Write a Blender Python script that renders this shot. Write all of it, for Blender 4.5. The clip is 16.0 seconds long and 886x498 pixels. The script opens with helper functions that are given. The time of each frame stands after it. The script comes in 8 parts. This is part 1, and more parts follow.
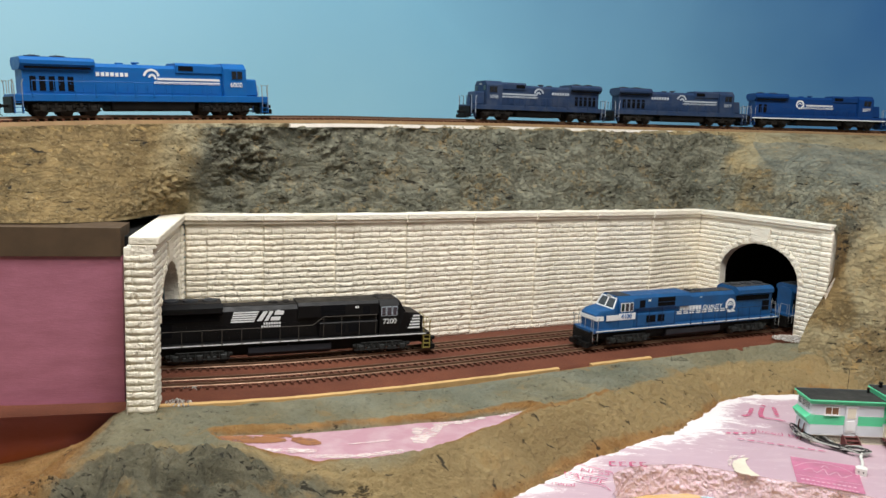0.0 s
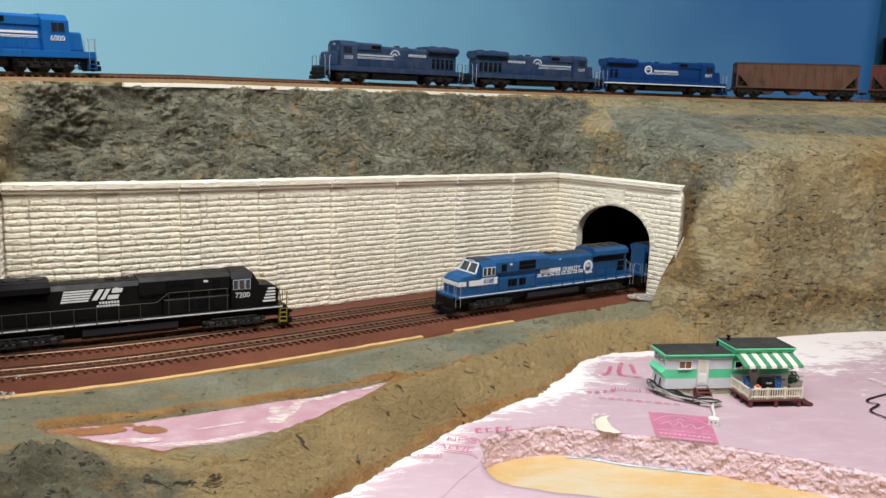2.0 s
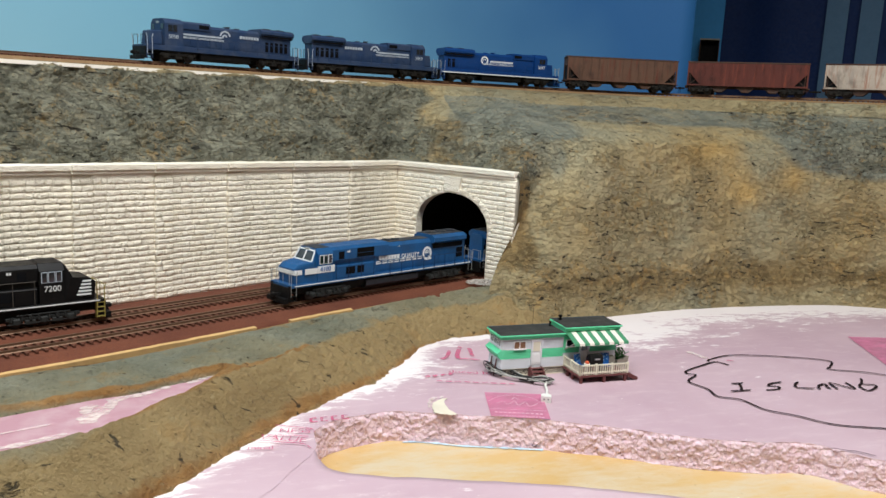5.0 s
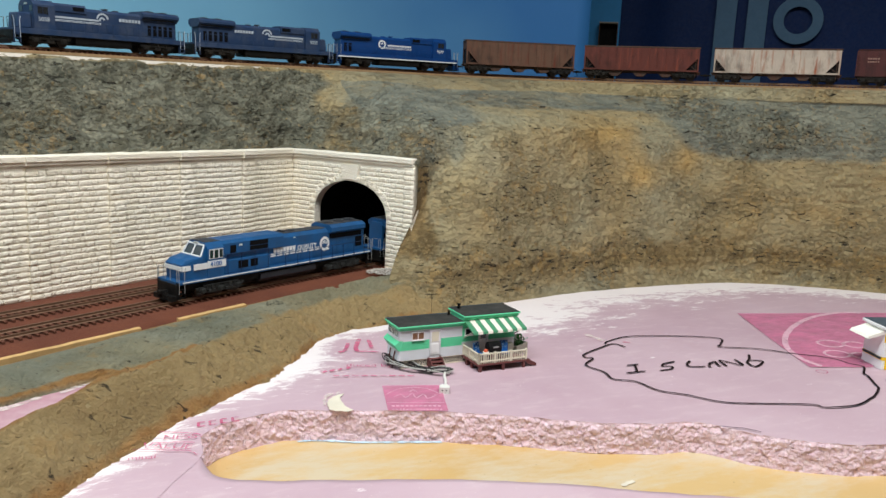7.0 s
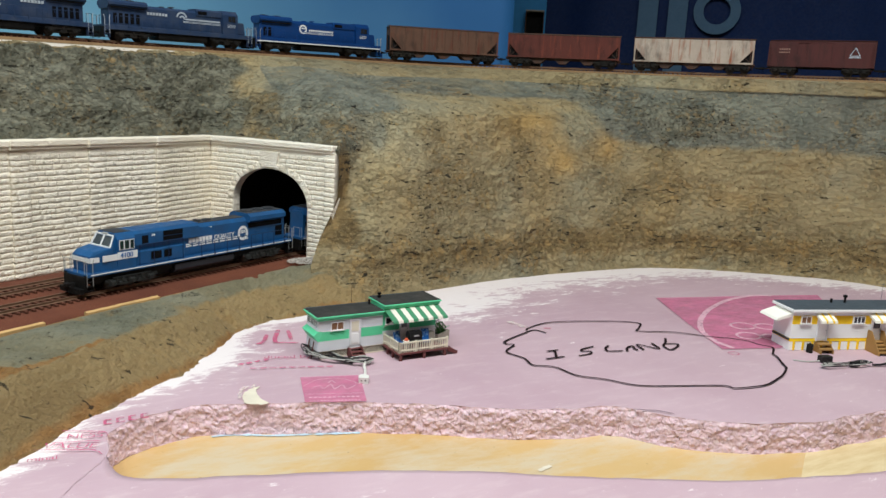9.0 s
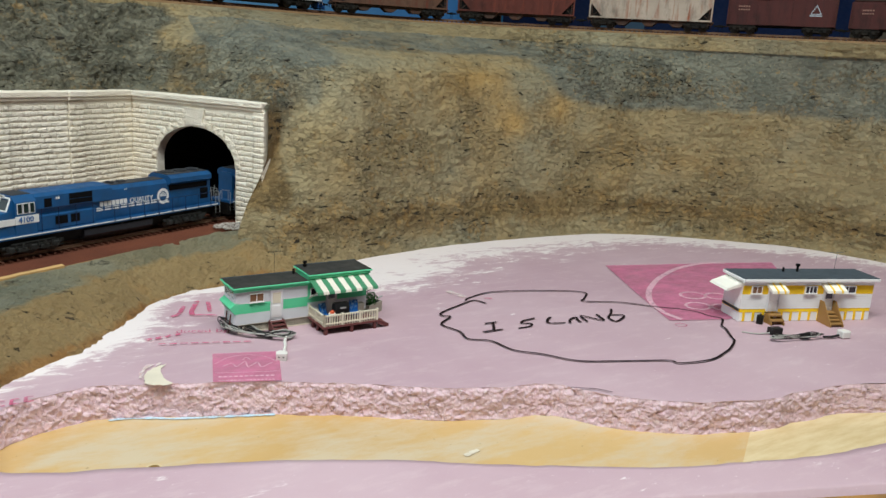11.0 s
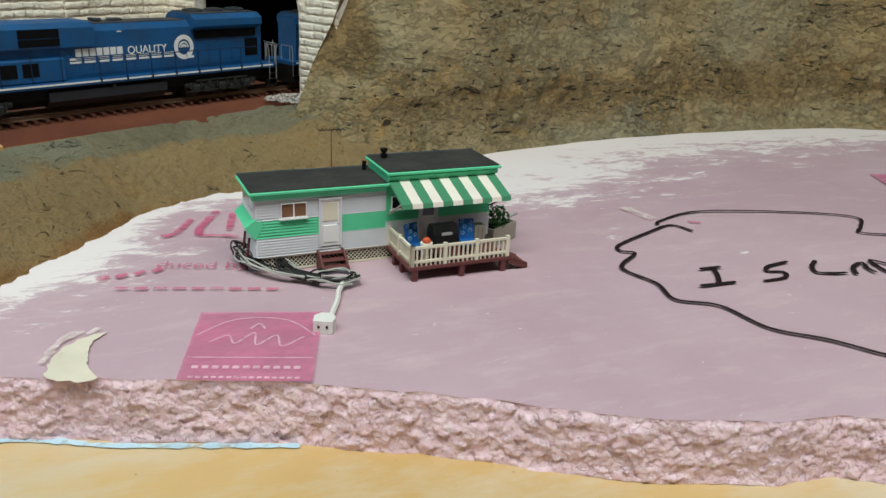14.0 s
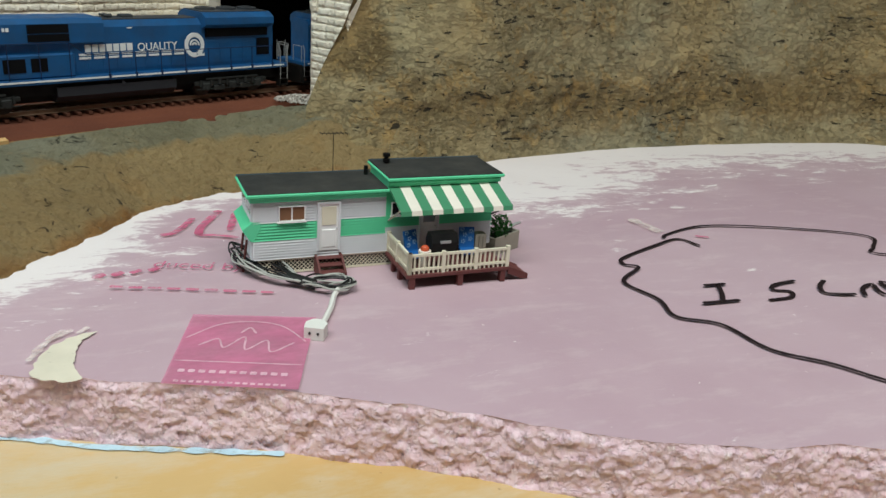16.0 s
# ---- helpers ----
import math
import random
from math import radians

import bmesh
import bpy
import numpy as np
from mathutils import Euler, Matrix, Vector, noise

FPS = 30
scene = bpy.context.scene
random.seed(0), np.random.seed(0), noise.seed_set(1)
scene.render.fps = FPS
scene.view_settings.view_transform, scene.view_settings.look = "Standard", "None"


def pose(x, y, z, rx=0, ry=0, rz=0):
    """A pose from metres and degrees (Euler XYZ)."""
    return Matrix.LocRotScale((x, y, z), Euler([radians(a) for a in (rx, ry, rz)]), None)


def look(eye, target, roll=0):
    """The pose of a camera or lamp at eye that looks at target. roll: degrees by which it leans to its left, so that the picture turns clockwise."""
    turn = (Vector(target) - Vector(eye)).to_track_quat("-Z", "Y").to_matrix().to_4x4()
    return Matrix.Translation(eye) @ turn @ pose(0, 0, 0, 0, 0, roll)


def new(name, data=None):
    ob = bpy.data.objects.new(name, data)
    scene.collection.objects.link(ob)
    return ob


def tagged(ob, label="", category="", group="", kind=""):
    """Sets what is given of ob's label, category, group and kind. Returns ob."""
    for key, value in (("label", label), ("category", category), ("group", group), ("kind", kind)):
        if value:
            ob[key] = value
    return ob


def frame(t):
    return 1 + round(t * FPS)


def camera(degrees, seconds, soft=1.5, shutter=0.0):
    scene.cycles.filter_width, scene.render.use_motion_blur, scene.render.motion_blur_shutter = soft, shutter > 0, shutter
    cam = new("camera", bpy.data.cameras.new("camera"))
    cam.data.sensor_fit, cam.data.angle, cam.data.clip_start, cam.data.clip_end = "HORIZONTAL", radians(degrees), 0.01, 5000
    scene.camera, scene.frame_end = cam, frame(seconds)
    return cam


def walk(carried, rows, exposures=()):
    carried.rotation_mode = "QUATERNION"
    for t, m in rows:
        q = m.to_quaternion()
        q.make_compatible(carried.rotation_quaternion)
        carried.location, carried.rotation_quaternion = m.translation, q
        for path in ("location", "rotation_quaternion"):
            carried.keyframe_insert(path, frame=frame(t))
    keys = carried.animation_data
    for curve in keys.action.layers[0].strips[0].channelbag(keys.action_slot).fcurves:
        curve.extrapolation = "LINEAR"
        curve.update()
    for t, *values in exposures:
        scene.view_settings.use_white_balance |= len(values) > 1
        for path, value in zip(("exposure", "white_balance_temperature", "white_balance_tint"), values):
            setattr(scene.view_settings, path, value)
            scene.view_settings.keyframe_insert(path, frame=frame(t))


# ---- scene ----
cam = camera(58.0, 16.0)
PATH = [
    (0, (0.057, 0.027, 0.264), (-0.02, 2.005, -0.018), 2.1),
    (0.5, (0.059, 0.035, 0.262), (0.13, 2.014, -0.012), 1.4),
    (1, (0.053, 0.049, 0.258), (0.185, 2.017, -0.073), 0.9),
    (1.5, (0.057, 0.056, 0.254), (0.244, 2.016, -0.092), 1.4),
    (2, (0.06, 0.058, 0.255), (0.331, 2.01, -0.086), 2.2),
    (2.5, (0.058, 0.053, 0.252), (0.351, 2.002, -0.085), 2.8),
    (3, (0.044, 0.047, 0.25), (0.37, 1.992, -0.081), 3.2),
    (3.5, (0.046, 0.048, 0.25), (0.399, 1.989, -0.078), 2.7),
    (4, (0.053, 0.049, 0.249), (0.449, 1.983, -0.074), 2.6),
    (4.5, (0.069, 0.055, 0.246), (0.578, 1.964, -0.068), 2.6),
    (5, (0.077, 0.066, 0.243), (0.71, 1.934, -0.09), 3.0),
    (5.2, (0.081, 0.069, 0.245), (0.75, 1.922, -0.097), 3.0),
    (7.3, (0.102, 0.077, 0.248), (0.989, 1.833, -0.112), 3.2),
    (7.5, (0.104, 0.08, 0.248), (1.027, 1.818, -0.109), 3.5),
    (8, (0.098, 0.08, 0.248), (1.034, 1.809, -0.119), 3.4),
    (8.5, (0.112, 0.078, 0.25), (1.056, 1.799, -0.135), 2.8),
    (9, (0.113, 0.074, 0.248), (1.092, 1.775, -0.139), 3.0),
    (11.3, (0.177, 0.116, 0.24), (1.219, 1.742, -0.279), 4.1),
    (11.5, (0.185, 0.127, 0.237), (1.208, 1.755, -0.313), 4.9),
    (12, (0.249, 0.166, 0.217), (1.017, 1.911, -0.388), 4.6),
    (12.5, (0.283, 0.238, 0.197), (0.902, 2.033, -0.433), 2.9),
    (13, (0.298, 0.316, 0.17), (0.913, 2.094, -0.509), 2.3),
    (13.5, (0.312, 0.361, 0.152), (0.941, 2.123, -0.556), 2.0),
    (14, (0.308, 0.374, 0.152), (1.05, 2.091, -0.557), 2.9),
    (14.5, (0.315, 0.365, 0.157), (1.057, 2.081, -0.555), 4.0),
    (15, (0.314, 0.368, 0.152), (1.048, 2.089, -0.554), 4.8),
    (15.5, (0.314, 0.374, 0.15), (1.029, 2.102, -0.558), 4.6),
    (16, (0.319, 0.376, 0.154), (1.018, 2.111, -0.555), 4.2),
]
walk(cam, [(t, look(eye, target, roll)) for t, eye, target, roll in PATH],
     [(0.0, 0.05, 6700, 12), (5.0, 0.0, 6550, 11), (9.0, -0.12, 6500, 9), (11.5, -0.30, 6500, 6), (13.0, -0.42, 6500, 3), (16.0, -0.42, 6500, 3)])

# ---- light: a room lit from its ceiling, mostly from above the aisle ----
world = bpy.data.worlds.new("room_air")
world.use_nodes = True
world.node_tree.nodes["Background"].inputs[0].default_value = (0.9, 0.95, 1.0, 1)
world.node_tree.nodes["Background"].inputs[1].default_value = 0.06
scene.world = world
scene.view_settings.exposure = 0.0


def area(name, at, target, size_x, size_y, watts, colour):
    data = bpy.data.lights.new(name, "AREA")
    data.shape, data.size, data.size_y, data.energy, data.color = "RECTANGLE", size_x, size_y, watts, colour
    lamp = new(name, data)
    lamp.matrix_world = look(at, target)
    return lamp


area("ceiling_tube_lamp", (-0.20, 0.32, 1.42), (-0.20, 0.32, 0.0), 1.2, 0.25, 23.0, (0.98, 1.0, 0.99))
area("ceiling_tube_lamp", (0.56, 0.04, 1.42), (0.56, 0.04, 0.0), 1.2, 0.25, 19.0, (0.98, 1.0, 0.99))

# ---- tools ----
def lin(r, g, b):
    """Linear colour of an sRGB triple 0..255."""
    out = []
    for v in (r, g, b):
        v /= 255.0
        out.append(v / 12.92 if v <= 0.04045 else ((v + 0.055) / 1.055) ** 2.4)
    return (*out, 1.0)


class Nodes:
    """A small builder of node materials."""

    def __init__(self, name, rough=0.7, metal=0.0):
        self.mat = bpy.data.materials.new(name)
        self.mat.use_nodes = True
        self.t = self.mat.node_tree
        self.bsdf = self.t.nodes["Principled BSDF"]
        self.bsdf.inputs["Roughness"].default_value = rough
        self.bsdf.inputs["Metallic"].default_value = metal
        self.co = self.t.nodes.new("ShaderNodeTexCoord").outputs["Object"]

    def link(self, a, b):
        if isinstance(a, (int, float)):
            b.default_value = a
        elif isinstance(a, tuple):
            b.default_value = a
        else:
            self.t.links.new(a, b)

    def noise(self, scale, detail=4.0, rough=0.55, stretch=None, vec=None, warp=0.0):
        n = self.t.nodes.new("ShaderNodeTexNoise")
        n.inputs["Scale"].default_value, n.inputs["Detail"].default_value, n.inputs["Roughness"].default_value = scale, detail, rough
        n.inputs["Distortion"].default_value = warp
        v = vec if vec is not None else self.co
        if stretch:
            m = self.t.nodes.new("ShaderNodeMapping")
            m.inputs["Scale"].default_value = stretch
            self.link(v, m.inputs[0])
            v = m.outputs[0]
        self.link(v, n.inputs["Vector"])
        return n.outputs["Fac"]

    def cells(self, scale, feature="F1", out="Distance"):
        n = self.t.nodes.new("ShaderNodeTexVoronoi")
        n.feature = feature
        n.inputs["Scale"].default_value = scale
        self.link(self.co, n.inputs["Vector"])
        return n.outputs[out]

    def ramp(self, fac, lo, hi, a=0.0, b=1.0):
        n = self.t.nodes.new("ShaderNodeMapRange")
        for k, v in zip((1, 2, 3, 4), (lo, hi, a, b)):
            n.inputs[k].default_value = v
        self.link(fac, n.inputs[0])
        return n.outputs[0]

    def mix(self, fac, a, b, mode="MIX"):
        n = self.t.nodes.new("ShaderNodeMix")
        n.data_type, n.blend_type = "RGBA", mode
        self.link(fac, n.inputs[0]), self.link(a, n.inputs[6]), self.link(b, n.inputs[7])
        return n.outputs[2]

    def math(self, op, a, b=0.0):
        n = self.t.nodes.new("ShaderNodeMath")
        n.operation = op
        self.link(a, n.inputs[0]), self.link(b, n.inputs[1])
        return n.outputs[0]

    def attribute(self, name):
        n = self.t.nodes.new("ShaderNodeAttribute")
        n.attribute_name = name
        return n.outputs["Fac"]

    def random(self):
        return self.t.nodes.new("ShaderNodeObjectInfo").outputs["Random"]

    def island(self):
        return self.t.nodes.new("ShaderNodeNewGeometry").outputs["Random Per Island"]

    def axis(self, which):
        n = self.t.nodes.new("ShaderNodeSeparateXYZ")
        self.link(self.co, n.inputs[0])
        return n.outputs[which]

    def colour(self, c):
        self.link(c, self.bsdf.inputs["Base Color"])
        return self

    def rough(self, r):
        self.link(r, self.bsdf.inputs["Roughness"])
        return self

    def bump(self, height, strength=0.5, distance=0.001):
        n = self.t.nodes.new("ShaderNodeBump")
        n.inputs["Strength"].default_value, n.inputs["Distance"].default_value = strength, distance
        self.link(height, n.inputs["Height"])
        self.link(n.outputs[0], self.bsdf.inputs["Normal"])
        return self


def painted(name, colour, rough=0.45, metal=0.0, dirt=0.25, dirt_colour=None, grain=900.0, shine=0.4):
    """Painted model plastic or metal with faint blotches and dust."""
    n = Nodes(name, rough, metal)
    dark = dirt_colour or tuple(v * 0.55 for v in colour[:3]) + (1.0,)
    blotch = n.ramp(n.noise(60, 5), 0.42, 0.72)
    n.colour(n.mix(n.math("MULTIPLY", blotch, dirt), colour, dark))
    n.rough(n.ramp(n.noise(140, 3), 0.3, 0.7, rough - 0.08, rough + 0.12))
    n.bump(n.noise(grain, 2), 0.12, 0.0003)
    n.bsdf.inputs["Specular IOR Level"].default_value = shine
    return n.mat


def mesh_of(name, verts, faces, mat, smooth=False):
    me = bpy.data.meshes.new(name)
    me.from_pydata([tuple(v) for v in verts], [], faces)
    if mat:
        me.materials.append(mat)
    if smooth:
        me.shade_smooth()
    me.update()
    return me


def thing(name, label, category, m=None, group="", kind=""):
    ob = new(name)
    ob.empty_display_size = 0.01
    if m is not None:
        ob.matrix_world = m
    return tagged(ob, label, category, group, kind)


def part(name, bm, mat=None, parent=None, label="", smooth=False):
    """Links a bmesh, or a ready mesh, as one object under its thing."""
    if isinstance(bm, bmesh.types.BMesh):
        me = bpy.data.meshes.new(name)
        bm.normal_update()
        bm.to_mesh(me)
        bm.free()
        me.materials.append(mat)
        if smooth:
            me.shade_smooth()
    else:
        me = bm
    ob = new(name, me)
    ob.parent = parent
    return tagged(ob, label)


def box(bm, x0, x1, y0, y1, z0, z1, bevel=0.0, top=None, seg=1):
    """A box; top=(dx0, dx1, dy0, dy1) draws its upper corners in."""
    a = top or (0, 0, 0, 0)
    pts = [(x0, y0, z0), (x1, y0, z0), (x1, y1, z0), (x0, y1, z0),
           (x0 + a[0], y0 + a[2], z1), (x1 - a[1], y0 + a[2], z1), (x1 - a[1], y1 - a[3], z1), (x0 + a[0], y1 - a[3], z1)]
    v = [bm.verts.new(p) for p in pts]
    f = [bm.faces.new([v[i] for i in q]) for q in ((3, 2, 1, 0), (4, 5, 6, 7), (0, 1, 5, 4), (1, 2, 6, 5), (2, 3, 7, 6), (3, 0, 4, 7))]
    if bevel:
        edges = list({e for q in f for e in q.edges})
        bmesh.ops.bevel(bm, geom=edges, offset=bevel, segments=seg, affect="EDGES", profile=0.5)
    return bm


def boxed(*args, **kw):
    return box(bmesh.new(), *args, **kw)


def tube(bm, pts, r, n=6, closed=False, caps=True):
    """A round bar along points."""
    pts = [Vector(p) for p in pts]
    rings = []
    side = None
    for i, p in enumerate(pts):
        a = pts[(i - 1) % len(pts)] if (closed or i > 0) else p
        b = pts[(i + 1) % len(pts)] if (closed or i < len(pts) - 1) else p
        d = (b - a).normalized()
        if side is None or abs(side.dot(d)) > 0.95:
            side = d.orthogonal().normalized()
        side = (side - d * side.dot(d)).normalized()
        up = d.cross(side)
        rings.append([bm.verts.new(p + side * (r * math.cos(t)) + up * (r * math.sin(t))) for t in (2 * math.pi * k / n for k in range(n))])
    for i in range(len(rings) if closed else len(rings) - 1):
        a, b = rings[i], rings[(i + 1) % len(rings)]
        for k in range(n):
            bm.faces.new((a[k], a[(k + 1) % n], b[(k + 1) % n], b[k]))
    if caps and not closed:
        bm.faces.new(list(reversed(rings[0]))), bm.faces.new(rings[-1])
    return bm


def prism(bm, outline, axis, a, b):
    """Extrudes an outline of (p, q) pairs along an axis from a to b. The pairs lie in the two other axes, in order."""
    def put(p, q, r):
        return {"x": (r, p, q), "y": (p, r, q), "z": (p, q, r)}[axis]
    lo, hi = [bm.verts.new(put(p, q, a)) for p, q in outline], [bm.verts.new(put(p, q, b)) for p, q in outline]
    n = len(outline)
    for i in range(n):
        bm.faces.new((lo[i], lo[(i + 1) % n], hi[(i + 1) % n], hi[i]))
    bm.faces.new(list(reversed(lo))), bm.faces.new(hi)
    bmesh.ops.recalc_face_normals(bm, faces=bm.faces)
    return bm


def text_mesh(words, height, mat, depth=0.0002):
    """Flat letters of the built-in font, lying in x and y, centred."""
    cu = bpy.data.curves.new("letters", "FONT")
    cu.body, cu.size, cu.extrude, cu.align_x, cu.align_y = words, height * 1.4, depth, "CENTER", "CENTER"
    ob = bpy.data.objects.new("letters", cu)
    scene.collection.objects.link(ob)
    me = bpy.data.meshes.new_from_object(ob.evaluated_get(bpy.context.evaluated_depsgraph_get()))
    bpy.data.objects.remove(ob)
    me.materials.clear()
    me.materials.append(mat)
    return me


class Line:
    """A smooth curve in plan through given points, known by its length."""

    def __init__(self, pts, fine=40):
        p = [np.array(q, float) for q in pts]
        p = [2 * p[0] - p[1]] + p + [2 * p[-1] - p[-2]]
        out, self.knots = [], [0.0]
        for i in range(1, len(p) - 2):
            for k in range(fine):
                t = k / fine
                out.append(0.5 * (2 * p[i] + (p[i + 1] - p[i - 1]) * t + (2 * p[i - 1] - 5 * p[i] + 4 * p[i + 1] - p[i + 2]) * t * t
                                  + (3 * p[i] - p[i - 1] - 3 * p[i + 1] + p[i + 2]) * t ** 3))
        out.append(p[-2])
        self.p = np.array(out)
        self.s = np.concatenate([[0], np.cumsum(np.linalg.norm(np.diff(self.p[:, :2], axis=0), axis=1))])
        self.knots = [self.s[min(i * fine, len(self.s) - 1)] for i in range(len(pts))]
        self.length = self.s[-1]

    def at(self, s):
        return np.array([np.interp(s, self.s, self.p[:, k]) for k in range(self.p.shape[1])])

    def heading(self, s, h=0.004):
        d = self.at(min(s + h, self.length)) - self.at(max(s - h, 0))
        return math.atan2(d[1], d[0])

    def beside(self, s, off):
        """The point off metres to the left of the curve."""
        a, q = self.heading(s), self.at(s)
        return np.array([q[0] - off * math.sin(a), q[1] + off * math.cos(a), *q[2:]])

    def find(self, x, y):
        return self.s[int(np.argmin(np.hypot(self.p[:, 0] - x, self.p[:, 1] - y)))]

    def knot(self, k):
        return float(np.interp(k, range(len(self.knots)), self.knots))


def fbm(x, y, z, octaves=4, rough=0.5):
    total, amp = 0.0, 1.0
    for _ in range(octaves):
        total += amp * noise.noise((x, y, z))
        x, y, z, amp = x * 2.03, y * 2.03, z * 2.03, amp * rough
    return total


def grid_mesh(name, rows, mat, attrs=None):
    """A sheet from rows of equal length of points; attrs: name -> values per point, in row order."""
    n = len(rows[0])
    verts = [tuple(map(float, p)) for row in rows for p in row]
    faces = [(i * n + j, i * n + j + 1, (i + 1) * n + j + 1, (i + 1) * n + j) for i in range(len(rows) - 1) for j in range(n - 1)]
    me = mesh_of(name, verts, faces, mat, True)
    for key, values in (attrs or {}).items():
        me.attributes.new(key, "FLOAT", "POINT").data.foreach_set("value", np.array(values, np.float32).ravel())
    return me

# ---- materials ----
def rock_material():
    """Hand-painted plaster hillside: grey rock, olive earth, ochre and blue-grey washes laid on by attributes of the sheet."""
    n = Nodes("painted_plaster_rock", 0.92)
    grey = n.mix(n.ramp(n.noise(38, 6, 0.65), 0.35, 0.7), lin(102, 103, 88), lin(148, 146, 126))
    earth = n.mix(n.ramp(n.noise(9, 6, 0.6), 0.35, 0.68), lin(152, 137, 101), lin(177, 159, 118))
    earth = n.mix(n.ramp(n.noise(4.5, 5, 0.6), 0.44, 0.62), earth, n.mix(n.ramp(n.noise(28, 5), 0.35, 0.7), lin(142, 137, 112), lin(166, 159, 130)))
    ochre = n.mix(n.ramp(n.noise(30, 5), 0.4, 0.7), lin(168, 136, 80), lin(194, 162, 104))
    slate = n.mix(n.ramp(n.noise(26, 5, 0.6, (1.0, 1.0, 0.5)), 0.35, 0.7), lin(110, 113, 101), lin(141, 141, 124))
    spots = n.ramp(n.noise(7, 7, 0.7), 0.50, 0.66)
    c = n.mix(n.math("MULTIPLY", spots, 0.40), earth, ochre)
    brown = n.mix(n.ramp(n.noise(34, 6, 0.65), 0.35, 0.7), lin(112, 94, 60), lin(146, 122, 80))
    for key, col, soft in (("ochre", ochre, 0.6), ("brown", brown, 0.5), ("slate", slate, 0.45), ("grey", grey, 0.3)):
        edge = n.math("ADD", n.attribute(key), n.math("MULTIPLY", n.math("SUBTRACT", n.noise(22, 6, 0.65), 0.5), 0.9))
        c = n.mix(n.ramp(edge, 0.5 - soft / 2, 0.5 + soft / 2), c, col)
    clump = n.ramp(n.math("ADD", n.noise(13, 4, 0.6), n.math("MULTIPLY", n.attribute("crumb"), 0.24)), 0.50, 0.66)
    rugged = n.math("MINIMUM", n.math("ADD", clump, n.math("MULTIPLY", n.attribute("grey"), 0.8)), 1.0)
    # crumbs of earth and ochre where the plaster is rough
    crumb = n.ramp(n.noise(120, 6, 0.7), 0.50, 0.55)
    c = n.mix(n.math("MULTIPLY", n.math("MULTIPLY", crumb, clump), 0.5), c, n.mix(n.ramp(n.noise(42, 4), 0.44, 0.56), lin(120, 104, 66), lin(186, 148, 86)))
    # thin brush strokes and grain
    c = n.mix(n.ramp(n.noise(420, 4, 0.7, (0.35, 0.35, 1.5)), 0.54, 0.62, 0.0, 0.24), c, (0.55, 0.54, 0.50, 1.0), "MULTIPLY")
    c = n.mix(n.ramp(n.noise(300, 4, 0.7), 0.59, 0.63, 0.0, 0.30), c, lin(198, 181, 140))
    c = n.mix(n.ramp(n.noise(95, 5, 0.7), 0.60, 0.65, 0.0, 0.5), c, ochre)
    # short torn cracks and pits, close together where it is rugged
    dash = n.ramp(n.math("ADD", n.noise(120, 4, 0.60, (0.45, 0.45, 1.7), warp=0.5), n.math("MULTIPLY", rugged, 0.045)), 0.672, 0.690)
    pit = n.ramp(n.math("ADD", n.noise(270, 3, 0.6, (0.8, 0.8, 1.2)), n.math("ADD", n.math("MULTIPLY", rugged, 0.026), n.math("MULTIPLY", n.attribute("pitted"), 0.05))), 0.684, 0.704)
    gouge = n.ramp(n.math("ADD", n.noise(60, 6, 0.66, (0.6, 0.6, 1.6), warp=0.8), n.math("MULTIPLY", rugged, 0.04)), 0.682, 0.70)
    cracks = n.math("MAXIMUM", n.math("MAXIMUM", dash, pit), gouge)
    # the shade inside the cracks is put into the colour as well
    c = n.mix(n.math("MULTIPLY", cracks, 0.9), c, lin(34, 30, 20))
    n.colour(c)
    # broken layers of plaster stand above one another with sharp edges
    layer = n.math("ADD", n.ramp(n.noise(46, 7, 0.68, (0.8, 0.8, 1.7)), 0.485, 0.515), n.math("MULTIPLY", n.ramp(n.noise(105, 6, 0.7, (0.8, 0.8, 1.4)), 0.48, 0.53), 0.7))
    layer = n.math("MULTIPLY", layer, n.math("ADD", 0.16, n.math("MULTIPLY", rugged, 0.34)))
    fine = n.math("MULTIPLY", n.noise(260, 8, 0.76, (0.8, 0.8, 1.2)), n.math("ADD", 0.26, n.math("MULTIPLY", rugged, 0.26)))
    high = n.math("ADD", n.math("ADD", fine, layer), n.math("MULTIPLY", n.noise(620, 3), 0.12))
    n.bump(n.math("SUBTRACT", high, n.math("MULTIPLY", cracks, 0.75)), 1.0, 0.0060)
    return n.mat


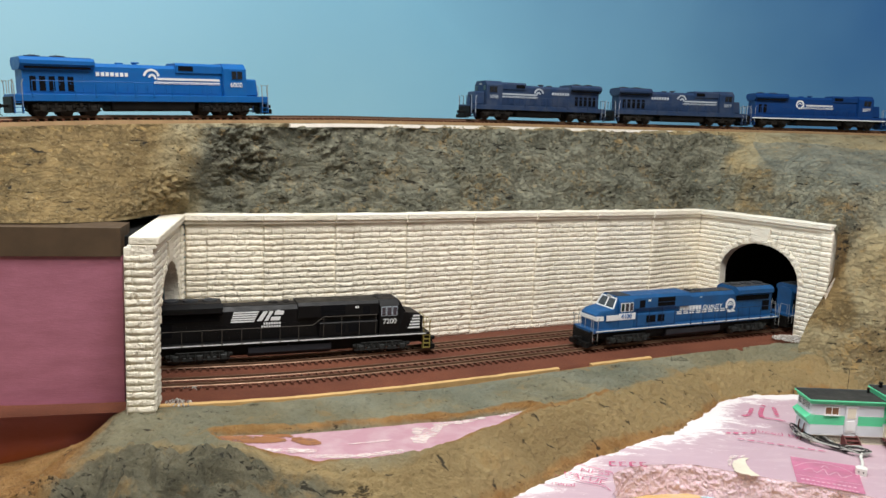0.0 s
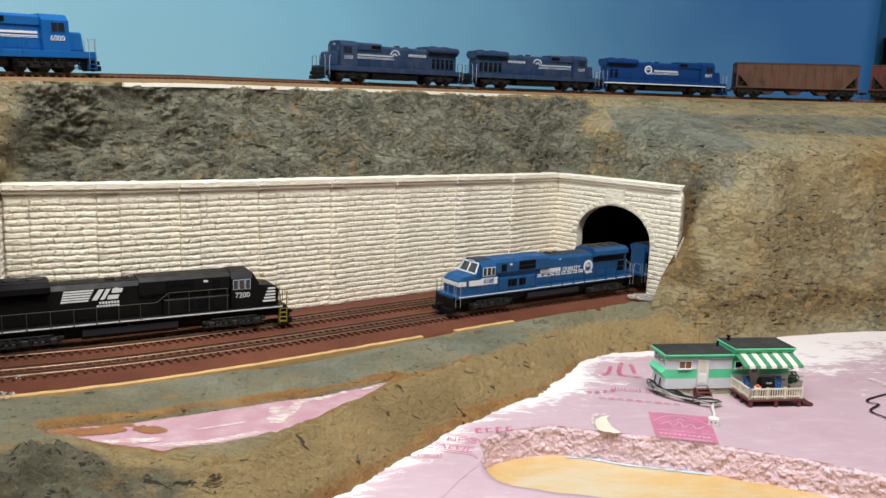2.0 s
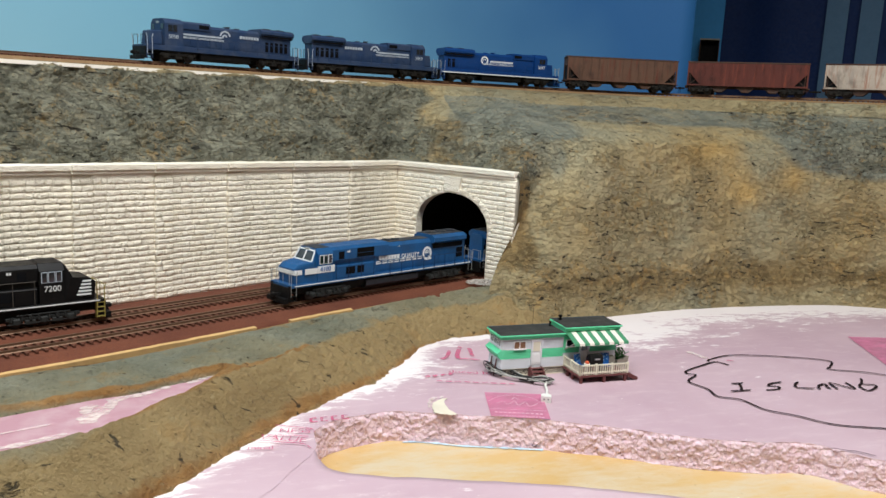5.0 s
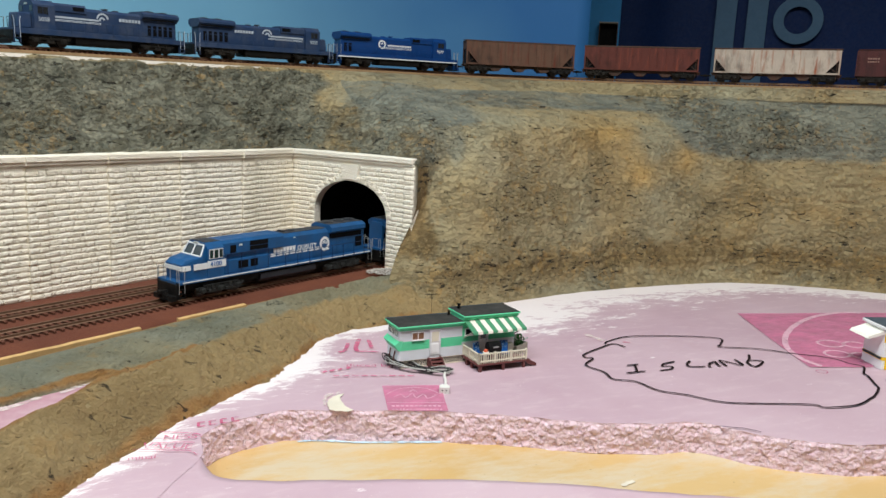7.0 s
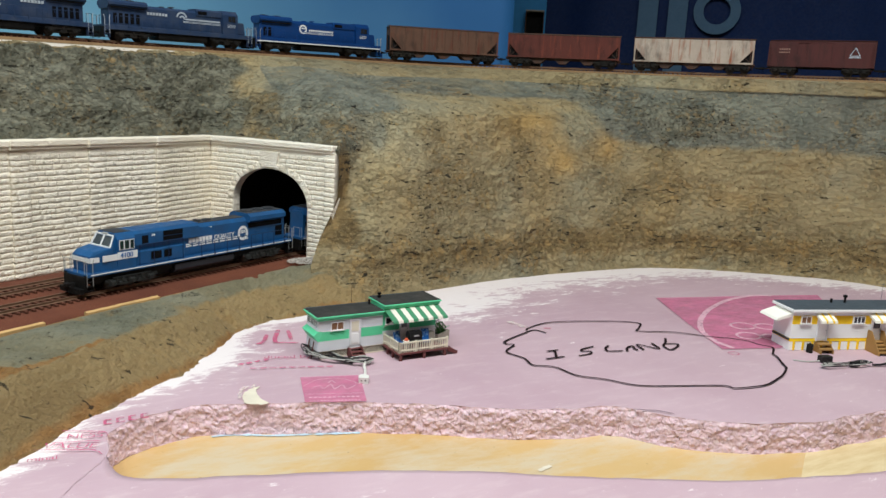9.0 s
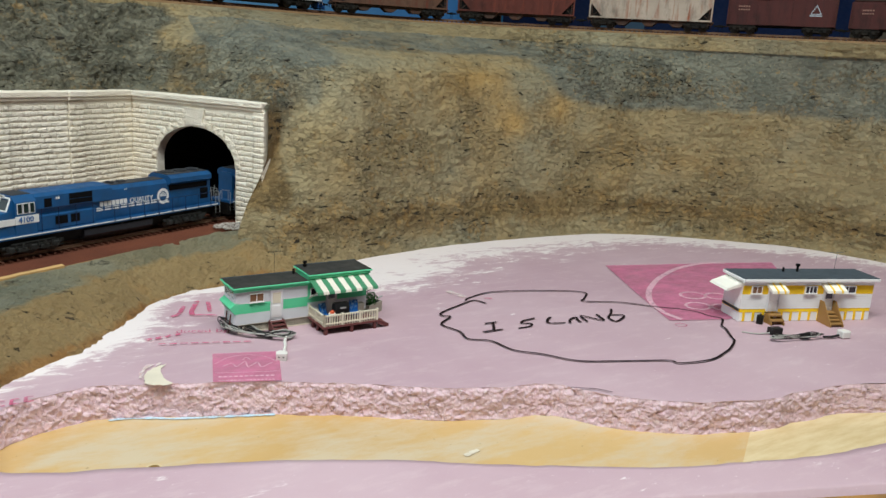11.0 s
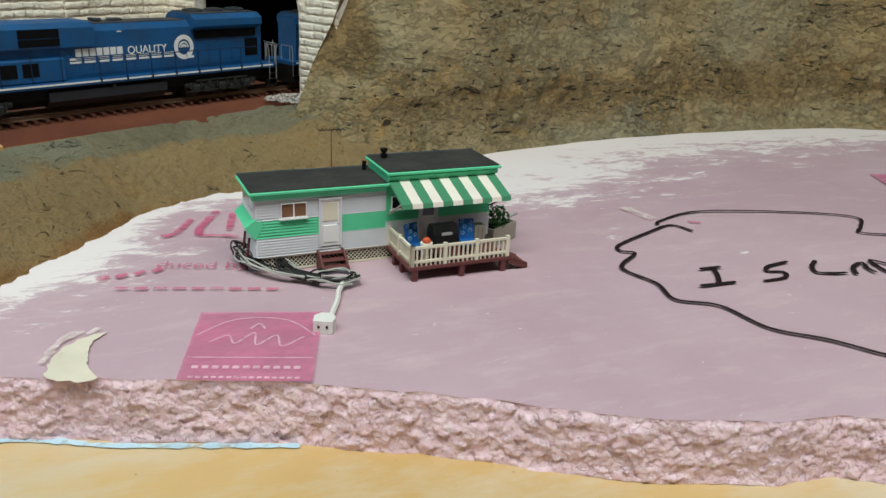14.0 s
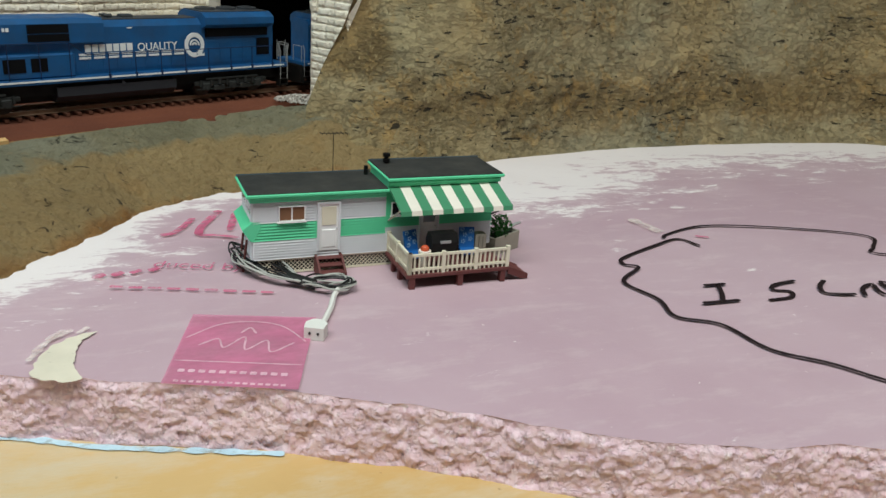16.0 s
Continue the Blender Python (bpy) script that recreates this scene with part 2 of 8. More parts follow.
def bank_material():
    n = Nodes("painted_plaster_bank", 0.92)
    cool = n.mix(n.ramp(n.noise(18, 5), 0.35, 0.7), lin(126, 131, 115), lin(156, 158, 140))
    warm = n.mix(n.ramp(n.noise(18, 5), 0.35, 0.7), lin(130, 125, 98), lin(162, 154, 124))
    slate = n.mix(n.ramp(n.noise(6, 5, 0.6), 0.34, 0.54), cool, warm)
    earth = n.mix(n.ramp(n.noise(12, 6, 0.6), 0.35, 0.68), lin(158, 134, 90), lin(186, 160, 112))
    rock = n.mix(n.ramp(n.noise(30, 6, 0.65), 0.35, 0.7), lin(92, 88, 70), lin(142, 135, 110))
    ochre = n.mix(n.ramp(n.noise(30, 5), 0.4, 0.7), lin(160, 116, 62), lin(192, 148, 92))
    c = slate
    for key, col, soft in (("earth", earth, 0.6), ("rock", rock, 0.4), ("ochre", ochre, 0.35)):
        edge = n.math("ADD", n.attribute(key), n.math("MULTIPLY", n.math("SUBTRACT", n.noise(13, 7, 0.68), 0.5), 1.5))
        c = n.mix(n.ramp(edge, 0.5 - soft / 2, 0.5 + soft / 2), c, col)
    thin = n.ramp(n.math("ABSOLUTE", n.math("SUBTRACT", n.noise(52, 6, 0.62, (0.7, 1.2, 1.0), warp=0.5), 0.5)), 0.022, 0.005)
    lines = n.math("MULTIPLY", thin, n.ramp(n.math("ADD", n.noise(34, 4, 0.6), n.math("MULTIPLY", n.attribute("rock"), 0.08)), 0.64, 0.69))
    cracks = n.ramp(n.math("ADD", n.noise(170, 5, 0.66, (0.7, 1.1, 1), warp=0.9), n.math("MULTIPLY", n.attribute("rock"), 0.03)), 0.635, 0.69)
    tears = n.ramp(n.math("ADD", n.noise(75, 5, 0.62, (0.5, 1.4, 1.0), warp=0.7), n.math("MULTIPLY", n.attribute("rock"), 0.05)), 0.662, 0.682)
    cracks = n.math("MAXIMUM", n.math("MAXIMUM", cracks, lines), tears)
    c = n.mix(n.math("MULTIPLY", cracks, 0.85), c, lin(46, 40, 28))
    c = n.mix(n.ramp(n.noise(150, 4, 0.6), 0.63, 0.72, 0.0, 0.45), c, lin(176, 160, 120))
    c = n.mix(n.ramp(n.noise(250, 5, 0.75), 0.52, 0.64, 0.0, 0.4), c, (0.52, 0.50, 0.44, 1.0), "MULTIPLY")
    c = n.mix(n.ramp(n.noise(24, 6, 0.7), 0.56, 0.66, 0.0, 0.45), c, lin(176, 140, 84))
    n.colour(c)
    n.bump(n.math("SUBTRACT", n.math("ADD", n.noise(190, 8, 0.74), n.math("MULTIPLY", n.noise(420, 4), 0.25)), n.math("MULTIPLY", cracks, 0.6)), 1.0, 0.0075)
    return n.mat


def foam_material():
    n = Nodes("pink_insulation_foam", 0.62)
    c = n.mix(n.ramp(n.noise(7, 5, 0.6), 0.35, 0.7), lin(194, 168, 177), lin(182, 153, 164))
    c = n.mix(n.ramp(n.noise(26, 6, 0.7, (1.0, 3.0, 1.0)), 0.52, 0.75, 0.0, 0.45), c, lin(214, 195, 197))
    smear = n.noise(15, 8, 0.72, (1.0, 2.8, 1.0), warp=0.4)
    edge = n.math("ADD", n.attribute("plaster"), n.math("MULTIPLY", n.math("SUBTRACT", smear, 0.5), 2.2))
    c = n.mix(n.ramp(edge, 0.40, 1.15, 0.0, 0.5), c, lin(218, 203, 206))
    drag = n.math("ADD", edge, n.math("MULTIPLY", n.math("SUBTRACT", n.noise(48, 8, 0.75, (1.0, 2.6, 1.0), warp=0.6), 0.5), 3.6))
    c = n.mix(n.ramp(drag, 0.62, 0.95, 0.0, 0.90), c, lin(238, 230, 229))
    c = n.mix(n.ramp(n.noise(5, 8, 0.75, (1.0, 2.2, 1.0), warp=0.8), 0.60, 0.72, 0.0, 0.3), c, lin(226, 212, 210))
    mud = n.math("ADD", n.attribute("mud"), n.math("MULTIPLY", n.math("SUBTRACT", n.noise(60, 6, 0.7), 0.5), 0.8))
    c = n.mix(n.ramp(mud, 0.45, 0.75), c, lin(150, 122, 78))
    c = n.mix(n.ramp(n.noise(330, 3), 0.72, 0.76, 0.0, 0.8), c, lin(240, 232, 228))
    n.colour(c)
    n.bump(n.math("ADD", n.noise(60, 6, 0.6), n.math("MULTIPLY", edge, 0.6)), 0.25, 0.0015)
    return n.mat


def torn_foam_material():
    n = Nodes("torn_pink_foam", 0.9)
    c = n.mix(n.cells(330, out="Color"), lin(228, 194, 208), lin(246, 222, 230))
    c = n.mix(n.ramp(n.noise(90, 5, 0.7), 0.46, 0.60, 0.0, 0.5), c, lin(226, 196, 206))
    c = n.mix(n.ramp(n.noise(210, 5, 0.7, (1.0, 1.0, 1.3)), 0.595, 0.63, 0.0, 0.45), c, lin(190, 152, 166))
    c = n.mix(n.ramp(n.noise(260, 4, 0.7), 0.60, 0.64, 0.0, 0.7), c, lin(244, 228, 232))
    n.colour(c)
    n.bump(n.math("ADD", n.noise(340, 5, 0.7), n.math("MULTIPLY", n.ramp(n.noise(170, 5, 0.7), 0.48, 0.53), 0.5)), 0.7, 0.0012)
    return n.mat


def ragged_ink(name, colour, low, high, scale=120.0, most=0.85):
    """Thin worn print or paint that lets the foam through in ragged places."""
    n = Nodes(name, 0.65)
    n.colour(n.mix(n.ramp(n.noise(40, 5), 0.35, 0.7), colour, tuple(min(1.0, v * 1.25) for v in colour[:3]) + (1.0,)))
    n.link(n.ramp(n.noise(scale, 7, 0.7, (1.0, 1.8, 1.0)), low, high, 0.0, most), n.bsdf.inputs["Alpha"])
    return n.mat


def plywood_material():
    n = Nodes("ochre_painted_plywood", 0.6)
    c = n.mix(n.ramp(n.noise(6, 6, 0.6), 0.35, 0.7), lin(194, 160, 104), lin(206, 176, 124))
    c = n.mix(n.ramp(n.noise(9, 7, 0.7, (1.0, 2.6, 1.0)), 0.42, 0.60, 0.0, 0.75), c, lin(200, 188, 164))
    c = n.mix(n.ramp(n.noise(240, 3), 0.70, 0.75, 0.0, 0.6), c, lin(120, 92, 54))
    n.colour(c)
    n.bump(n.noise(120, 5, 0.6, (1, 6, 1)), 0.2, 0.001)
    return n.mat


def wall_stone_material():
    n = Nodes("cream_cast_stone", 0.85)
    c = n.mix(n.random(), lin(246, 237, 217), lin(250, 243, 227))
    c = n.mix(n.ramp(n.noise(45, 6, 0.65), 0.5, 0.75, 0.0, 0.3), c, lin(222, 206, 176))
    n.colour(c)
    n.bump(n.math("ADD", n.noise(420, 5, 0.65), n.math("MULTIPLY", n.noise(190, 4, 0.6, (0.7, 0.7, 1.6)), 0.9)), 0.75, 0.0022)
    return n.mat


def ballast_material():
    n = Nodes("rust_brown_ballast", 0.95)
    c = n.mix(n.ramp(n.noise(16, 5), 0.35, 0.7), lin(88, 45, 28), lin(112, 62, 40))
    c = n.mix(n.ramp(n.noise(900, 3), 0.45, 0.7, 0.0, 0.5), c, lin(72, 36, 28))
    n.colour(c)
    n.bump(n.noise(1100, 3), 0.5, 0.001)
    return n.mat


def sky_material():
    """A sky painted on the wall: pale low down, deeper blue higher; lamp fall-off along the wall is put into the
    colour.
    """
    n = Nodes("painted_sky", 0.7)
    # the x ramp darkens the paint where lamp light falls off
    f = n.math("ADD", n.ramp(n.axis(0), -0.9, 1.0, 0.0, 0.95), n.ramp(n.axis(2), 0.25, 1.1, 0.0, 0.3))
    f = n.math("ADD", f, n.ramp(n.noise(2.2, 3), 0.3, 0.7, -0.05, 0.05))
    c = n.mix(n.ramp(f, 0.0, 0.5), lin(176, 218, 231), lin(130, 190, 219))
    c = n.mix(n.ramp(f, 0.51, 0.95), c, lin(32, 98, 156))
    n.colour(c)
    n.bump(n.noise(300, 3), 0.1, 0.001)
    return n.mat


ROCK, BANK, FOAM, TORN, PLY = rock_material(), bank_material(), foam_material(), torn_foam_material(), plywood_material()
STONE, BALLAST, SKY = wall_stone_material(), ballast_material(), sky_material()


def pink_side_material():
    """Dull pink paint, brushed red-brown along the foot."""
    n = Nodes("pink_painted_foam_board", 0.6)
    c = n.mix(n.ramp(n.noise(26, 6, 0.65, (1.0, 1.0, 3.5)), 0.35, 0.7), lin(178, 112, 132), lin(160, 98, 116))
    foot = n.math("ADD", n.axis(2), n.math("MULTIPLY", n.math("SUBTRACT", n.noise(16, 5, 0.6), 0.5), 0.03))
    c = n.mix(n.ramp(foot, 0.036, -0.006), c, lin(150, 72, 36))
    n.colour(c)
    n.bump(n.noise(200, 4, 0.6, (1.0, 1.0, 4.0)), 0.2, 0.0008)
    return n.mat


PINK_SIDE = pink_side_material()
DARK_WOOD = painted("dark_brown_painted_wood", lin(86, 68, 50), 0.7, dirt=0.5)
TIE = painted("brown_plastic_tie", lin(92, 54, 38), 0.85)
RAIL = painted("weathered_rail", lin(132, 104, 84), 0.45, 0.5, 0.4)
ROADBED = painted("tan_upper_roadbed", lin(140, 112, 80), 0.9, dirt=0.5)
PLASTER = painted("white_plaster", lin(232, 224, 212), 0.85)
BLACK = painted("satin_black", lin(12, 12, 13), 0.6, shine=0.2, dirt_colour=lin(52, 46, 40))
ROOM_WALL = painted("plain_room_wall", lin(150, 142, 130), 0.85)
ROOM_FLOOR = painted("grey_floor", lin(110, 104, 98), 0.8)
HOLLOW_SHADE = painted("hollow_shade_black", lin(16, 15, 15), 0.95)

# ---- lines of the plan ----
Z_BED, Z_RAIL = 0.036, 0.0435          # lower ballast and its rail heads
near_rail = Line([(-0.62, 0.56), (-0.46, 0.60), (-0.32, 0.645), (-0.19, 0.684), (-0.10, 0.717), (0.0, 0.767), (0.10, 0.823), (0.20, 0.880),
                  (0.30, 0.934), (0.40, 0.985), (0.50, 1.035), (0.62, 1.094)])
upper = Line([(-0.65, 0.43), (-0.50, 0.575), (-0.352, 0.725), (-0.162, 0.903), (0.035, 1.075), (0.252, 1.195), (0.470, 1.262), (0.655, 1.290),
              (0.82, 1.262), (0.97, 1.160), (1.105, 1.030), (1.215, 0.885), (1.30, 0.72), (1.36, 0.52)])


def upper_z(s):
    """Height of the upper rail heads."""
    return float(np.interp(s, (0.0, 0.25, 0.50, 0.75, 1.0, 1.5, 2.4), (0.240, 0.2560, 0.2715, 0.2815, 0.287, 0.294, 0.300)))


WALL_OFF = 0.120
WALL_TOP = 0.178
CORNER, PORTAL_END = np.array([0.360, 1.110]), np.array([0.475, 0.946])


def wall_line(k):
    """Plan of the retaining wall's face, k from 0 at the left portal to 1 at the right one."""
    s0, s1 = near_rail.find(-0.19, 0.684), near_rail.find(0.414, 0.997)
    return near_rail.beside(s0 + (s1 - s0) * k, WALL_OFF)


# ---- the room ----
def room():
    x0, x1, y0, y1, z0, z1, t = -1.5, 2.6, -1.3, 2.3, -1.05, 1.5, 0.1
    for name, b in (("floor", (x0, x1, y0, y1, z0 - t, z0)), ("ceiling", (x0, x1, y0, y1, z1, z1 + t)),
                    ("wall_north", (x0, x1, y1, y1 + t, z0, z1)), ("wall_south", (x0, x1, y0 - t, y0, z0, z1)),
                    ("wall_west", (x0 - t, x0, y0 - t, y1 + t, z0, z1)), ("wall_east", (x1, x1 + t, y0 - t, y1 + t, z0, z1))):
        ob = part(name, boxed(*b), ROOM_FLOOR if name == "floor" else ROOM_WALL)
        tagged(ob, "plain " + ("grey floor" if name == "floor" else "pale painted " + name.split("_")[0]) + " of the layout room", name.split("_")[0], kind="structure")


room()


def sky_backdrop():
    rows = []
    end = upper.find(0.860, 1.190)
    for i in range(101):
        s = end * i / 100
        p = upper.beside(s, 0.24)
        if i == 0:
            p = p + np.array([-0.5, -0.45])
        rows.append([(p[0], p[1], z) for z in (-0.2, 0.2, 0.5, 0.8, 1.1, 1.45)])
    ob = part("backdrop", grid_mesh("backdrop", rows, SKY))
    tagged(ob, "sky-blue painted curved backdrop behind the upper track", "backdrop", kind="structure")
    m = ob.modifiers.new("thickness", "SOLIDIFY")
    # lighter colour makes up for the lamp light missing this far off
    m.thickness, m.offset = 0.006, 1.0
    paler = painted("lit_sky_paint", lin(62, 150, 214), 0.7, dirt=0.15)
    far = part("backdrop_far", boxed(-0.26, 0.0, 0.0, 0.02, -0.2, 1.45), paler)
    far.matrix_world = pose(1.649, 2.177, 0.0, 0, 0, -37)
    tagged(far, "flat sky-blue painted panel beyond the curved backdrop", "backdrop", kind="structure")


sky_backdrop()


def stations(table, per):
    """Smooth columns between stations: each station is a tuple of 3D points; gives a list of tuples."""
    arr = np.array(table, float).reshape(len(table), -1)
    line = Line([tuple(r) for r in arr], per)
    return line.p.reshape(len(line.p), -1, 3)


def even_stations(table, per, soft):
    """Straight between stations, then eased along the row of columns."""
    arr = np.array(table, float).reshape(len(table), -1)
    k = np.linspace(0, len(arr) - 1, (len(arr) - 1) * per + 1)
    out = np.stack([np.interp(k, range(len(arr)), arr[:, c]) for c in range(arr.shape[1])], 1)
    w = np.hanning(soft + 2)[1:-1]
    w /= w.sum()
    pad = np.concatenate([np.repeat(out[:1], soft // 2, 0), out, np.repeat(out[-1:], soft - 1 - soft // 2, 0)])
    out = np.stack([np.convolve(pad[:, c], w, "valid") for c in range(out.shape[1])], 1)
    return out.reshape(len(out), -1, 3)


def hillside():
    table = []

    def add(b, m, k, lift=0.0):
        s = upper.knot(k)
        t = upper.beside(s, -0.024)
        top = (t[0], t[1], upper_z(s) - 0.008)
        if m is None:
            m = tuple(np.array(b) * 0.5 + np.array(top) * 0.5 + np.array((0, 0, lift)))
        back = upper.beside(s, 0.25)
        table.append((b, m, top, (back[0], back[1], upper_z(s) - 0.008)))

    add((-0.66, 0.46, 0.180), None, 0.0)
    add((-0.46, 0.575, 0.181), None, 1.0)
    add((-0.36, 0.628, 0.182), None, 1.7)
    add((-0.28, 0.655, 0.182), None, 2.15)
    add((-0.245, 0.70, 0.181), None, 2.45)
    add((-0.243, 0.77, 0.180), None, 2.75)
    for k, u in ((0.0, 3.0), (0.15, 3.4), (0.3, 3.8), (0.45, 4.2), (0.6, 4.6), (0.75, 5.0), (0.9, 5.4)):
        w = wall_line(k)
        add((w[0] - 0.004, w[1] + 0.008, WALL_TOP - 0.004), None, u)
    add((0.358, 1.120, WALL_TOP - 0.004), None, 5.75)
    add((0.415, 1.043, WALL_TOP - 0.004), (0.450, 1.11, 0.232), 6.05)
    add((0.452, 0.990, WALL_TOP - 0.004), (0.495, 1.06, 0.236), 6.24)
    add((0.4665, 0.962, WALL_TOP - 0.003), (0.512, 1.044, 0.234), 6.34)
    add((0.4710, 0.9530, WALL_TOP - 0.006), (0.522, 1.034, 0.232), 6.40)
    add((0.4712, 0.9520, 0.150), (0.532, 1.024, 0.230), 6.45)
    add((0.4705, 0.9510, 0.120), (0.540, 1.015, 0.227), 6.49)
    add((0.4630, 0.9510, 0.098), (0.547, 1.008, 0.225), 6.53)
    add((0.4470, 0.9470, 0.070), (0.558, 1.00, 0.222), 6.58)
    add((0.428, 0.930, 0.034), (0.575, 0.992, 0.219), 6.66)
    add((0.450, 0.895, -0.004), (0.592, 0.988, 0.218), 6.74)
    add((0.530, 0.910, -0.004), (0.614, 0.987, 0.219), 6.86)
    add((0.600, 0.934, -0.004), (0.648, 0.998, 0.221), 7.0)
    add((0.700, 0.953, -0.004), (0.716, 1.014, 0.224), 7.25)
    for b, off, k in (((0.80, 0.960), 0.074, 7.6), ((0.90, 0.960), 0.074, 8.0),
                      ((0.98, 0.953), 0.074, 8.5), ((1.05, 0.922), 0.072, 9.0), ((1.112, 0.878), 0.064, 9.6), ((1.17, 0.834), 0.055, 10.2), ((1.225, 0.787), 0.048, 10.9),
                      ((1.29, 0.62), 0.045, 12.2), ((1.32, 0.45), 0.05, 13.0)):
        s = upper.knot(k)
        t = upper.at(s)
        d = np.array([t[0] - b[0], t[1] - b[1]])
        d /= np.linalg.norm(d)
        add((*b, -0.004), (b[0] + d[0] * off, b[1] + d[1] * off, 0.226), k)
    cols = even_stations(table, 40, 37)
    rows, attrs = [], {"grey": [], "ochre": [], "slate": [], "crumb": [], "pitted": [], "brown": []}
    nv = 140
    for c in cols:
        b, m, t, back = c
        row = []
        for j in range(nv + 9):
            v = j / nv
            if v <= 1:
                # a soft knee at the middle point
                k = 0.68
                p = b + (m - b) * (v / k) if v < k else m + (t - m) * ((v - k) / (1 - k))
                w = max(0.0, 1 - abs(v - k) / 0.10)
                p = p + (b * 0.5 + t * 0.5 - m) * 0.06 * w * w
            else:
                p = t + (back - t) * ((v - 1) * nv / 8)
            row.append(p)
        rows.append(row)
    pts = np.array(rows)
    du, dv = np.gradient(pts, axis=0), np.gradient(pts, axis=1)
    nrm = np.cross(dv, du)
    nrm /= np.linalg.norm(nrm, axis=2, keepdims=True) + 1e-9
    for i in range(pts.shape[0]):
        for j in range(pts.shape[1]):
            x, y, z = map(float, pts[i, j])
            v = j / nv
            left = min(1.0, max(0.0, (0.447 + 0.05 * noise.noise((y * 14, z * 14, 2.0)) - x) / 0.07)) * min(1.0, max(0.0, (x + 0.245) / 0.05))
            fade = min(1.0, v / 0.05) * min(1.0, max(0.0, (1 - v) / 0.05))
            collar = min(1.0, max(0.0, (0.505 - x) / 0.02)) * (x > 0.42) * (y < 1.0) * min(1.0, max(0.0, (0.19 - z) / 0.02))
            rough = (0.0060 * left + 0.0034 * (1 - left)) * (1 - 0.9 * collar)
            busy = left + (1 - left) * min(1.0, max(0.30, 0.4 + 1.8 * noise.noise((x * 9, y * 9, z * 12)) + 0.5 * max(0.0, 1 - v / 0.35)))
            busy *= 1 - 0.8 * min(1.0, 1.6 * max(0.0, 1 - math.hypot((x - 0.56) / 0.15, (v - 0.55) / 0.6)))
            patchy = min(1.0, max(0.0, 0.45 + 2.2 * noise.noise((x * 17, y * 17, z * 22))))
            chip = (0.6 + 0.9 * left) * abs(noise.noise((x * 34, y * 34, z * 48))) + 0.7 * (1 - left) * abs(noise.noise((x * 22, y * 22, z * 95))) + patchy * (0.9 * abs(noise.noise((x * 90, y * 90, z * 110))) + 0.6 * abs(noise.noise((x * 190, y * 190, z * 220))) - 0.25)
            d = rough * (fbm(x * 11, y * 11, z * 13, 3) * 0.75 + ((chip - 0.35) * 1.5 + fbm(x * 240, y * 240, z * 270, 2) * 0.7 * patchy + 1.2 * max(0.0, noise.noise((x * 85, y * 85, z * 130)) - 0.2)) * busy) * fade
            if x > 0.44:
                ledge = max(0.0, 1 - abs(z - 0.050) / 0.055) + 0.8 * max(0.0, 1 - math.hypot((x - 0.63) / 0.08, (z - 0.115) / 0.04)) + 0.6 * max(0.0, 1 - math.hypot((x - 0.77) / 0.05, (z - 0.175) / 0.05))
                step = noise.noise((x * 24, y * 24, z * 62)) + 0.5 * noise.noise((x * 66, y * 66, z * 120))
                d += 0.0032 * min(1.0, ledge) * fade * (1 - collar) * min(1.0, max(0.0, (step + 0.05) / 0.10))
            pts[i, j] = pts[i, j] - nrm[i, j] * d
            if x > 0.30 and 0.88 < v <= 1.0:
                # the lip of the trackbed board stands a little proud
                out = pts[i, nv] - pts[i, nv + 8]
                out[2] = 0.0
                pts[i, j] = pts[i, j] + out / np.linalg.norm(out) * 0.0035 * min(1.0, max(0.0, (v - 0.893) / 0.014)) * min(1.0, (x - 0.30) / 0.15)
            # paint
            def near(px, pz, rx, rz):
                return max(0.0, 1 - math.hypot((x - px) / rx, (z - pz) / rz))
            foot = max(0.0, 1 - abs(z - 0.040) / 0.045) * (v < 0.5)
            attrs["crumb"].append((1 - left) * (0.9 * foot * (0.55 + 0.45 * min(1.0, max(0.0, (x - 0.42) / 0.1))) + 1.1 * near(0.63, 0.115, 0.09, 0.05) + 1.2 * near(0.77, 0.175, 0.05, 0.05) + 0.9 * near(1.0, 0.115, 0.12, 0.03)))
            pits = min(1.0, 2.2 * near(1.045, 0.222, 0.095, 0.045)) * (x > 0.6)
            attrs["pitted"].append(pits)
            olive = min(0.62, 1.6 * near(0.47, 0.200, 0.085, 0.045))
            attrs["grey"].append(max(olive, left * (1.0 if v < 0.97 else 0.4)) if x < 0.56 else 0.62 * pits)
            band = min(1.0, max(0.0, (z - 0.238) / 0.008)) * (v < 0.905) * (x > 0.45)
            panel = min(1.0, 2.5 * near(0.52, 0.236, 0.10, 0.030)) * (x > 0.38)
            strip = min(1.0, 2.0 * near(0.535, 0.212, 0.022, 0.06)) * (x > 0.42)
            east = min(1.0, 2.6 * near(1.03, 0.225, 0.14, 0.055)) * (x > 0.6)
            far = min(1.0, max(0.0, (x - 1.05) / 0.05)) * min(1.0, max(0.0, (z - 0.175) / 0.02)) * (v < 0.905)
            attrs["slate"].append(min(1.0, max(0.66 * band, 0.85 * panel, 0.55 * strip, east, 0.85 * far)))
            seam = min(1.0, max(0.0, (z - 0.045) / 0.04)) * min(1.0, max(0.0, (0.503 - x) / 0.015)) * min(1.0, 2.0 * max(0.0, 1 - v / 0.35)) * (x > 0.42) * (y < 1.0)
            warm = 0.75 * near(0.81, 0.215, 0.09, 0.05) + 0.85 * near(0.845, 0.155, 0.07, 0.045) + 0.8 * near(0.93, 0.172, 0.05, 0.05) + 0.5 * near(1.10, 0.11, 0.10, 0.05) + 0.45 * foot + 0.4 * near(0.70, 0.20, 0.16, 0.05)
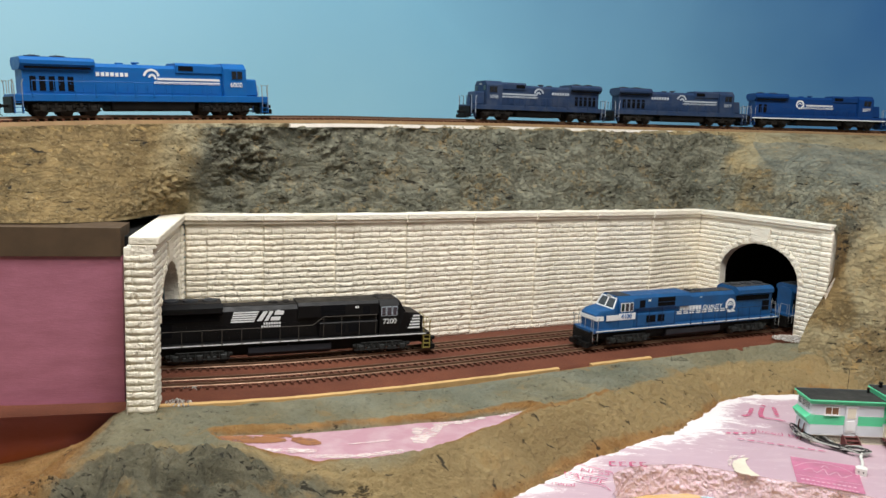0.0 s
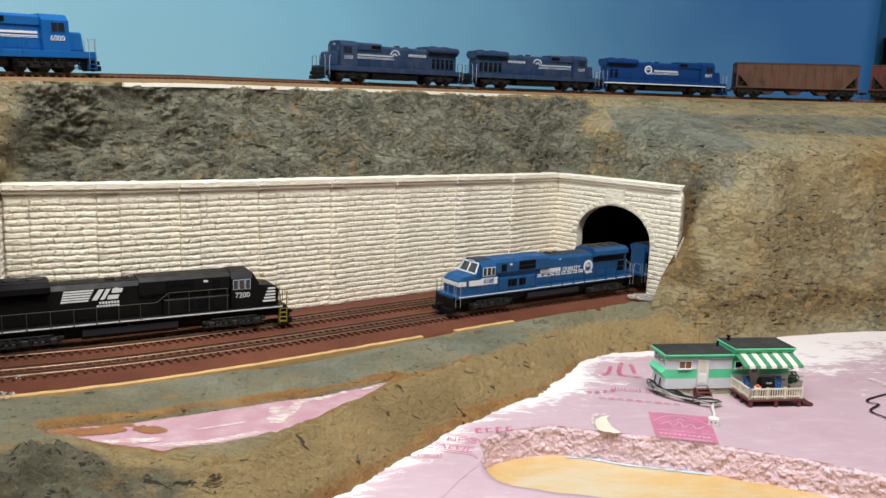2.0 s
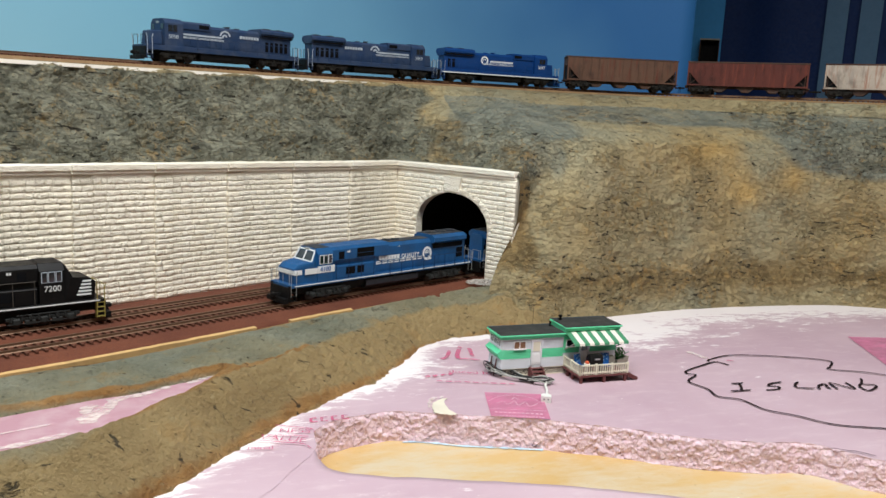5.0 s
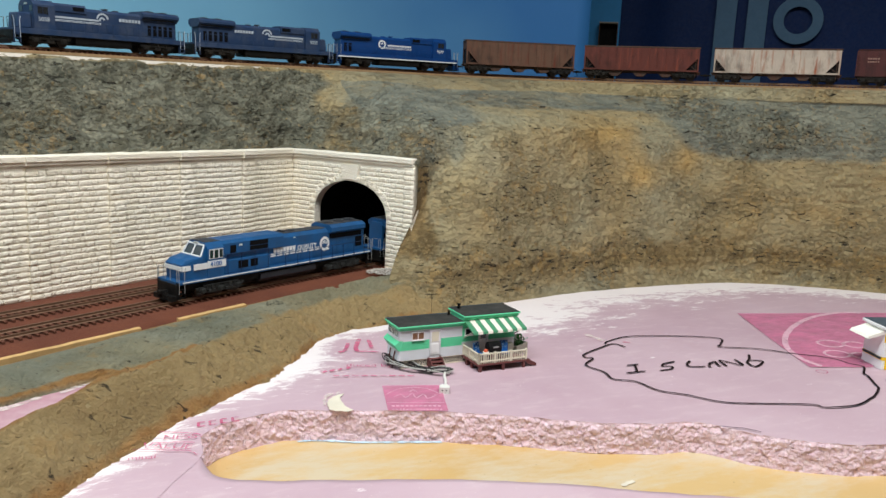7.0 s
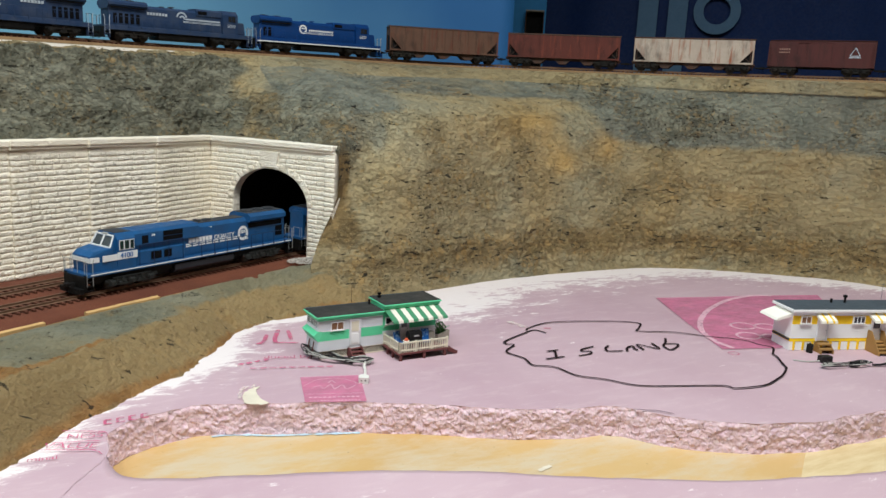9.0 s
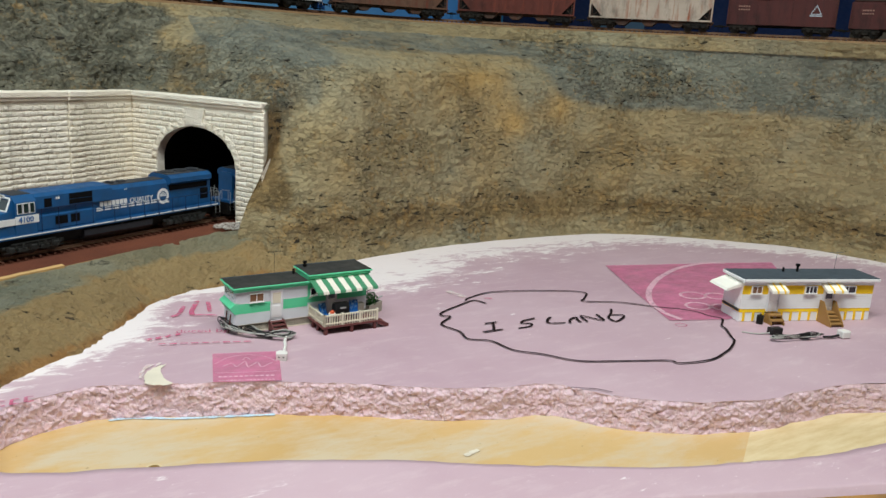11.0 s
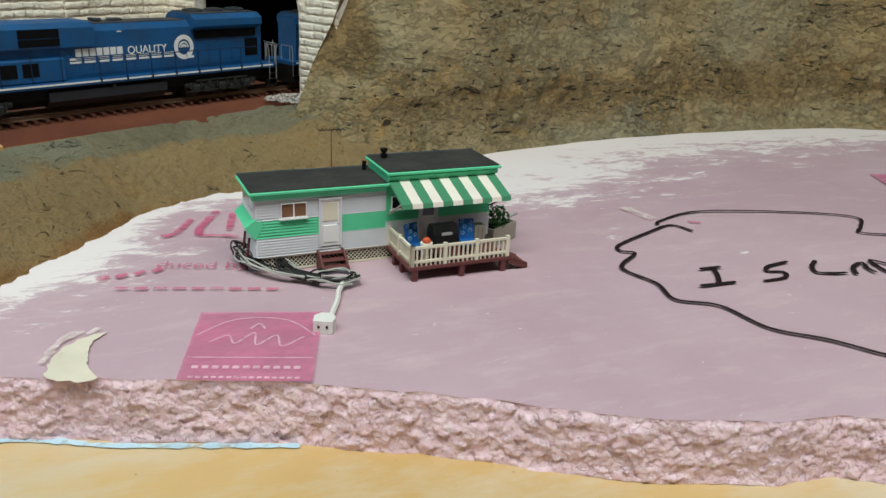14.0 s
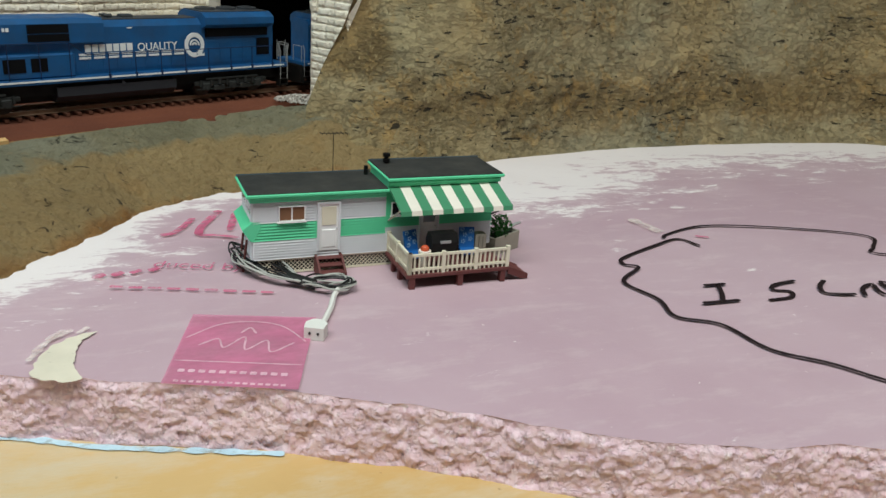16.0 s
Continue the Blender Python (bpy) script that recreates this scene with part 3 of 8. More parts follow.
            attrs["brown"].append(min(1.0, max(1.1 * seam, 0.9 * min(1.0, max(0.0, (-0.225 - x) / 0.03)), 1.4 * near(0.46, 0.200, 0.10, 0.05), 0.55 * foot * (x > 0.42))))
            attrs["ochre"].append(0.5 * seam + warm * (x > 0.5) + (0.45 * min(1.0, max(0.0, (-0.225 - x) / 0.05))))
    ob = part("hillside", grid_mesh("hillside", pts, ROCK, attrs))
    tagged(ob, "hand-painted plaster hillside of grey rock and olive earth", "hillside", kind="structure")


hillside()

# the bank: trackbed edge, crest, and foot on the foam
BANK_EDGE = [(-0.62, 0.55, 0.0), (-0.4, 0.612, -0.022), (-0.27, 0.636, 0.0), (-0.225, 0.64, 0.032), (-0.19, 0.648, 0.035),
    (-0.13, 0.672, 0.035), (-0.075, 0.693, 0.035), (-0.02, 0.713, 0.035), (0.032, 0.733, 0.035), (0.1, 0.776, 0.035), (0.185, 0.83, 0.035),
    (0.25, 0.868, 0.035), (0.3, 0.897, 0.035), (0.35, 0.925, 0.035), (0.395, 0.946, 0.036), (0.435, 0.956, 0.038), (0.47, 0.962, 0.04),
    (0.5, 0.97, 0.04)]
BANK_CREST = [(-0.6, 0.47, 0.0), (-0.42, 0.54, -0.022), (-0.28, 0.56, -0.006), (-0.205, 0.565, 0.026), (-0.145, 0.562, 0.035),
    (-0.095, 0.55, 0.036), (-0.04, 0.541, 0.036), (0.012, 0.556, 0.036), (0.057, 0.61, 0.036), (0.107, 0.664, 0.036), (0.17, 0.728, 0.034),
    (0.225, 0.785, 0.03), (0.278, 0.838, 0.028), (0.328, 0.885, 0.027), (0.378, 0.908, 0.027), (0.418, 0.912, 0.029), (0.46, 0.925, 0.034),
    (0.5, 0.935, 0.034)]
BANK_FOOT = [(-0.6, 0.3, -0.03), (-0.45, 0.34, -0.04), (-0.3, 0.4, -0.03), (-0.2, 0.42, -0.01), (-0.12, 0.44, 0.0), (-0.03, 0.485, 0.0),
    (0.015, 0.515, 0.0), (0.045, 0.553, 0.0), (0.085, 0.597, 0.0), (0.132, 0.655, 0.0), (0.187, 0.708, 0.0), (0.236, 0.747, 0.0),
    (0.27, 0.785, 0.0), (0.304, 0.836, 0.0), (0.335, 0.861, 0.0), (0.38, 0.881, 0.0), (0.425, 0.890, 0.0), (0.47, 0.898, 0.0)]


PATCH = [(-0.132, 0.596), (-0.118, 0.579), (-0.099, 0.572), (-0.072, 0.563), (-0.046, 0.555), (-0.001, 0.566), (0.021, 0.578), (0.043, 0.598), (0.068, 0.631), (0.087, 0.651), (0.113, 0.689), (0.079, 0.672), (0.051, 0.655), (0.025, 0.648), (-0.027, 0.6265), (-0.078, 0.6065), (-0.107, 0.602)]


def inside(x, y, ring):
    hit, j = False, len(ring) - 1
    for i in range(len(ring)):
        (xa, ya), (xb, yb) = ring[i], ring[j]
        if (ya > y) != (yb > y) and x < (xb - xa) * (y - ya) / (yb - ya) + xa:
            hit = not hit
        j = i
    return hit


def depth_in(x, y):
    """How far a point lies inside the bare patch; negative outside."""
    if not (-0.17 < x < 0.14 and 0.52 < y < 0.71):
        return -1.0
    best = 1.0
    for (xa, ya), (xb, yb) in zip(PATCH, PATCH[1:] + PATCH[:1]):
        dx, dy = xb - xa, yb - ya
        t = min(1.0, max(0.0, ((x - xa) * dx + (y - ya) * dy) / (dx * dx + dy * dy)))
        best = min(best, math.hypot(x - xa - t * dx, y - ya - t * dy))
    return best if inside(x, y, PATCH) else -best


CRACK = [(0.0195, 0.528), (0.0418, 0.539), (0.067, 0.558), (0.0785, 0.561)]


def crack_depth(x, y):
    """The long dry crack that runs along the bank just above the foam."""
    best = 1.0
    for (xa, ya), (xb, yb) in zip(CRACK, CRACK[1:]):
        dx, dy = xb - xa, yb - ya
        t = min(1.0, max(0.0, ((x - xa) * dx + (y - ya) * dy) / (dx * dx + dy * dy)))
        best = min(best, math.hypot(x - xa - t * dx, y - ya - t * dy + 0.0015 * noise.noise((x * 90, y * 90, 1.0))))
    return max(0.0, 1 - best / 0.0026)


def front_bank():
    cols = stations(list(zip(BANK_EDGE, BANK_CREST, BANK_FOOT)), 24)
    rows, attrs = [], {"earth": [], "rock": [], "ochre": []}
    nv = 110
    for a, c, f in cols:
        row = []
        f2 = f + np.array([0.012, -0.012, -0.006]) * (1 if f[0] > -0.02 else 0)
        for j in range(nv + 1):
            v = j / nv
            k = 0.55
            if v < k:
                p = a + (c - a) * (v / k)
            else:
                w = (v - k) / (1 - k)
                p = c + (f2 - c) * w
                p[2] = c[2] + (f2[2] - c[2]) * (w ** 1.25 if f[0] > -0.02 else w)
            x, y = p[0], p[1]
            mound = min(1.0, max(0.0, (0.05 - x + 0.03 * noise.noise((x * 20, y * 20, 5.0))) / 0.18)) * min(1.0, max(0.0, (v - 0.5) / 0.1))
            fade = min(1.0, v / 0.06)
            d = (0.0042 + 0.010 * mound) * fade
            chip = abs(noise.noise((x * 40, y * 40, 3.0))) + 0.6 * abs(noise.noise((x * 90, y * 90, 7.0)))
            if mound > 0.0:
                ridge = 1 - abs(noise.noise((x * 26, y * 34, 8.0))) * 2.6
                ridge2 = 1 - abs(noise.noise((x * 58, y * 72, 2.0))) * 2.4
                chip += mound * (-0.9 * max(0.0, ridge) ** 4 - 0.55 * max(0.0, ridge2) ** 4 + 0.35)
            h = d * (fbm(x * 22, y * 22, 1.5, 4) + (chip - 0.35)) + (0.0022 + 0.0016 * mound) * fbm(x * 150, y * 150, 2.0, 2) * fade
            gap = depth_in(x, y) + 0.0007 * noise.noise((x * 60, y * 60, 4))
            bare = min(1.0, max(0.0, (gap + 0.0015) / 0.005))
            h *= min(1.0, 0.15 + abs(gap) / 0.020)
            split = crack_depth(x, y)
            h -= 0.0060 * split
            h, hollow = h * (1 - bare) + 0.0035 * max(0.0, 1 - abs(gap + 0.006) / 0.007), 0.0060 * bare
            rim = max(0.0, 1 - abs(gap + 0.003) / 0.007)
            row.append((p[0], p[1], p[2] + h - hollow))
            attrs["earth"].append(min(1.0, max(0.0, (v - 0.42) / 0.16)))
            attrs["rock"].append(mound)
            och = max(0.0, 1 - abs(v - 0.52) / 0.05) * min(1.0, max(0.0, (x - 0.06) / 0.03)) * min(1.0, max(0.0, (0.22 - x) / 0.04))
            edge = max(0.0, 1 - v / 0.022) * (x < 0.30)
            foot_edge = 0.75 * max(0.0, 1 - abs(v - 0.93) / 0.10) * (x > 0.02)
            attrs["ochre"].append(max(0.85 * rim, foot_edge, 1.0 * och, 0.9 * edge, 0.9 * min(1.0, max(0.0, (-0.205 - x) / 0.05))))
        rows.append(row)
    ob = part("ground", grid_mesh("ground", rows, BANK, attrs))
    tagged(ob, "painted plaster bank of grey verge and brown earth", "ground", kind="structure")


front_bank()

FOAM_TABLE = [
    ((0.0, 0.540), (0.050, 0.515)), ((0.03, 0.575), (0.105, 0.522)), ((0.06, 0.605), (0.150, 0.575)), ((0.10, 0.645), (0.171, 0.607)),
    ((0.115, 0.665), (0.175, 0.637)), ((0.135, 0.690), (0.181, 0.648)), ((0.155, 0.712), (0.192, 0.657)), ((0.185, 0.732), (0.212, 0.665)),
    ((0.215, 0.752), (0.230, 0.670)), ((0.240, 0.775), (0.247, 0.670)), ((0.262, 0.805), (0.268, 0.664)), ((0.280, 0.840), (0.290, 0.656)),
    ((0.305, 0.870), (0.304, 0.649)), ((0.335, 0.885), (0.320, 0.644)), ((0.370, 0.900), (0.350, 0.634)), ((0.400, 0.905), (0.370, 0.625)),
    ((0.430, 0.910), (0.388, 0.615)), ((0.460, 0.918), (0.412, 0.604)), ((0.500, 0.930), (0.431, 0.594)), ((0.540, 0.945), (0.450, 0.582)),
    ((0.580, 0.955), (0.468, 0.570)), ((0.630, 0.968), (0.497, 0.557)), ((0.690, 0.980), (0.525, 0.549)), ((0.750, 0.988), (0.545, 0.545)),
    ((0.800, 0.990), (0.560, 0.536)), ((0.860, 0.992), (0.572, 0.522)), ((0.930, 0.992), (0.584, 0.504)), ((1.000, 0.985), (0.606, 0.489)),
    ((1.080, 0.955), (0.643, 0.467)), ((1.150, 0.908), (0.681, 0.453)), ((1.205, 0.865), (0.710, 0.448)), ((1.270, 0.812), (0.745, 0.446)),
    ((1.325, 0.690), (0.800, 0.436)), ((1.360, 0.480), (0.980, 0.360)),
]
LIP_TABLE = [
    ((0.171, 0.607), (0.150, 0.575)), ((0.172, 0.590), (0.110, 0.541)), ((0.178, 0.573), (0.126, 0.533)), ((0.205, 0.558), (0.19, 0.505)),
    ((0.235, 0.548), (0.235, 0.487)), ((0.268, 0.537), (0.28, 0.470)), ((0.300, 0.527), (0.32, 0.458)), ((0.345, 0.509), (0.36, 0.446)),
    ((0.390, 0.487), (0.40, 0.428)), ((0.436, 0.461), (0.44, 0.411)), ((0.481, 0.437), (0.49, 0.391)), ((0.529, 0.413), (0.54, 0.372)),
    ((0.563, 0.400), (0.59, 0.353)), ((0.600, 0.388), (0.64, 0.336)), ((0.641, 0.376), (0.70, 0.310)), ((0.700, 0.366), (0.77, 0.285)), ((0.820, 0.345), (0.92, 0.23)),
]
THICK = 0.0254


def foam_sheets():
    cols = stations([[(*p, 0.0) for p in row] for row in FOAM_TABLE], 22)
    foot = np.array([c[0][:2] for c in cols])
    rows, plaster, mud = [], [], []
    for i, (a, c) in enumerate(cols):
        row = []
        x, y = c[0], c[1]
        c = c + np.array([0, 1, 0]) * 0.0025 * fbm(x * 45, y * 45, 0.3, 3)
        for j in range(61):
            v = j / 60
            p = a + (c - a) * v
            row.append((p[0], p[1], 0.0006 * fbm(p[0] * 20, p[1] * 20, 0.0, 2)))
            d = float(np.min(np.hypot(foot[:, 0] - p[0], foot[:, 1] - p[1]))) - 0.018
            right = min(1.0, max(0.0, (p[0] - 0.40) / 0.06))
            reach = 0.075 + 0.11 * right + 0.03 * noise.noise((p[0] * 9, p[1] * 9, 5.0))
            west = 0.42 * max(0.0, 1 - math.hypot((p[0] - 0.30) / 0.14, (p[1] - 0.770) / 0.075))
            east = 0.80 * max(0.0, 1 - math.hypot((p[0] - 0.585) / 0.14, (p[1] - 0.845) / 0.075))
            thin = 0.62 + 0.38 * min(1.0, max(0.0, (p[0] - 0.33) / 0.08))
            plaster.append(min(1.0, max(0.0, 1.0 - d / reach)) * 0.85 * thin + 0.9 * max(west, east) + (1.0 - 0.12 * right) * max(0.0, 1 - d / (0.042 + 0.060 * right)))
            mud.append(max(0.0, 1 - max(d + 0.004, 0) / 0.006))
        rows.append(row)
    sheet = part("floor_foam_sheet", grid_mesh("floor_foam_sheet", rows, FOAM, {"plaster": plaster, "mud": mud}))
    tagged(sheet, "pink insulation foam sheet smeared with white plaster along the hill", "foam sheet", kind="structure")
    # the torn face along the hollow
    edge = [r[-1] for r in rows[int(3 * 22):]]
    face = []
    line = Line([e for e in edge[::6]], 12)
    for i in range(len(line.p)):
        p = line.p[i]
        col = []
        s = line.s[min(i, len(line.s) - 1)]
        a = line.heading(s)
        nx, ny = math.sin(a), -math.cos(a)
        for j in range(37):
            w = j / 36
            z = p[2] - THICK * w
            bulge = 0.0012 + 0.0015 * w
            amp = min(1.0, w / 0.08) * (1 if w < 0.96 else 0.5)
            # flakes: each cell is a small plane with a tilt of its own
            flake = 0.0
            for size, deep in ((0.0062, 0.20), (0.0031, 0.20)):
                q = Vector((p[0] / size + 0.4 * noise.noise((p[0] * 300, p[1] * 300, z * 300)), p[1] / size, z / size * 1.25))
                home = noise.voronoi(q)[1][0]
                tilt = noise.cell_vector(home * 7.3)
                flake += deep * size * ((tilt - Vector((0.5, 0.5, 0.5))).dot(q - home) * 1.5 + (noise.cell(home * 5.1) - 0.5) * 0.35)
            h = bulge * min(1, w / 0.1) + amp * (flake + 0.0009 * fbm(p[0] * 60, p[1] * 60, z * 80, 2, 0.6)) - 0.0002
            h = h if j else 0.0
            col.append((p[0] + nx * h, p[1] + ny * h, z))
        face.append(col)
    torn = part("torn_edge", grid_mesh("torn_edge", face, TORN), parent=sheet, label="rough torn pink foam edge")
    cols = stations([[(*p, 0.0) for p in row] for row in LIP_TABLE], 16)
    rows = []
    for a, c in cols:
        w = 0.0015 * fbm(a[0] * 40, a[1] * 40, 0.9, 2)
        rows.append([(p[0], p[1] + w * (1 - v), -0.0003 + 0.0006 * fbm(p[0] * 20, p[1] * 20, 0.0, 2)) for v in (k / 10 for k in range(11)) for p in (a + (c - a) * v,)])
    low = [[(r[0][0], r[0][1], -THICK)] + r + [(r[-1][0], r[-1][1], -0.10)] for r in rows]
    lip = part("front_foam_strip", grid_mesh("front_foam_strip", low, FOAM, {"plaster": [0.12] * (len(rows) * 13), "mud": [0.0] * (len(rows) * 13)}))
    tagged(lip, "pink foam strip along the front edge of the layout", "foam strip", kind="structure")
    return sheet


foam_top = foam_sheets()


def base_board():
    outline = [(-0.7, 0.28), (-0.05, 0.50), (0.04, 0.557), (0.11, 0.543), (0.19, 0.507), (0.235, 0.489), (0.28, 0.472), (0.36, 0.448), (0.44, 0.413), (0.54, 0.374), (0.64, 0.338), (0.77, 0.287), (0.92, 0.232),
               (1.5, 0.0), (1.5, 1.5), (-0.7, 1.5)]
    bm = prism(bmesh.new(), [(x, y) for x, y in outline], "z", -THICK - 0.018, -THICK)
    ob = part("ground_board", bm, PLY)
    tagged(ob, "ochre painted plywood board under the foam, scuffed pale", "board", kind="structure")
    legs = part("ground_board_frame", boxed(-0.6, 1.45, 0.55, 1.45, -1.05, -THICK - 0.02), DARK_WOOD)
    tagged(legs, "dark skirt under the layout board", "skirt", kind="structure")


base_board()


def ballast_bed():
    rows = []
    n = 260
    for i in range(n + 1):
        s = near_rail.length * i / n
        row = []
        for off, z in ((-0.034, -0.004), (-0.031, 0.0), (-0.018, 0.0), (-0.014, 0.0022), (0.0, 0.0026), (0.0165, 0.0026), (0.031, 0.0022), (0.036, 0.0005), (0.041, 0.0022), (0.055, 0.0026), (0.0715, 0.0026),
                       (0.086, 0.0022), (0.09, 0.0), (0.105, 0.0), (0.135, 0.0)):
            p = near_rail.beside(s, off)
            row.append((p[0], p[1], Z_BED + z + 0.0003 * noise.noise((p[0] * 120, p[1] * 120, 0))))
        rows.append(row)
    ob = part("ground_ballast", grid_mesh("ground_ballast", rows, BALLAST))
    tagged(ob, "rust-brown ballast bed under two tracks", "ballast", kind="structure")


ballast_bed()


def left_block():
    """Pink foam face and dark wooden lath beside the left portal."""
    line = [(-0.226, 0.652), (-0.34, 0.622), (-0.62, 0.52)]
    bm = bmesh.new()
    prism(bm, line + [(-0.62, 0.70), (-0.24, 0.70)], "z", -0.05, 0.158)
    tagged(part("wall_foam_block", bm, PINK_SIDE), "pink painted foam block beside the stone portal", "foam block", kind="structure")
    bm = bmesh.new()
    prism(bm, [(x, y - 0.002) for x, y in line] + [(-0.62, 0.66), (-0.236, 0.69)], "z", 0.158, 0.181)
    tagged(part("wall_lath", bm, DARK_WOOD), "dark brown wooden lath on the foam block", "lath", kind="structure")


left_block()


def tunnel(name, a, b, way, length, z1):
    """A black box added behind a portal's opening, from a to b in plan; its colour stands for the dark inside."""
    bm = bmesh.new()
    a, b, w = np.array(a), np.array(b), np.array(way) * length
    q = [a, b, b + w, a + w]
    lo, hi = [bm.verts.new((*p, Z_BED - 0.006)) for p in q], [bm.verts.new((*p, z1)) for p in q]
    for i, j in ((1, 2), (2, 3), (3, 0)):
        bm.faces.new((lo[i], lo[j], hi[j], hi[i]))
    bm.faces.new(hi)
    tagged(part(name, bm, HOLLOW_SHADE), "black box added for the tunnel's dark behind the portal", "tunnel lining", kind="structure")


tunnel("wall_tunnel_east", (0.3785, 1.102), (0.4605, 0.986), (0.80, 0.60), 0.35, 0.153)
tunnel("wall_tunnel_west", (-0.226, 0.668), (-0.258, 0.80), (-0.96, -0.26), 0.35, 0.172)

# ---- cream stone retaining wall and tunnel portals ----
COURSE = 0.0058


def stone_mesh(length, height, seed, deep=0.0012):
    """A rough-faced block: x along, z up, its face towards -y."""
    rnd = random.Random(seed)
    nx, nz = 4, 4
    g = 0.0004
    proud = deep * rnd.uniform(0.80, 1.0)
    dip, rise = rnd.uniform(-0.0005, 0.0005), rnd.uniform(-0.0005, 0.0005)
    verts, faces = [], []
    for k in range(nz + 1):
        for i in range(nx + 1):
            edge = i in (0, nx) or k in (0, nz)
            u = i / nx
            x, z = length * u, g + (height - 2 * g) * k / nz + dip * (1 - u) + rise * u
            under = (0.30, 0.95, 1.0, 0.85, 0.55)[k]
            y = -proud * under * rnd.uniform(0.55, 1.15)
            if i in (0, nx):
                y = -proud * under * rnd.uniform(0.85, 1.0)
            if not edge:
                x, z = x + rnd.uniform(-1, 1) * length * 0.05, z + rnd.uniform(-1, 1) * height * 0.07
            else:
                x, z = x + rnd.uniform(-1, 1) * 0.0005, z + rnd.uniform(-1, 1) * 0.0005
            verts.append((x, y, z))
    for k in range(nz):
        for i in range(nx):
            a = k * (nx + 1) + i
            faces.append((a, a + 1, a + nx + 2, a + nx + 1))
    n = len(verts)
    rim = [i for i in range(nx + 1)] + [k * (nx + 1) + nx for k in range(1, nz + 1)] + [nz * (nx + 1) + i for i in range(nx - 1, -1, -1)] + [k * (nx + 1) for k in range(nz - 1, 0, -1)]
    verts += [(verts[i][0], 0.0016, verts[i][2]) for i in rim]
    for j in range(len(rim)):
        q = (j + 1) % len(rim)
        faces.append((rim[q], rim[j], n + j, n + q))
    return verts, faces


STONE_SIZES = (0.0045, 0.0064, 0.0086, 0.0112, 0.0140)
STONE_MESHES = {}
for size in STONE_SIZES:
    STONE_MESHES[size] = [mesh_of("stone", *stone_mesh(size, COURSE, int(size * 1e5) + k), STONE, True) for k in range(9)]


def lay_course(rnd, x0, x1):
    """Splits a stretch of a course into stones."""
    out, x = [], x0
    while x1 - x > 0.004:
        room_left = x1 - x
        fits = [s for s in STONE_SIZES if s <= room_left + 0.0015]
        size = rnd.choice(fits) if fits else STONE_SIZES[0]
        if room_left < 0.0180:
            size = min(STONE_SIZES, key=lambda s: abs(s - room_left))
        actual = min(size, room_left) if room_left - size > 0.004 else room_left
        out.append((x, size, actual / size))
        x += actual
    return out


def put_stones(owner, spans, frame_m, loose, rnd):
    """spans: (z, x0, x1, proud). Stones as parts, or joined into one part."""
    verts, faces = [], []
    for z, x0, x1, proud in spans:
        for x, size, sx in lay_course(rnd, x0, x1):
            me = rnd.choice(STONE_MESHES[size])
            m = frame_m @ Matrix.Translation((x, -proud, z)) @ Matrix.Diagonal((sx * 1.01, rnd.uniform(0.88, 1.15), rnd.uniform(0.96, 1.06), 1.0))
            if loose:
                ob = new("stone", me)
                ob.parent, ob.matrix_basis = owner, m
            else:
                n = len(verts)
                verts += [tuple(m @ v.co) for v in me.vertices]
                faces += [tuple(n + i for i in p.vertices) for p in me.polygons]
    if verts:
        tagged(part("stone_courses", mesh_of("stone_courses", verts, faces, STONE, True), parent=owner), kind="stuff")


def coping_bm(x0, x1, z, proud=0.0, depth=0.016):
    bm = bmesh.new()
    box(bm, x0, x1, -0.0026 - proud, depth, z - 0.0100, z - 0.0066, 0.0008)
    box(bm, x0, x1, -0.0046 - proud, depth + 0.002, z - 0.0066, z, 0.0010)
    for v in bm.verts:
        v.co.y += 0.0006 * noise.noise((v.co.x * 60, v.co.z * 90, x0 * 40))
        v.co.z += 0.0004 * noise.noise((v.co.x * 50, 3.0, x0 * 40))
    return bm


def retaining_wall():
    rnd = random.Random(5)
    wall = thing("retaining_wall", "cream rough-cut stone retaining wall with pilasters and coping", "retaining wall")
    panels = 8
    height = WALL_TOP - Z_BED
    for i in range(panels):
        a, b = wall_line(i / panels), wall_line((i + 1) / panels)
        if i == panels - 1:
            b = CORNER
        d = b - a
        w = float(np.hypot(*d))
        m = pose(a[0], a[1], Z_BED, 0, 0, math.degrees(math.atan2(d[1], d[0])))
        back = part("panel", boxed(-0.001, w + 0.001, 0.0, 0.014, -0.004, height - 0.009), STONE, wall)
        back.matrix_basis = m
        cop = part("coping", coping_bm(-0.002, w + 0.001, height), STONE, wall)
        cop.matrix_basis = m
        p0, p1 = 0.0, 0.0190
        pil = part("pilaster", boxed(p0, p1, -0.0022, 0.001, -0.002, height - 0.011, 0.0005), STONE, wall)
        pil.matrix_basis = m
        cap = part("pilaster_cap", coping_bm(p0 - 0.0015, p1 + 0.0015, height + 0.0004, 0.0030, 0.006), STONE, wall)
        cap.matrix_basis = m
        spans, z = [], 0.0
        while z < height - 0.016:
            spans.append((z, p1 + 0.0006, w, 0.0))
            spans.append((z, p0, p1, 0.0026))
            z += COURSE
        put_stones(wall, spans, m, 4 <= i <= 5, rnd)
    return wall


retaining_wall()


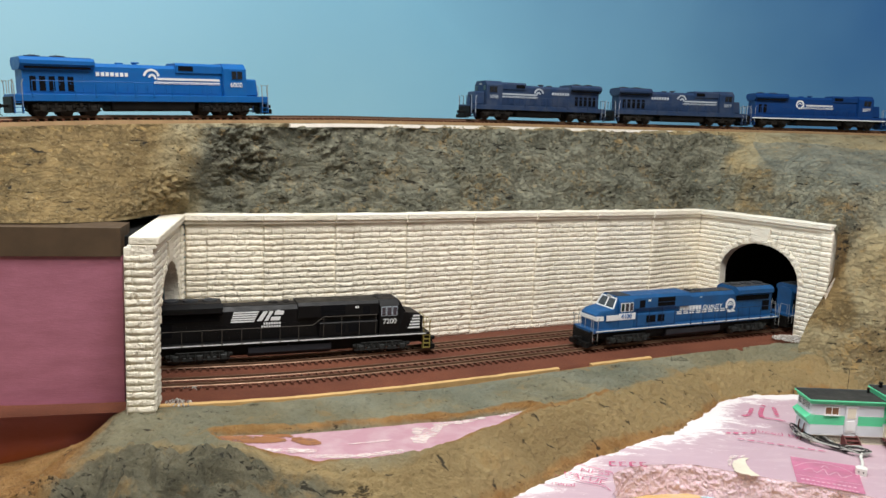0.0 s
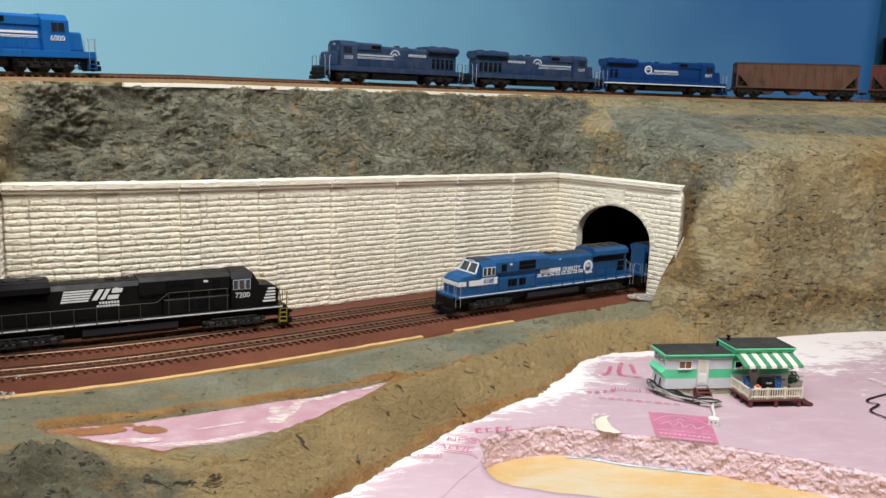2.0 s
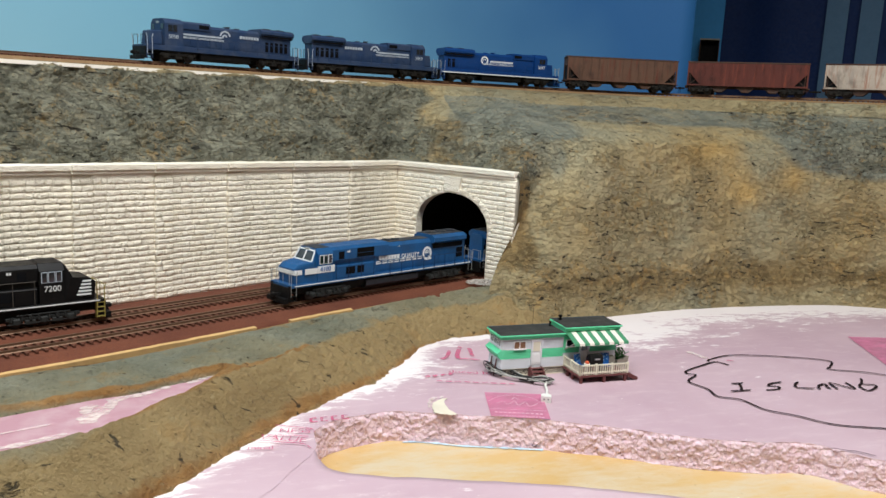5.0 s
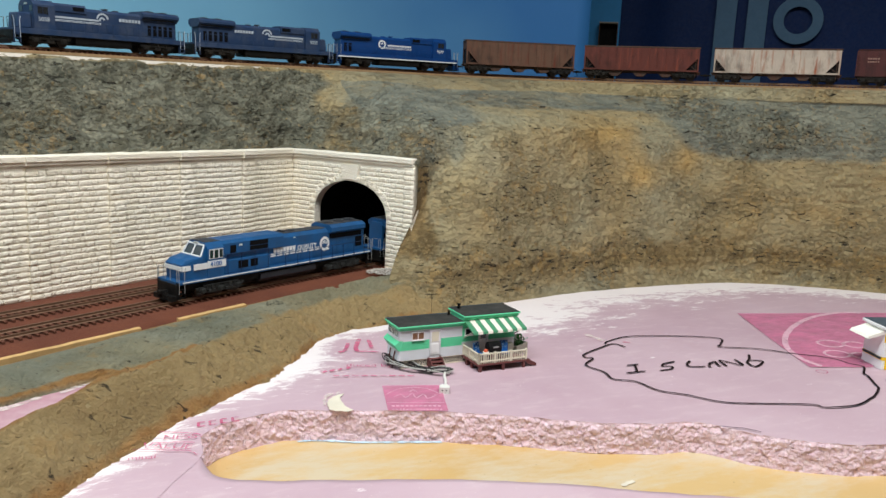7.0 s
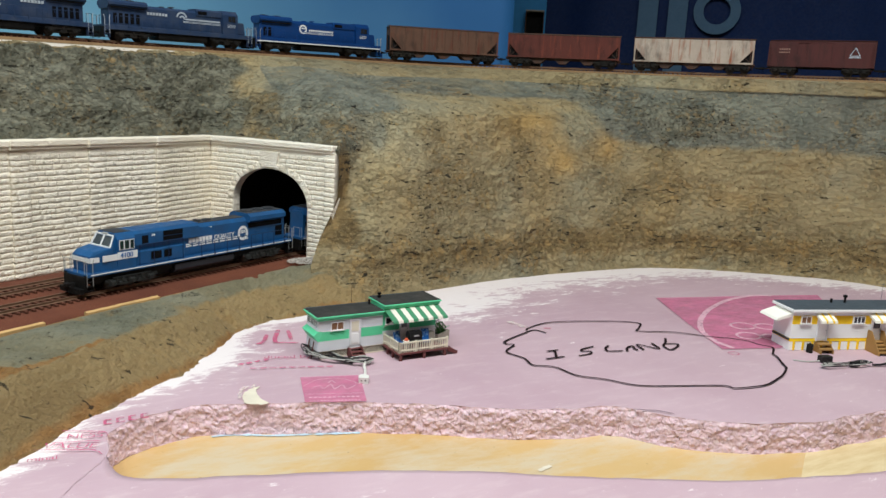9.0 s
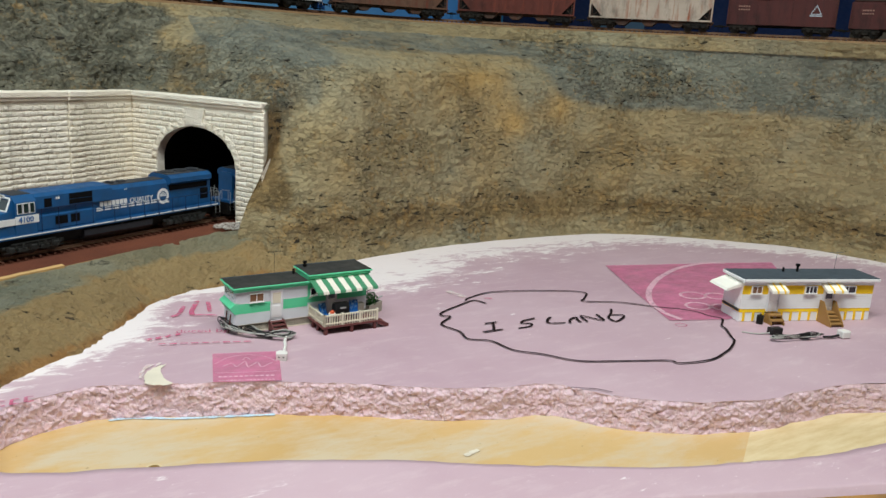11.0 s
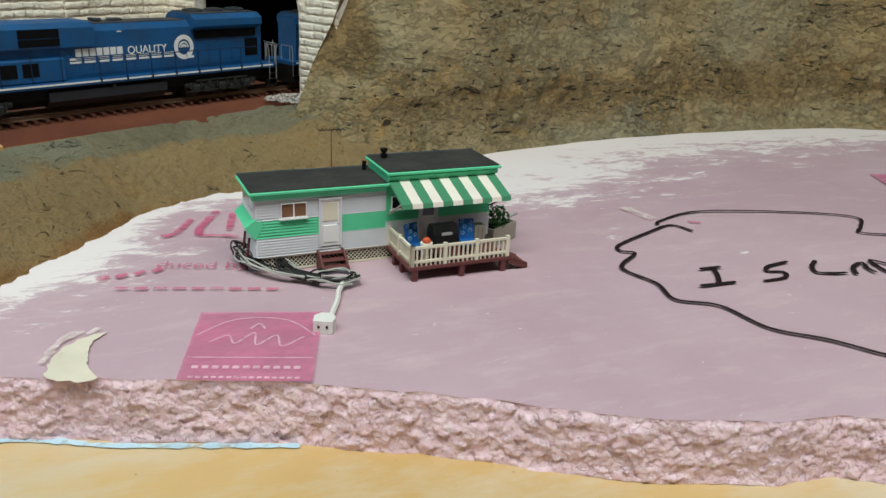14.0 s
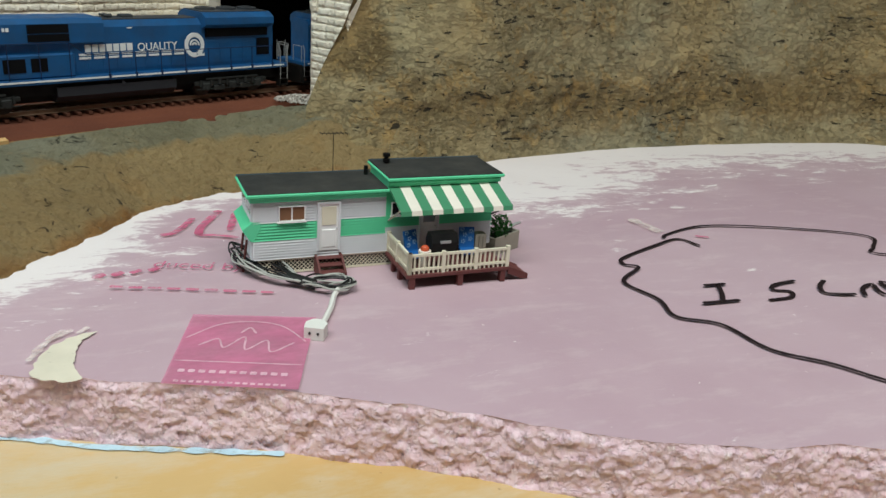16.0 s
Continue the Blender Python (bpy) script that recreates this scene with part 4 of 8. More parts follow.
def tunnel_portal(origin, way, width, x0, x1, spring, crown, foot_cut, seed, label, loose):
    """A portal: x along its face from origin, y into the hill."""
    rnd = random.Random(seed)
    top = WALL_TOP - Z_BED
    m = pose(origin[0], origin[1], Z_BED, 0, 0, math.degrees(math.atan2(way[1], way[0])))
    ob = thing("tunnel_portal", label, "tunnel portal", m, group="tunnel portals of the lower line")
    mid, half, rise = (x0 + x1) / 2, (x1 - x0) / 2, crown - spring

    def arch(t, grow=0.0):
        return mid - (half + grow) * math.cos(t), spring + (rise + grow) * math.sin(t)

    n = 28
    line = [(x0, -0.004)] + [arch(math.pi * k / n) for k in range(n + 1)] + [(x1, -0.004)]
    bm = bmesh.new()
    prism(bm, [(0.0, -0.004)] + line + [(width, -0.004), (width, top - 0.009), (0.0, top - 0.009)], "y", 0.0, 0.012)
    part("facing", bm, STONE, ob)
    part("coping", coping_bm(-0.002, width - 0.002, top, 0.0, 0.016), STONE, ob)
    ring = 0.0070
    count = 19
    for k in range(count):
        t0, t1 = math.pi * (k + 0.04) / count, math.pi * (k + 0.96) / count
        far = ring * rnd.uniform(0.85, 1.3)
        steps = [(t0, 0.0), ((t0 + t1) / 2, rnd.uniform(-0.0006, 0.0002)), (t1, 0.0), (t1, far * 0.5), (t1, far), ((t0 + t1) / 2, far * rnd.uniform(0.95, 1.1)), (t0, far), (t0, far * 0.5)]
        bm = prism(bmesh.new(), [arch(t, grow) for t, grow in steps], "y", -0.0012, 0.002)
        front = [f for f in bm.faces if f.normal.y < -0.5]
        centre = bmesh.ops.poke(bm, faces=front)["verts"]
        for v in centre:
            v.co.y -= rnd.uniform(0.0006, 0.0014)
        for v in bm.verts:
            if v.co.y < 0:
                v.co.y += rnd.uniform(-0.0004, 0.0006)
        part("voussoir", bm, STONE, ob)
    key = prism(bmesh.new(), [(mid - 0.0105, crown + 0.002), (mid + 0.0105, crown + 0.002), (mid + 0.0145, crown + 0.0205), (mid - 0.0145, crown + 0.0205)], "y", -0.0024, 0.002)
    part("keystone", key, STONE, ob)
    spans, z = [], 0.0
    p = 0.0135
    while z < top - 0.016:
        zc = z + COURSE / 2
        if zc < spring:
            cuts = [(0.0, x0 - 0.0012), (x1 + 0.0012, width - p)]
        elif zc < crown + ring:
            u = min(1.0, max(0.0, (zc - spring) / (rise + ring)))
            h = (half + ring) * math.sqrt(max(0.0, 1 - u * u))
            cuts = [(0.0, mid - h - 0.001), (mid + h + 0.001, width - p)]
        else:
            cuts = [(0.0, width - p)]
        if crown + 0.002 - COURSE / 2 < zc < crown + 0.0205:
            new_cuts = []
            for a, b in cuts:
                if a < mid - 0.0145 < b and b > mid + 0.0145:
                    new_cuts += [(a, mid - 0.0150), (mid + 0.0150, b)]
                else:
                    new_cuts.append((a, b))
            cuts = new_cuts
        spans += [(z, a, b, 0.0) for a, b in cuts if b - a > 0.005]
        spans.append((z, width - p, width, 0.0026))
        z += COURSE
    put_stones(ob, spans, Matrix(), loose, rnd)
    part("pilaster", boxed(width - p, width, -0.0026, 0.001, -0.002, top - 0.011, 0.0005), STONE, ob)
    return ob, m


way_e = (PORTAL_END - CORNER) / np.linalg.norm(PORTAL_END - CORNER)
tunnel_portal(CORNER, way_e, 0.1890, 0.0370, 0.1500, 0.066, 0.108, 0.0, 11, "cream stone tunnel portal with arch and keystone against the hill", True)
WEST0 = np.array([-0.192, 0.632])
way_w = np.array([-0.234, 0.972])
west, west_m = tunnel_portal(WEST0, way_w, 0.170, 0.028, 0.140, 0.066, 0.108, 0.0, 12, "cream stone tunnel portal beside the pink foam block", True)


def portal_end_face():
    """The free end of the west portal, with its own courses and coping end."""
    rnd = random.Random(21)
    end = part("end_pier", boxed(-0.002, 0.020, 0.0, 0.0215, -0.004, WALL_TOP - Z_BED - 0.009), STONE, west)
    m = Matrix.Translation((0.0, 0.021, 0.0)) @ Matrix.Rotation(-math.pi / 2, 4, "Z") @ Matrix.Translation((0, -0.002, 0))
    spans, z = [], 0.0
    while z < WALL_TOP - Z_BED - 0.016:
        spans.append((z, 0.0, 0.0205, 0.0))
        z += COURSE
    put_stones(west, spans, m, False, rnd)


portal_end_face()

# ---- tracks ----
def sweep(line, off, s0, s1, step, profile, z):
    """Sweeps a closed profile of (side, up) along a line; z: a height or a function of length."""
    verts, faces = [], []
    n, k = len(profile), 0
    s = s0
    count = int((s1 - s0) / step)
    for i in range(count + 1):
        s = s0 + (s1 - s0) * i / count
        a, q = line.heading(s), line.beside(s, off)
        h = z(s) if callable(z) else z
        for u, w in profile:
            verts.append((q[0] - u * math.sin(a), q[1] + u * math.cos(a), h + w))
    for i in range(count):
        for j in range(n):
            a, b = i * n + j, i * n + (j + 1) % n
            faces.append((a, b, b + n, a + n))
    faces += [tuple(reversed(range(n))), tuple(count * n + j for j in range(n))]
    return verts, faces


RAIL_SHAPE = [(-0.0010, -0.0027), (0.0010, -0.0027), (0.0004, -0.0021), (0.0004, -0.0008), (0.0006, -0.0006), (0.0006, 0.0), (-0.0006, 0.0), (-0.0006, -0.0006), (-0.0004, -0.0008), (-0.0004, -0.0021)]
GAUGE = 0.0173
TIE_MESHES = []
for k in range(4):
    rnd_t = random.Random(40 + k)
    bm_t = boxed(-0.0012, 0.0012, -0.0152 + rnd_t.uniform(-0.0004, 0.0004), 0.0152, -0.0020, 0.0, 0.0002)
    me_t = bpy.data.meshes.new("tie")
    bm_t.to_mesh(me_t)
    bm_t.free()
    me_t.materials.append(TIE)
    TIE_MESHES.append(me_t)


def lower_track(centre, label):
    track = thing("railway_track", label, "railway track", group="tracks of the lower line")
    for side in (-1, 1):
        part("rail", mesh_of("rail", *sweep(near_rail, centre + side * GAUGE / 2, 0.02, near_rail.length - 0.02, 0.008, RAIL_SHAPE, Z_RAIL), RAIL), parent=track, label="rusty brown metal rail")
    rnd = random.Random(int(centre * 1e4))
    s = 0.03
    while s < near_rail.length - 0.03:
        q = near_rail.beside(s, centre)
        ob = new("tie", rnd.choice(TIE_MESHES))
        ob.parent = track
        ob.matrix_basis = pose(q[0], q[1], Z_RAIL - 0.0027, 0, 0, math.degrees(near_rail.heading(s)) + rnd.uniform(-1, 1))
        s += 0.0072
    return track


NEAR_C, FAR_C = GAUGE / 2, 0.055 + GAUGE / 2
lower_track(NEAR_C, "near track of rusty rails on brown ties")
lower_track(FAR_C, "rear track of rusty rails on brown ties beside the wall")


def upper_track():
    track = thing("railway_track", "upper track on tan roadbed along the hilltop", "railway track")
    bed = [(-0.023, -0.011), (0.023, -0.011), (0.018, -0.0046), (-0.018, -0.0046)]
    part("roadbed", mesh_of("roadbed", *sweep(upper, 0.0, 0.02, upper.length - 0.02, 0.012, bed, upper_z), ROADBED), parent=track, label="tan cork roadbed")
    for side in (-1, 1):
        part("rail", mesh_of("rail", *sweep(upper, side * GAUGE / 2, 0.02, upper.length - 0.02, 0.012, RAIL_SHAPE, upper_z), RAIL), parent=track)
    verts, faces, s = [], [], 0.03
    while s < upper.length - 0.03:
        q = upper.at(s)
        m = pose(q[0], q[1], upper_z(s) - 0.0027, 0, 0, math.degrees(upper.heading(s)))
        me = TIE_MESHES[int(s * 1000) % 4]
        n = len(verts)
        verts += [tuple(m @ v.co) for v in me.vertices]
        faces += [tuple(n + i for i in p.vertices) for p in me.polygons]
        s += 0.0072
    tagged(part("tie_strip", mesh_of("tie_strip", verts, faces, TIE), parent=track), kind="stuff")
    s0, s1 = upper.find(-0.19, 0.93), upper.find(0.42, 1.255)
    strip = [(-0.0275, -0.0125), (-0.023, -0.0125), (-0.0225, -0.0085), (-0.0265, -0.0088)]
    ob = part("trim", mesh_of("trim", *sweep(upper, 0.0, s0, s1, 0.01, strip, upper_z), PLASTER))
    tagged(ob, "bare white foam edge under the upper roadbed", "edge strip", kind="structure")


upper_track()

# ---- rolling stock ----
BLUE = painted("bright_blue_paint", lin(4, 92, 162), 0.42, dirt=0.2)
DEEPBLUE = painted("deep_blue_paint", lin(5, 56, 114), 0.42, dirt=0.2)
FADED = painted("faded_blue_paint", lin(27, 52, 86), 0.6, dirt=0.45, dirt_colour=lin(78, 84, 96))
MIDBLUE = painted("weathered_blue_paint", lin(14, 80, 132), 0.5, dirt=0.45, dirt_colour=lin(34, 50, 72))
GLOSSBLACK = painted("gloss_black_paint", lin(10, 10, 12), 0.45, dirt=0.3, dirt_colour=lin(26, 24, 24), shine=0.25)
TRUCKGREY = painted("truck_dark_grey", lin(28, 27, 26), 0.75, dirt=0.5, dirt_colour=lin(50, 43, 34), shine=0.2)
WHEEL = painted("dark_wheel_steel", lin(58, 52, 48), 0.4, 0.5)
WHITE = painted("white_lettering", lin(226, 228, 228), 0.5, dirt=0.12)
FADEDWHITE = painted("faded_white_lettering", lin(176, 186, 196), 0.6, dirt=0.4)
GREYROOF = painted("dusty_dark_roof", lin(46, 50, 56), 0.75, dirt=0.5, dirt_colour=lin(84, 82, 78))
BLACKROOF = painted("dusty_black_roof", lin(32, 30, 29), 0.7, dirt=0.5, dirt_colour=lin(60, 54, 48), shine=0.2)
RAILBLUE = painted("dark_blue_handrail", lin(14, 38, 74), 0.5)
RAILGREY = painted("dusty_grey_handrail", lin(72, 68, 62), 0.6)
TANKGREY = painted("dark_blue_grey_tank", lin(40, 43, 50), 0.55, dirt=0.4)
TRUCKDUST = painted("dusty_grey_green_truck", lin(38, 40, 39), 0.7, dirt=0.6, dirt_colour=lin(22, 22, 21))
SILVER = painted("silver_rail", lin(170, 172, 170), 0.4, 0.4)
RED = painted("small_red_fitting", lin(170, 40, 36), 0.5)
YELLOWISH = painted("worn_yellow_step", lin(150, 136, 70), 0.6)


def glass_material(name, tint):
    n = Nodes(name, 0.08)
    n.colour(n.mix(n.ramp(n.noise(80, 3), 0.3, 0.7), tint, tuple(v * 0.7 for v in tint[:3]) + (1.0,)))
    n.bsdf.inputs["Coat Weight"].default_value = 0.5
    return n.mat


PANE = glass_material("dark_cab_glass", lin(36, 40, 46))
PALEPANE = glass_material("pale_cab_glass", lin(96, 110, 118))
GRILLE = painted("dark_grille", lin(8, 9, 13), 0.8, shine=0.15)


def decal(owner, sign, y, x, z, words, height, mat):
    """Numbers on a side; sign -1: the right-hand side of the engine."""
    ob = part("number", text_mesh(words, height, mat), parent=owner)
    ob.matrix_basis = pose(x, sign * (y + 0.0003), z, 90, 0, 0 if sign < 0 else 180)


def each_side(name, y, items, mat, owner, proud=0.00035, label=""):
    """Thin plates on both sides, every one a part of its own."""
    for x0, x1, z0, z1 in items:
        for sg in (-1, 1):
            lo, hi = sorted((sg * (y - 0.0004), sg * (y + proud)))
            part(name, boxed(x0, x1, lo, hi, z0, z1), mat, owner, label)


def bars(bm, y, items, proud=0.00035):
    """Thin plates (x0, x1, z0, z1) on both sides at half-width y."""
    for x0, x1, z0, z1 in items:
        for sg in (-1, 1):
            lo, hi = sorted((sg * (y - 0.0004), sg * (y + proud)))
            box(bm, x0, x1, lo, hi, z0, z1)
    return bm


def arc_plate(bm, y, cx, cz, r0, r1, a0, a1, n=14, proud=0.0004):
    """A part of a flat ring on both sides."""
    for sg in (-1, 1):
        for k in range(n):
            t0, t1 = radians(a0 + (a1 - a0) * k / n), radians(a0 + (a1 - a0) * (k + 1) / n)
            q = [(cx + r * math.cos(t), cz + r * math.sin(t)) for r, t in ((r0, t0), (r1, t0), (r1, t1), (r0, t1))]
            lo, hi = sorted((sg * (y - 0.0004), sg * (y + proud)))
            prism(bm, q, "y", lo, hi)
    return bm


def truck(owner, xc, axles, spacing, mat=TRUCKGREY):
    """Bogie with wheels; sub-parts: side frames and wheels."""
    t = part("truck", boxed(xc - spacing * (axles - 1) / 2 - 0.009, xc + spacing * (axles - 1) / 2 + 0.009, -0.006, 0.006, 0.004, 0.012, 0.001), TRUCKGREY, owner)
    reach = spacing * (axles - 1) / 2
    for sg in (-1, 1):
        bm = bmesh.new()
        y0, y1 = sorted((sg * 0.0125, sg * 0.0150))
        box(bm, xc - reach - 0.008, xc + reach + 0.008, y0, y1, 0.0072, 0.0102, 0.0006)
        for k in range(axles):
            xa = xc - reach + spacing * k
            box(bm, xa - 0.0028, xa + 0.0028, *sorted((sg * 0.0130, sg * 0.0166)), 0.0042, 0.0092, 0.0007)
            if k < axles - 1:
                xm = xa + spacing / 2
                box(bm, xm - 0.0042, xm + 0.0042, *sorted((sg * 0.0128, sg * 0.0160)), 0.0036, 0.0074, 0.0006)
                tube(bm, [(xm, sg * 0.0156, 0.0078), (xm, sg * 0.0156, 0.0115)], 0.0014, 8)
        tube(bm, [(xc - reach, sg * 0.0150, 0.0115), (xc + reach, sg * 0.0150, 0.0115)], 0.0008, 6)
        for k in range(axles):
            xa = xc - reach + spacing * k
            tube(bm, [(xa, sg * 0.0164, 0.0064), (xa, sg * 0.0172, 0.0064)], 0.0019, 10)
            for dx in (-0.0040, 0.0040):
                tube(bm, [(xa + dx, sg * 0.0153, 0.0068), (xa + dx, sg * 0.0153, 0.0108)], 0.0009, 7)
        tube(bm, [(xc - reach - 0.007, sg * 0.0156, 0.0050), (xc + reach + 0.007, sg * 0.0156, 0.0050)], 0.0004, 5)
        part("side_frame", bm, mat, t)
    for k in range(axles):
        xa = xc - reach + spacing * k
        for sg in (-1, 1):
            bm = bmesh.new()
            tube(bm, [(xa, sg * 0.0075, 0.0061), (xa, sg * 0.0102, 0.0061)], 0.0061, 18)
            tube(bm, [(xa, sg * 0.0070, 0.0061), (xa, sg * 0.0076, 0.0061)], 0.0068, 18)
            part("wheel", bm, WHEEL, t)
    return t


def coupler(owner, x, way):
    bm = bmesh.new()
    box(bm, *sorted((x, x + way * 0.006)), -0.0013, 0.0013, 0.0078, 0.0102, 0.0003)
    box(bm, *sorted((x + way * 0.005, x + way * 0.0095)), -0.0026, 0.0020, 0.0072, 0.0108, 0.0006)
    tube(bm, [(x + way * 0.006, 0, 0.0075), (x + way * 0.0065, 0.001, 0.002), (x + way * 0.004, 0.003, 0.001)], 0.0003, 5)
    part("coupler", bm, BLACK, owner)


def step_well(owner, x, way, sg, mat, railmat):
    bm = bmesh.new()
    y0, y1 = sorted((sg * 0.0125, sg * 0.0172))
    for k in range(4):
        box(bm, x - 0.0030, x + 0.0030, y0, y1, 0.0035 + 0.0040 * k, 0.0041 + 0.0040 * k)
    for dx in (-0.0032, 0.0032):
        box(bm, x + dx - 0.0003, x + dx + 0.0003, y0, y1, 0.0028, 0.0178)
    part("step_well", bm, mat, owner)
    bm = bmesh.new()
    for dx in (-0.0030, 0.0030):
        tube(bm, [(x + dx, sg * 0.0170, 0.008), (x + dx, sg * 0.0170, 0.0265), (x + dx * 1.4, sg * 0.0170, 0.0305)], 0.00035, 5)
    part("grab_rail", bm, railmat, owner)


def side_rail(owner, x0, x1, z0, z1, sg, mat, step=0.017):
    bm = bmesh.new()
    y = sg * 0.0172
    tube(bm, [(x0, y, z1), (x1, y, z1)], 0.0003, 5)
    x = x0
    while x <= x1 + 1e-6:
        tube(bm, [(x, y, z0), (x, y, z1)], 0.0003, 5)
        box(bm, x - 0.0006, x + 0.0006, *sorted((sg * 0.0168, sg * 0.0179)), z0 - 0.0018, z0 + 0.0006)
        x += step
    part("handrail", bm, mat, owner)


def end_rail(owner, x, mat):
    bm = bmesh.new()
    for sg in (-1, 1):
        tube(bm, [(x, sg * 0.004, 0.019), (x, sg * 0.004, 0.0295), (x, sg * 0.0145, 0.0295), (x, sg * 0.0145, 0.019)], 0.00035, 5)
    part("end_rail", bm, mat, owner)


def roof_fan(owner, x, z, r=0.0062):
    bm = bmesh.new()
    tube(bm, [(x, 0, z - 0.0005), (x, 0, z + 0.0014)], r, 20)
    tube(bm, [(x, 0, z + 0.0014), (x, 0, z + 0.0019)], r * 0.5, 12)
    part("roof_fan", bm, GREYROOF, owner)


def horn(owner, x, z, mat):
    bm = bmesh.new()
    box(bm, x - 0.0006, x + 0.0006, -0.004, 0.004, z, z + 0.0012)
    for y, w in ((-0.003, 1), (0.0, -1), (0.003, 1)):
        tube(bm, [(x - 0.002 * w, y, z + 0.0017), (x + 0.003 * w, y, z + 0.0019)], 0.0007, 6)
    part("horn", bm, mat, owner)


def hood_outline(half, z0, z1, chamfer):
    return [(-half, z0), (half, z0), (half, z1 - chamfer), (half - chamfer, z1), (-half + chamfer, z1), (-half, z1 - chamfer)]


def door_lines(name, owner, mat, x0, x1, half, z0, z1, pitch):
    """Low raised door panels with handles along both sides of a hood."""
    x = x0
    while x + pitch <= x1:
        for sg in (-1, 1):
            bm = bmesh.new()
            lo, hi = sorted((sg * (half - 0.0004), sg * (half + 0.00022)))
            box(bm, x + 0.0004, x + pitch - 0.0004, lo, hi, z0, z1)
            lo, hi = sorted((sg * half, sg * (half + 0.0006)))
            box(bm, x + pitch - 0.0012, x + pitch - 0.0009, lo, hi, (z0 + z1) / 2 - 0.0008, (z0 + z1) / 2 + 0.0008)
            part(name, bm, mat, owner)
        x += pitch


def word_blocks(y, x0, x1, z0, z1, count, gap=0.28):
    """A brand word drawn as a row of plain blocks."""
    w = (x1 - x0) / count
    return [(x0 + w * k, x0 + w * (k + 1 - gap), z0, z1) for k in range(count)]


def dash_engine(label, body, letter, number, style, length=0.222, axles=2, roofmat=None, sill=None):
    """A standard-cab road engine of the eighties: x towards its nose, z from the rail heads."""
    e = thing("locomotive", label, "locomotive", group="blue engines of the upper line")
    L = length
    roofmat = roofmat or GREYROOF
    part("walkway", boxed(0.004, L - 0.004, -0.0172, 0.0172, 0.0128, 0.0186, 0.0003), body, e)
    if sill:
        bm = bars(bmesh.new(), 0.0172, [(0.006, L - 0.006, 0.0128, 0.0143)], 0.0006)
        part("sill_stripe", bm, sill, e, "white stripe along the sill")
    part("frame", boxed(0.010, L - 0.010, -0.010, 0.010, 0.0095, 0.0158), BLACK, e)
    part("fuel_tank", boxed(L * 0.345, L * 0.67, -0.0145, 0.0145, 0.0042, 0.0150, 0.0022, seg=2), BLACK, e)
    part("air_tank", tube(bmesh.new(), [(L * 0.68, -0.0135, 0.0105), (L * 0.73, -0.0135, 0.0105)], 0.0021, 10), BLACK, e)
    cab0, cab1 = L - 0.0500, L - 0.0265
    hood_top = 0.0455
    half = 0.0108
    bm = bmesh.new()
    prism(bm, hood_outline(half, 0.0186, hood_top, 0.0030), "x", 0.0125, cab0)
    part("hood", bm, body, e)
    rad1 = 0.070 if axles == 3 else 0.062
    bm = bmesh.new()
    prism(bm, [(-half, 0.0385), (half, 0.0385), (0.0158, 0.0432), (0.0158, 0.0462), (0.0130, 0.0488), (-0.0130, 0.0488), (-0.0158, 0.0462), (-0.0158, 0.0432)], "x", 0.0105, rad1)
    part("radiator", bm, body, e)
    each_side("radiator_grille", 0.0135, [(0.014, rad1 - 0.003, 0.0395, 0.0424)], GRILLE, e, 0.0004)
    part("radiator_top", boxed(0.0125, rad1 - 0.002, -0.0125, 0.0125, 0.0487, 0.0493), roofmat, e)
    bm = bmesh.new()
    prism(bm, hood_outline(0.0122, 0.0395, 0.0482, 0.0022), "x", L * 0.60, cab0 + 0.0003)
    part("equipment_blower", bm, body, e)
    each_side("blower_grille", 0.0122, [(L * 0.61, L * 0.67, 0.0412, 0.0455)], GRILLE, e, 0.0004)
    door_lines("hood_door", e, body, rad1 + 0.002, cab0 - 0.002, half, 0.0205, 0.0300, 0.0088)
    door_lines("hood_door", e, body, 0.016, rad1, half, 0.0205, 0.0340, 0.0088)
    vents = [(0.018 + 0.0075 * k, 0.0228 + 0.0075 * k, 0.0215, 0.0335) for k in range(5 if style != "new" else 2)]
    each_side("side_vent", half + 0.0002, vents, GRILLE, e, 0.0003)
    half_c = 0.0162
    bm = bmesh.new()
    prism(bm, hood_outline(half_c, 0.0186, 0.0492, 0.0052), "x", cab0, cab1)
    cab = part("cab", bm, body, e)
    each_side("window_frame", half_c, [(cab0 + 0.0075, cab1 - 0.0035, 0.0340, 0.0428)], body, cab, 0.0003)
    for x0, x1 in ((cab0 + 0.0082, cab0 + 0.0132), (cab0 + 0.0138, cab1 - 0.0042)):
        each_side("window", half_c, [(x0, x1, 0.0347, 0.0421)], PANE, cab, 0.0005)
    for y0, y1 in ((-0.0135, -0.0075), (0.0075, 0.0135)):
        part("windshield", boxed(cab1 - 0.0002, cab1 + 0.0004, y0, y1, 0.0372, 0.0432), PANE, cab)
    bm = bmesh.new()
    for y0, y1 in ((-0.0030, 0.0030),):
        box(bm, cab1 - 0.0002, cab1 + 0.0006, y0, y1, 0.0440, 0.0462, 0.0003)
    part("headlight", bm, SILVER, cab)
    bm = bmesh.new()
    box(bm, cab1, L - 0.0110, -0.0110, 0.0110, 0.0186, 0.0352, 0.0012, (0.0, 0.0016, 0.0006, 0.0006))
    part("nose", bm, body, e)
    for x, way in ((0.0072, -1), (L - 0.0072, 1)):
        for sg in (-1, 1):
            step_well(e, x, way, sg, body, SILVER if style != "faded" else FADEDWHITE)
    for x in (0.0035, L - 0.0035):
        end_rail(e, x, SILVER if style != "faded" else TRUCKGREY)
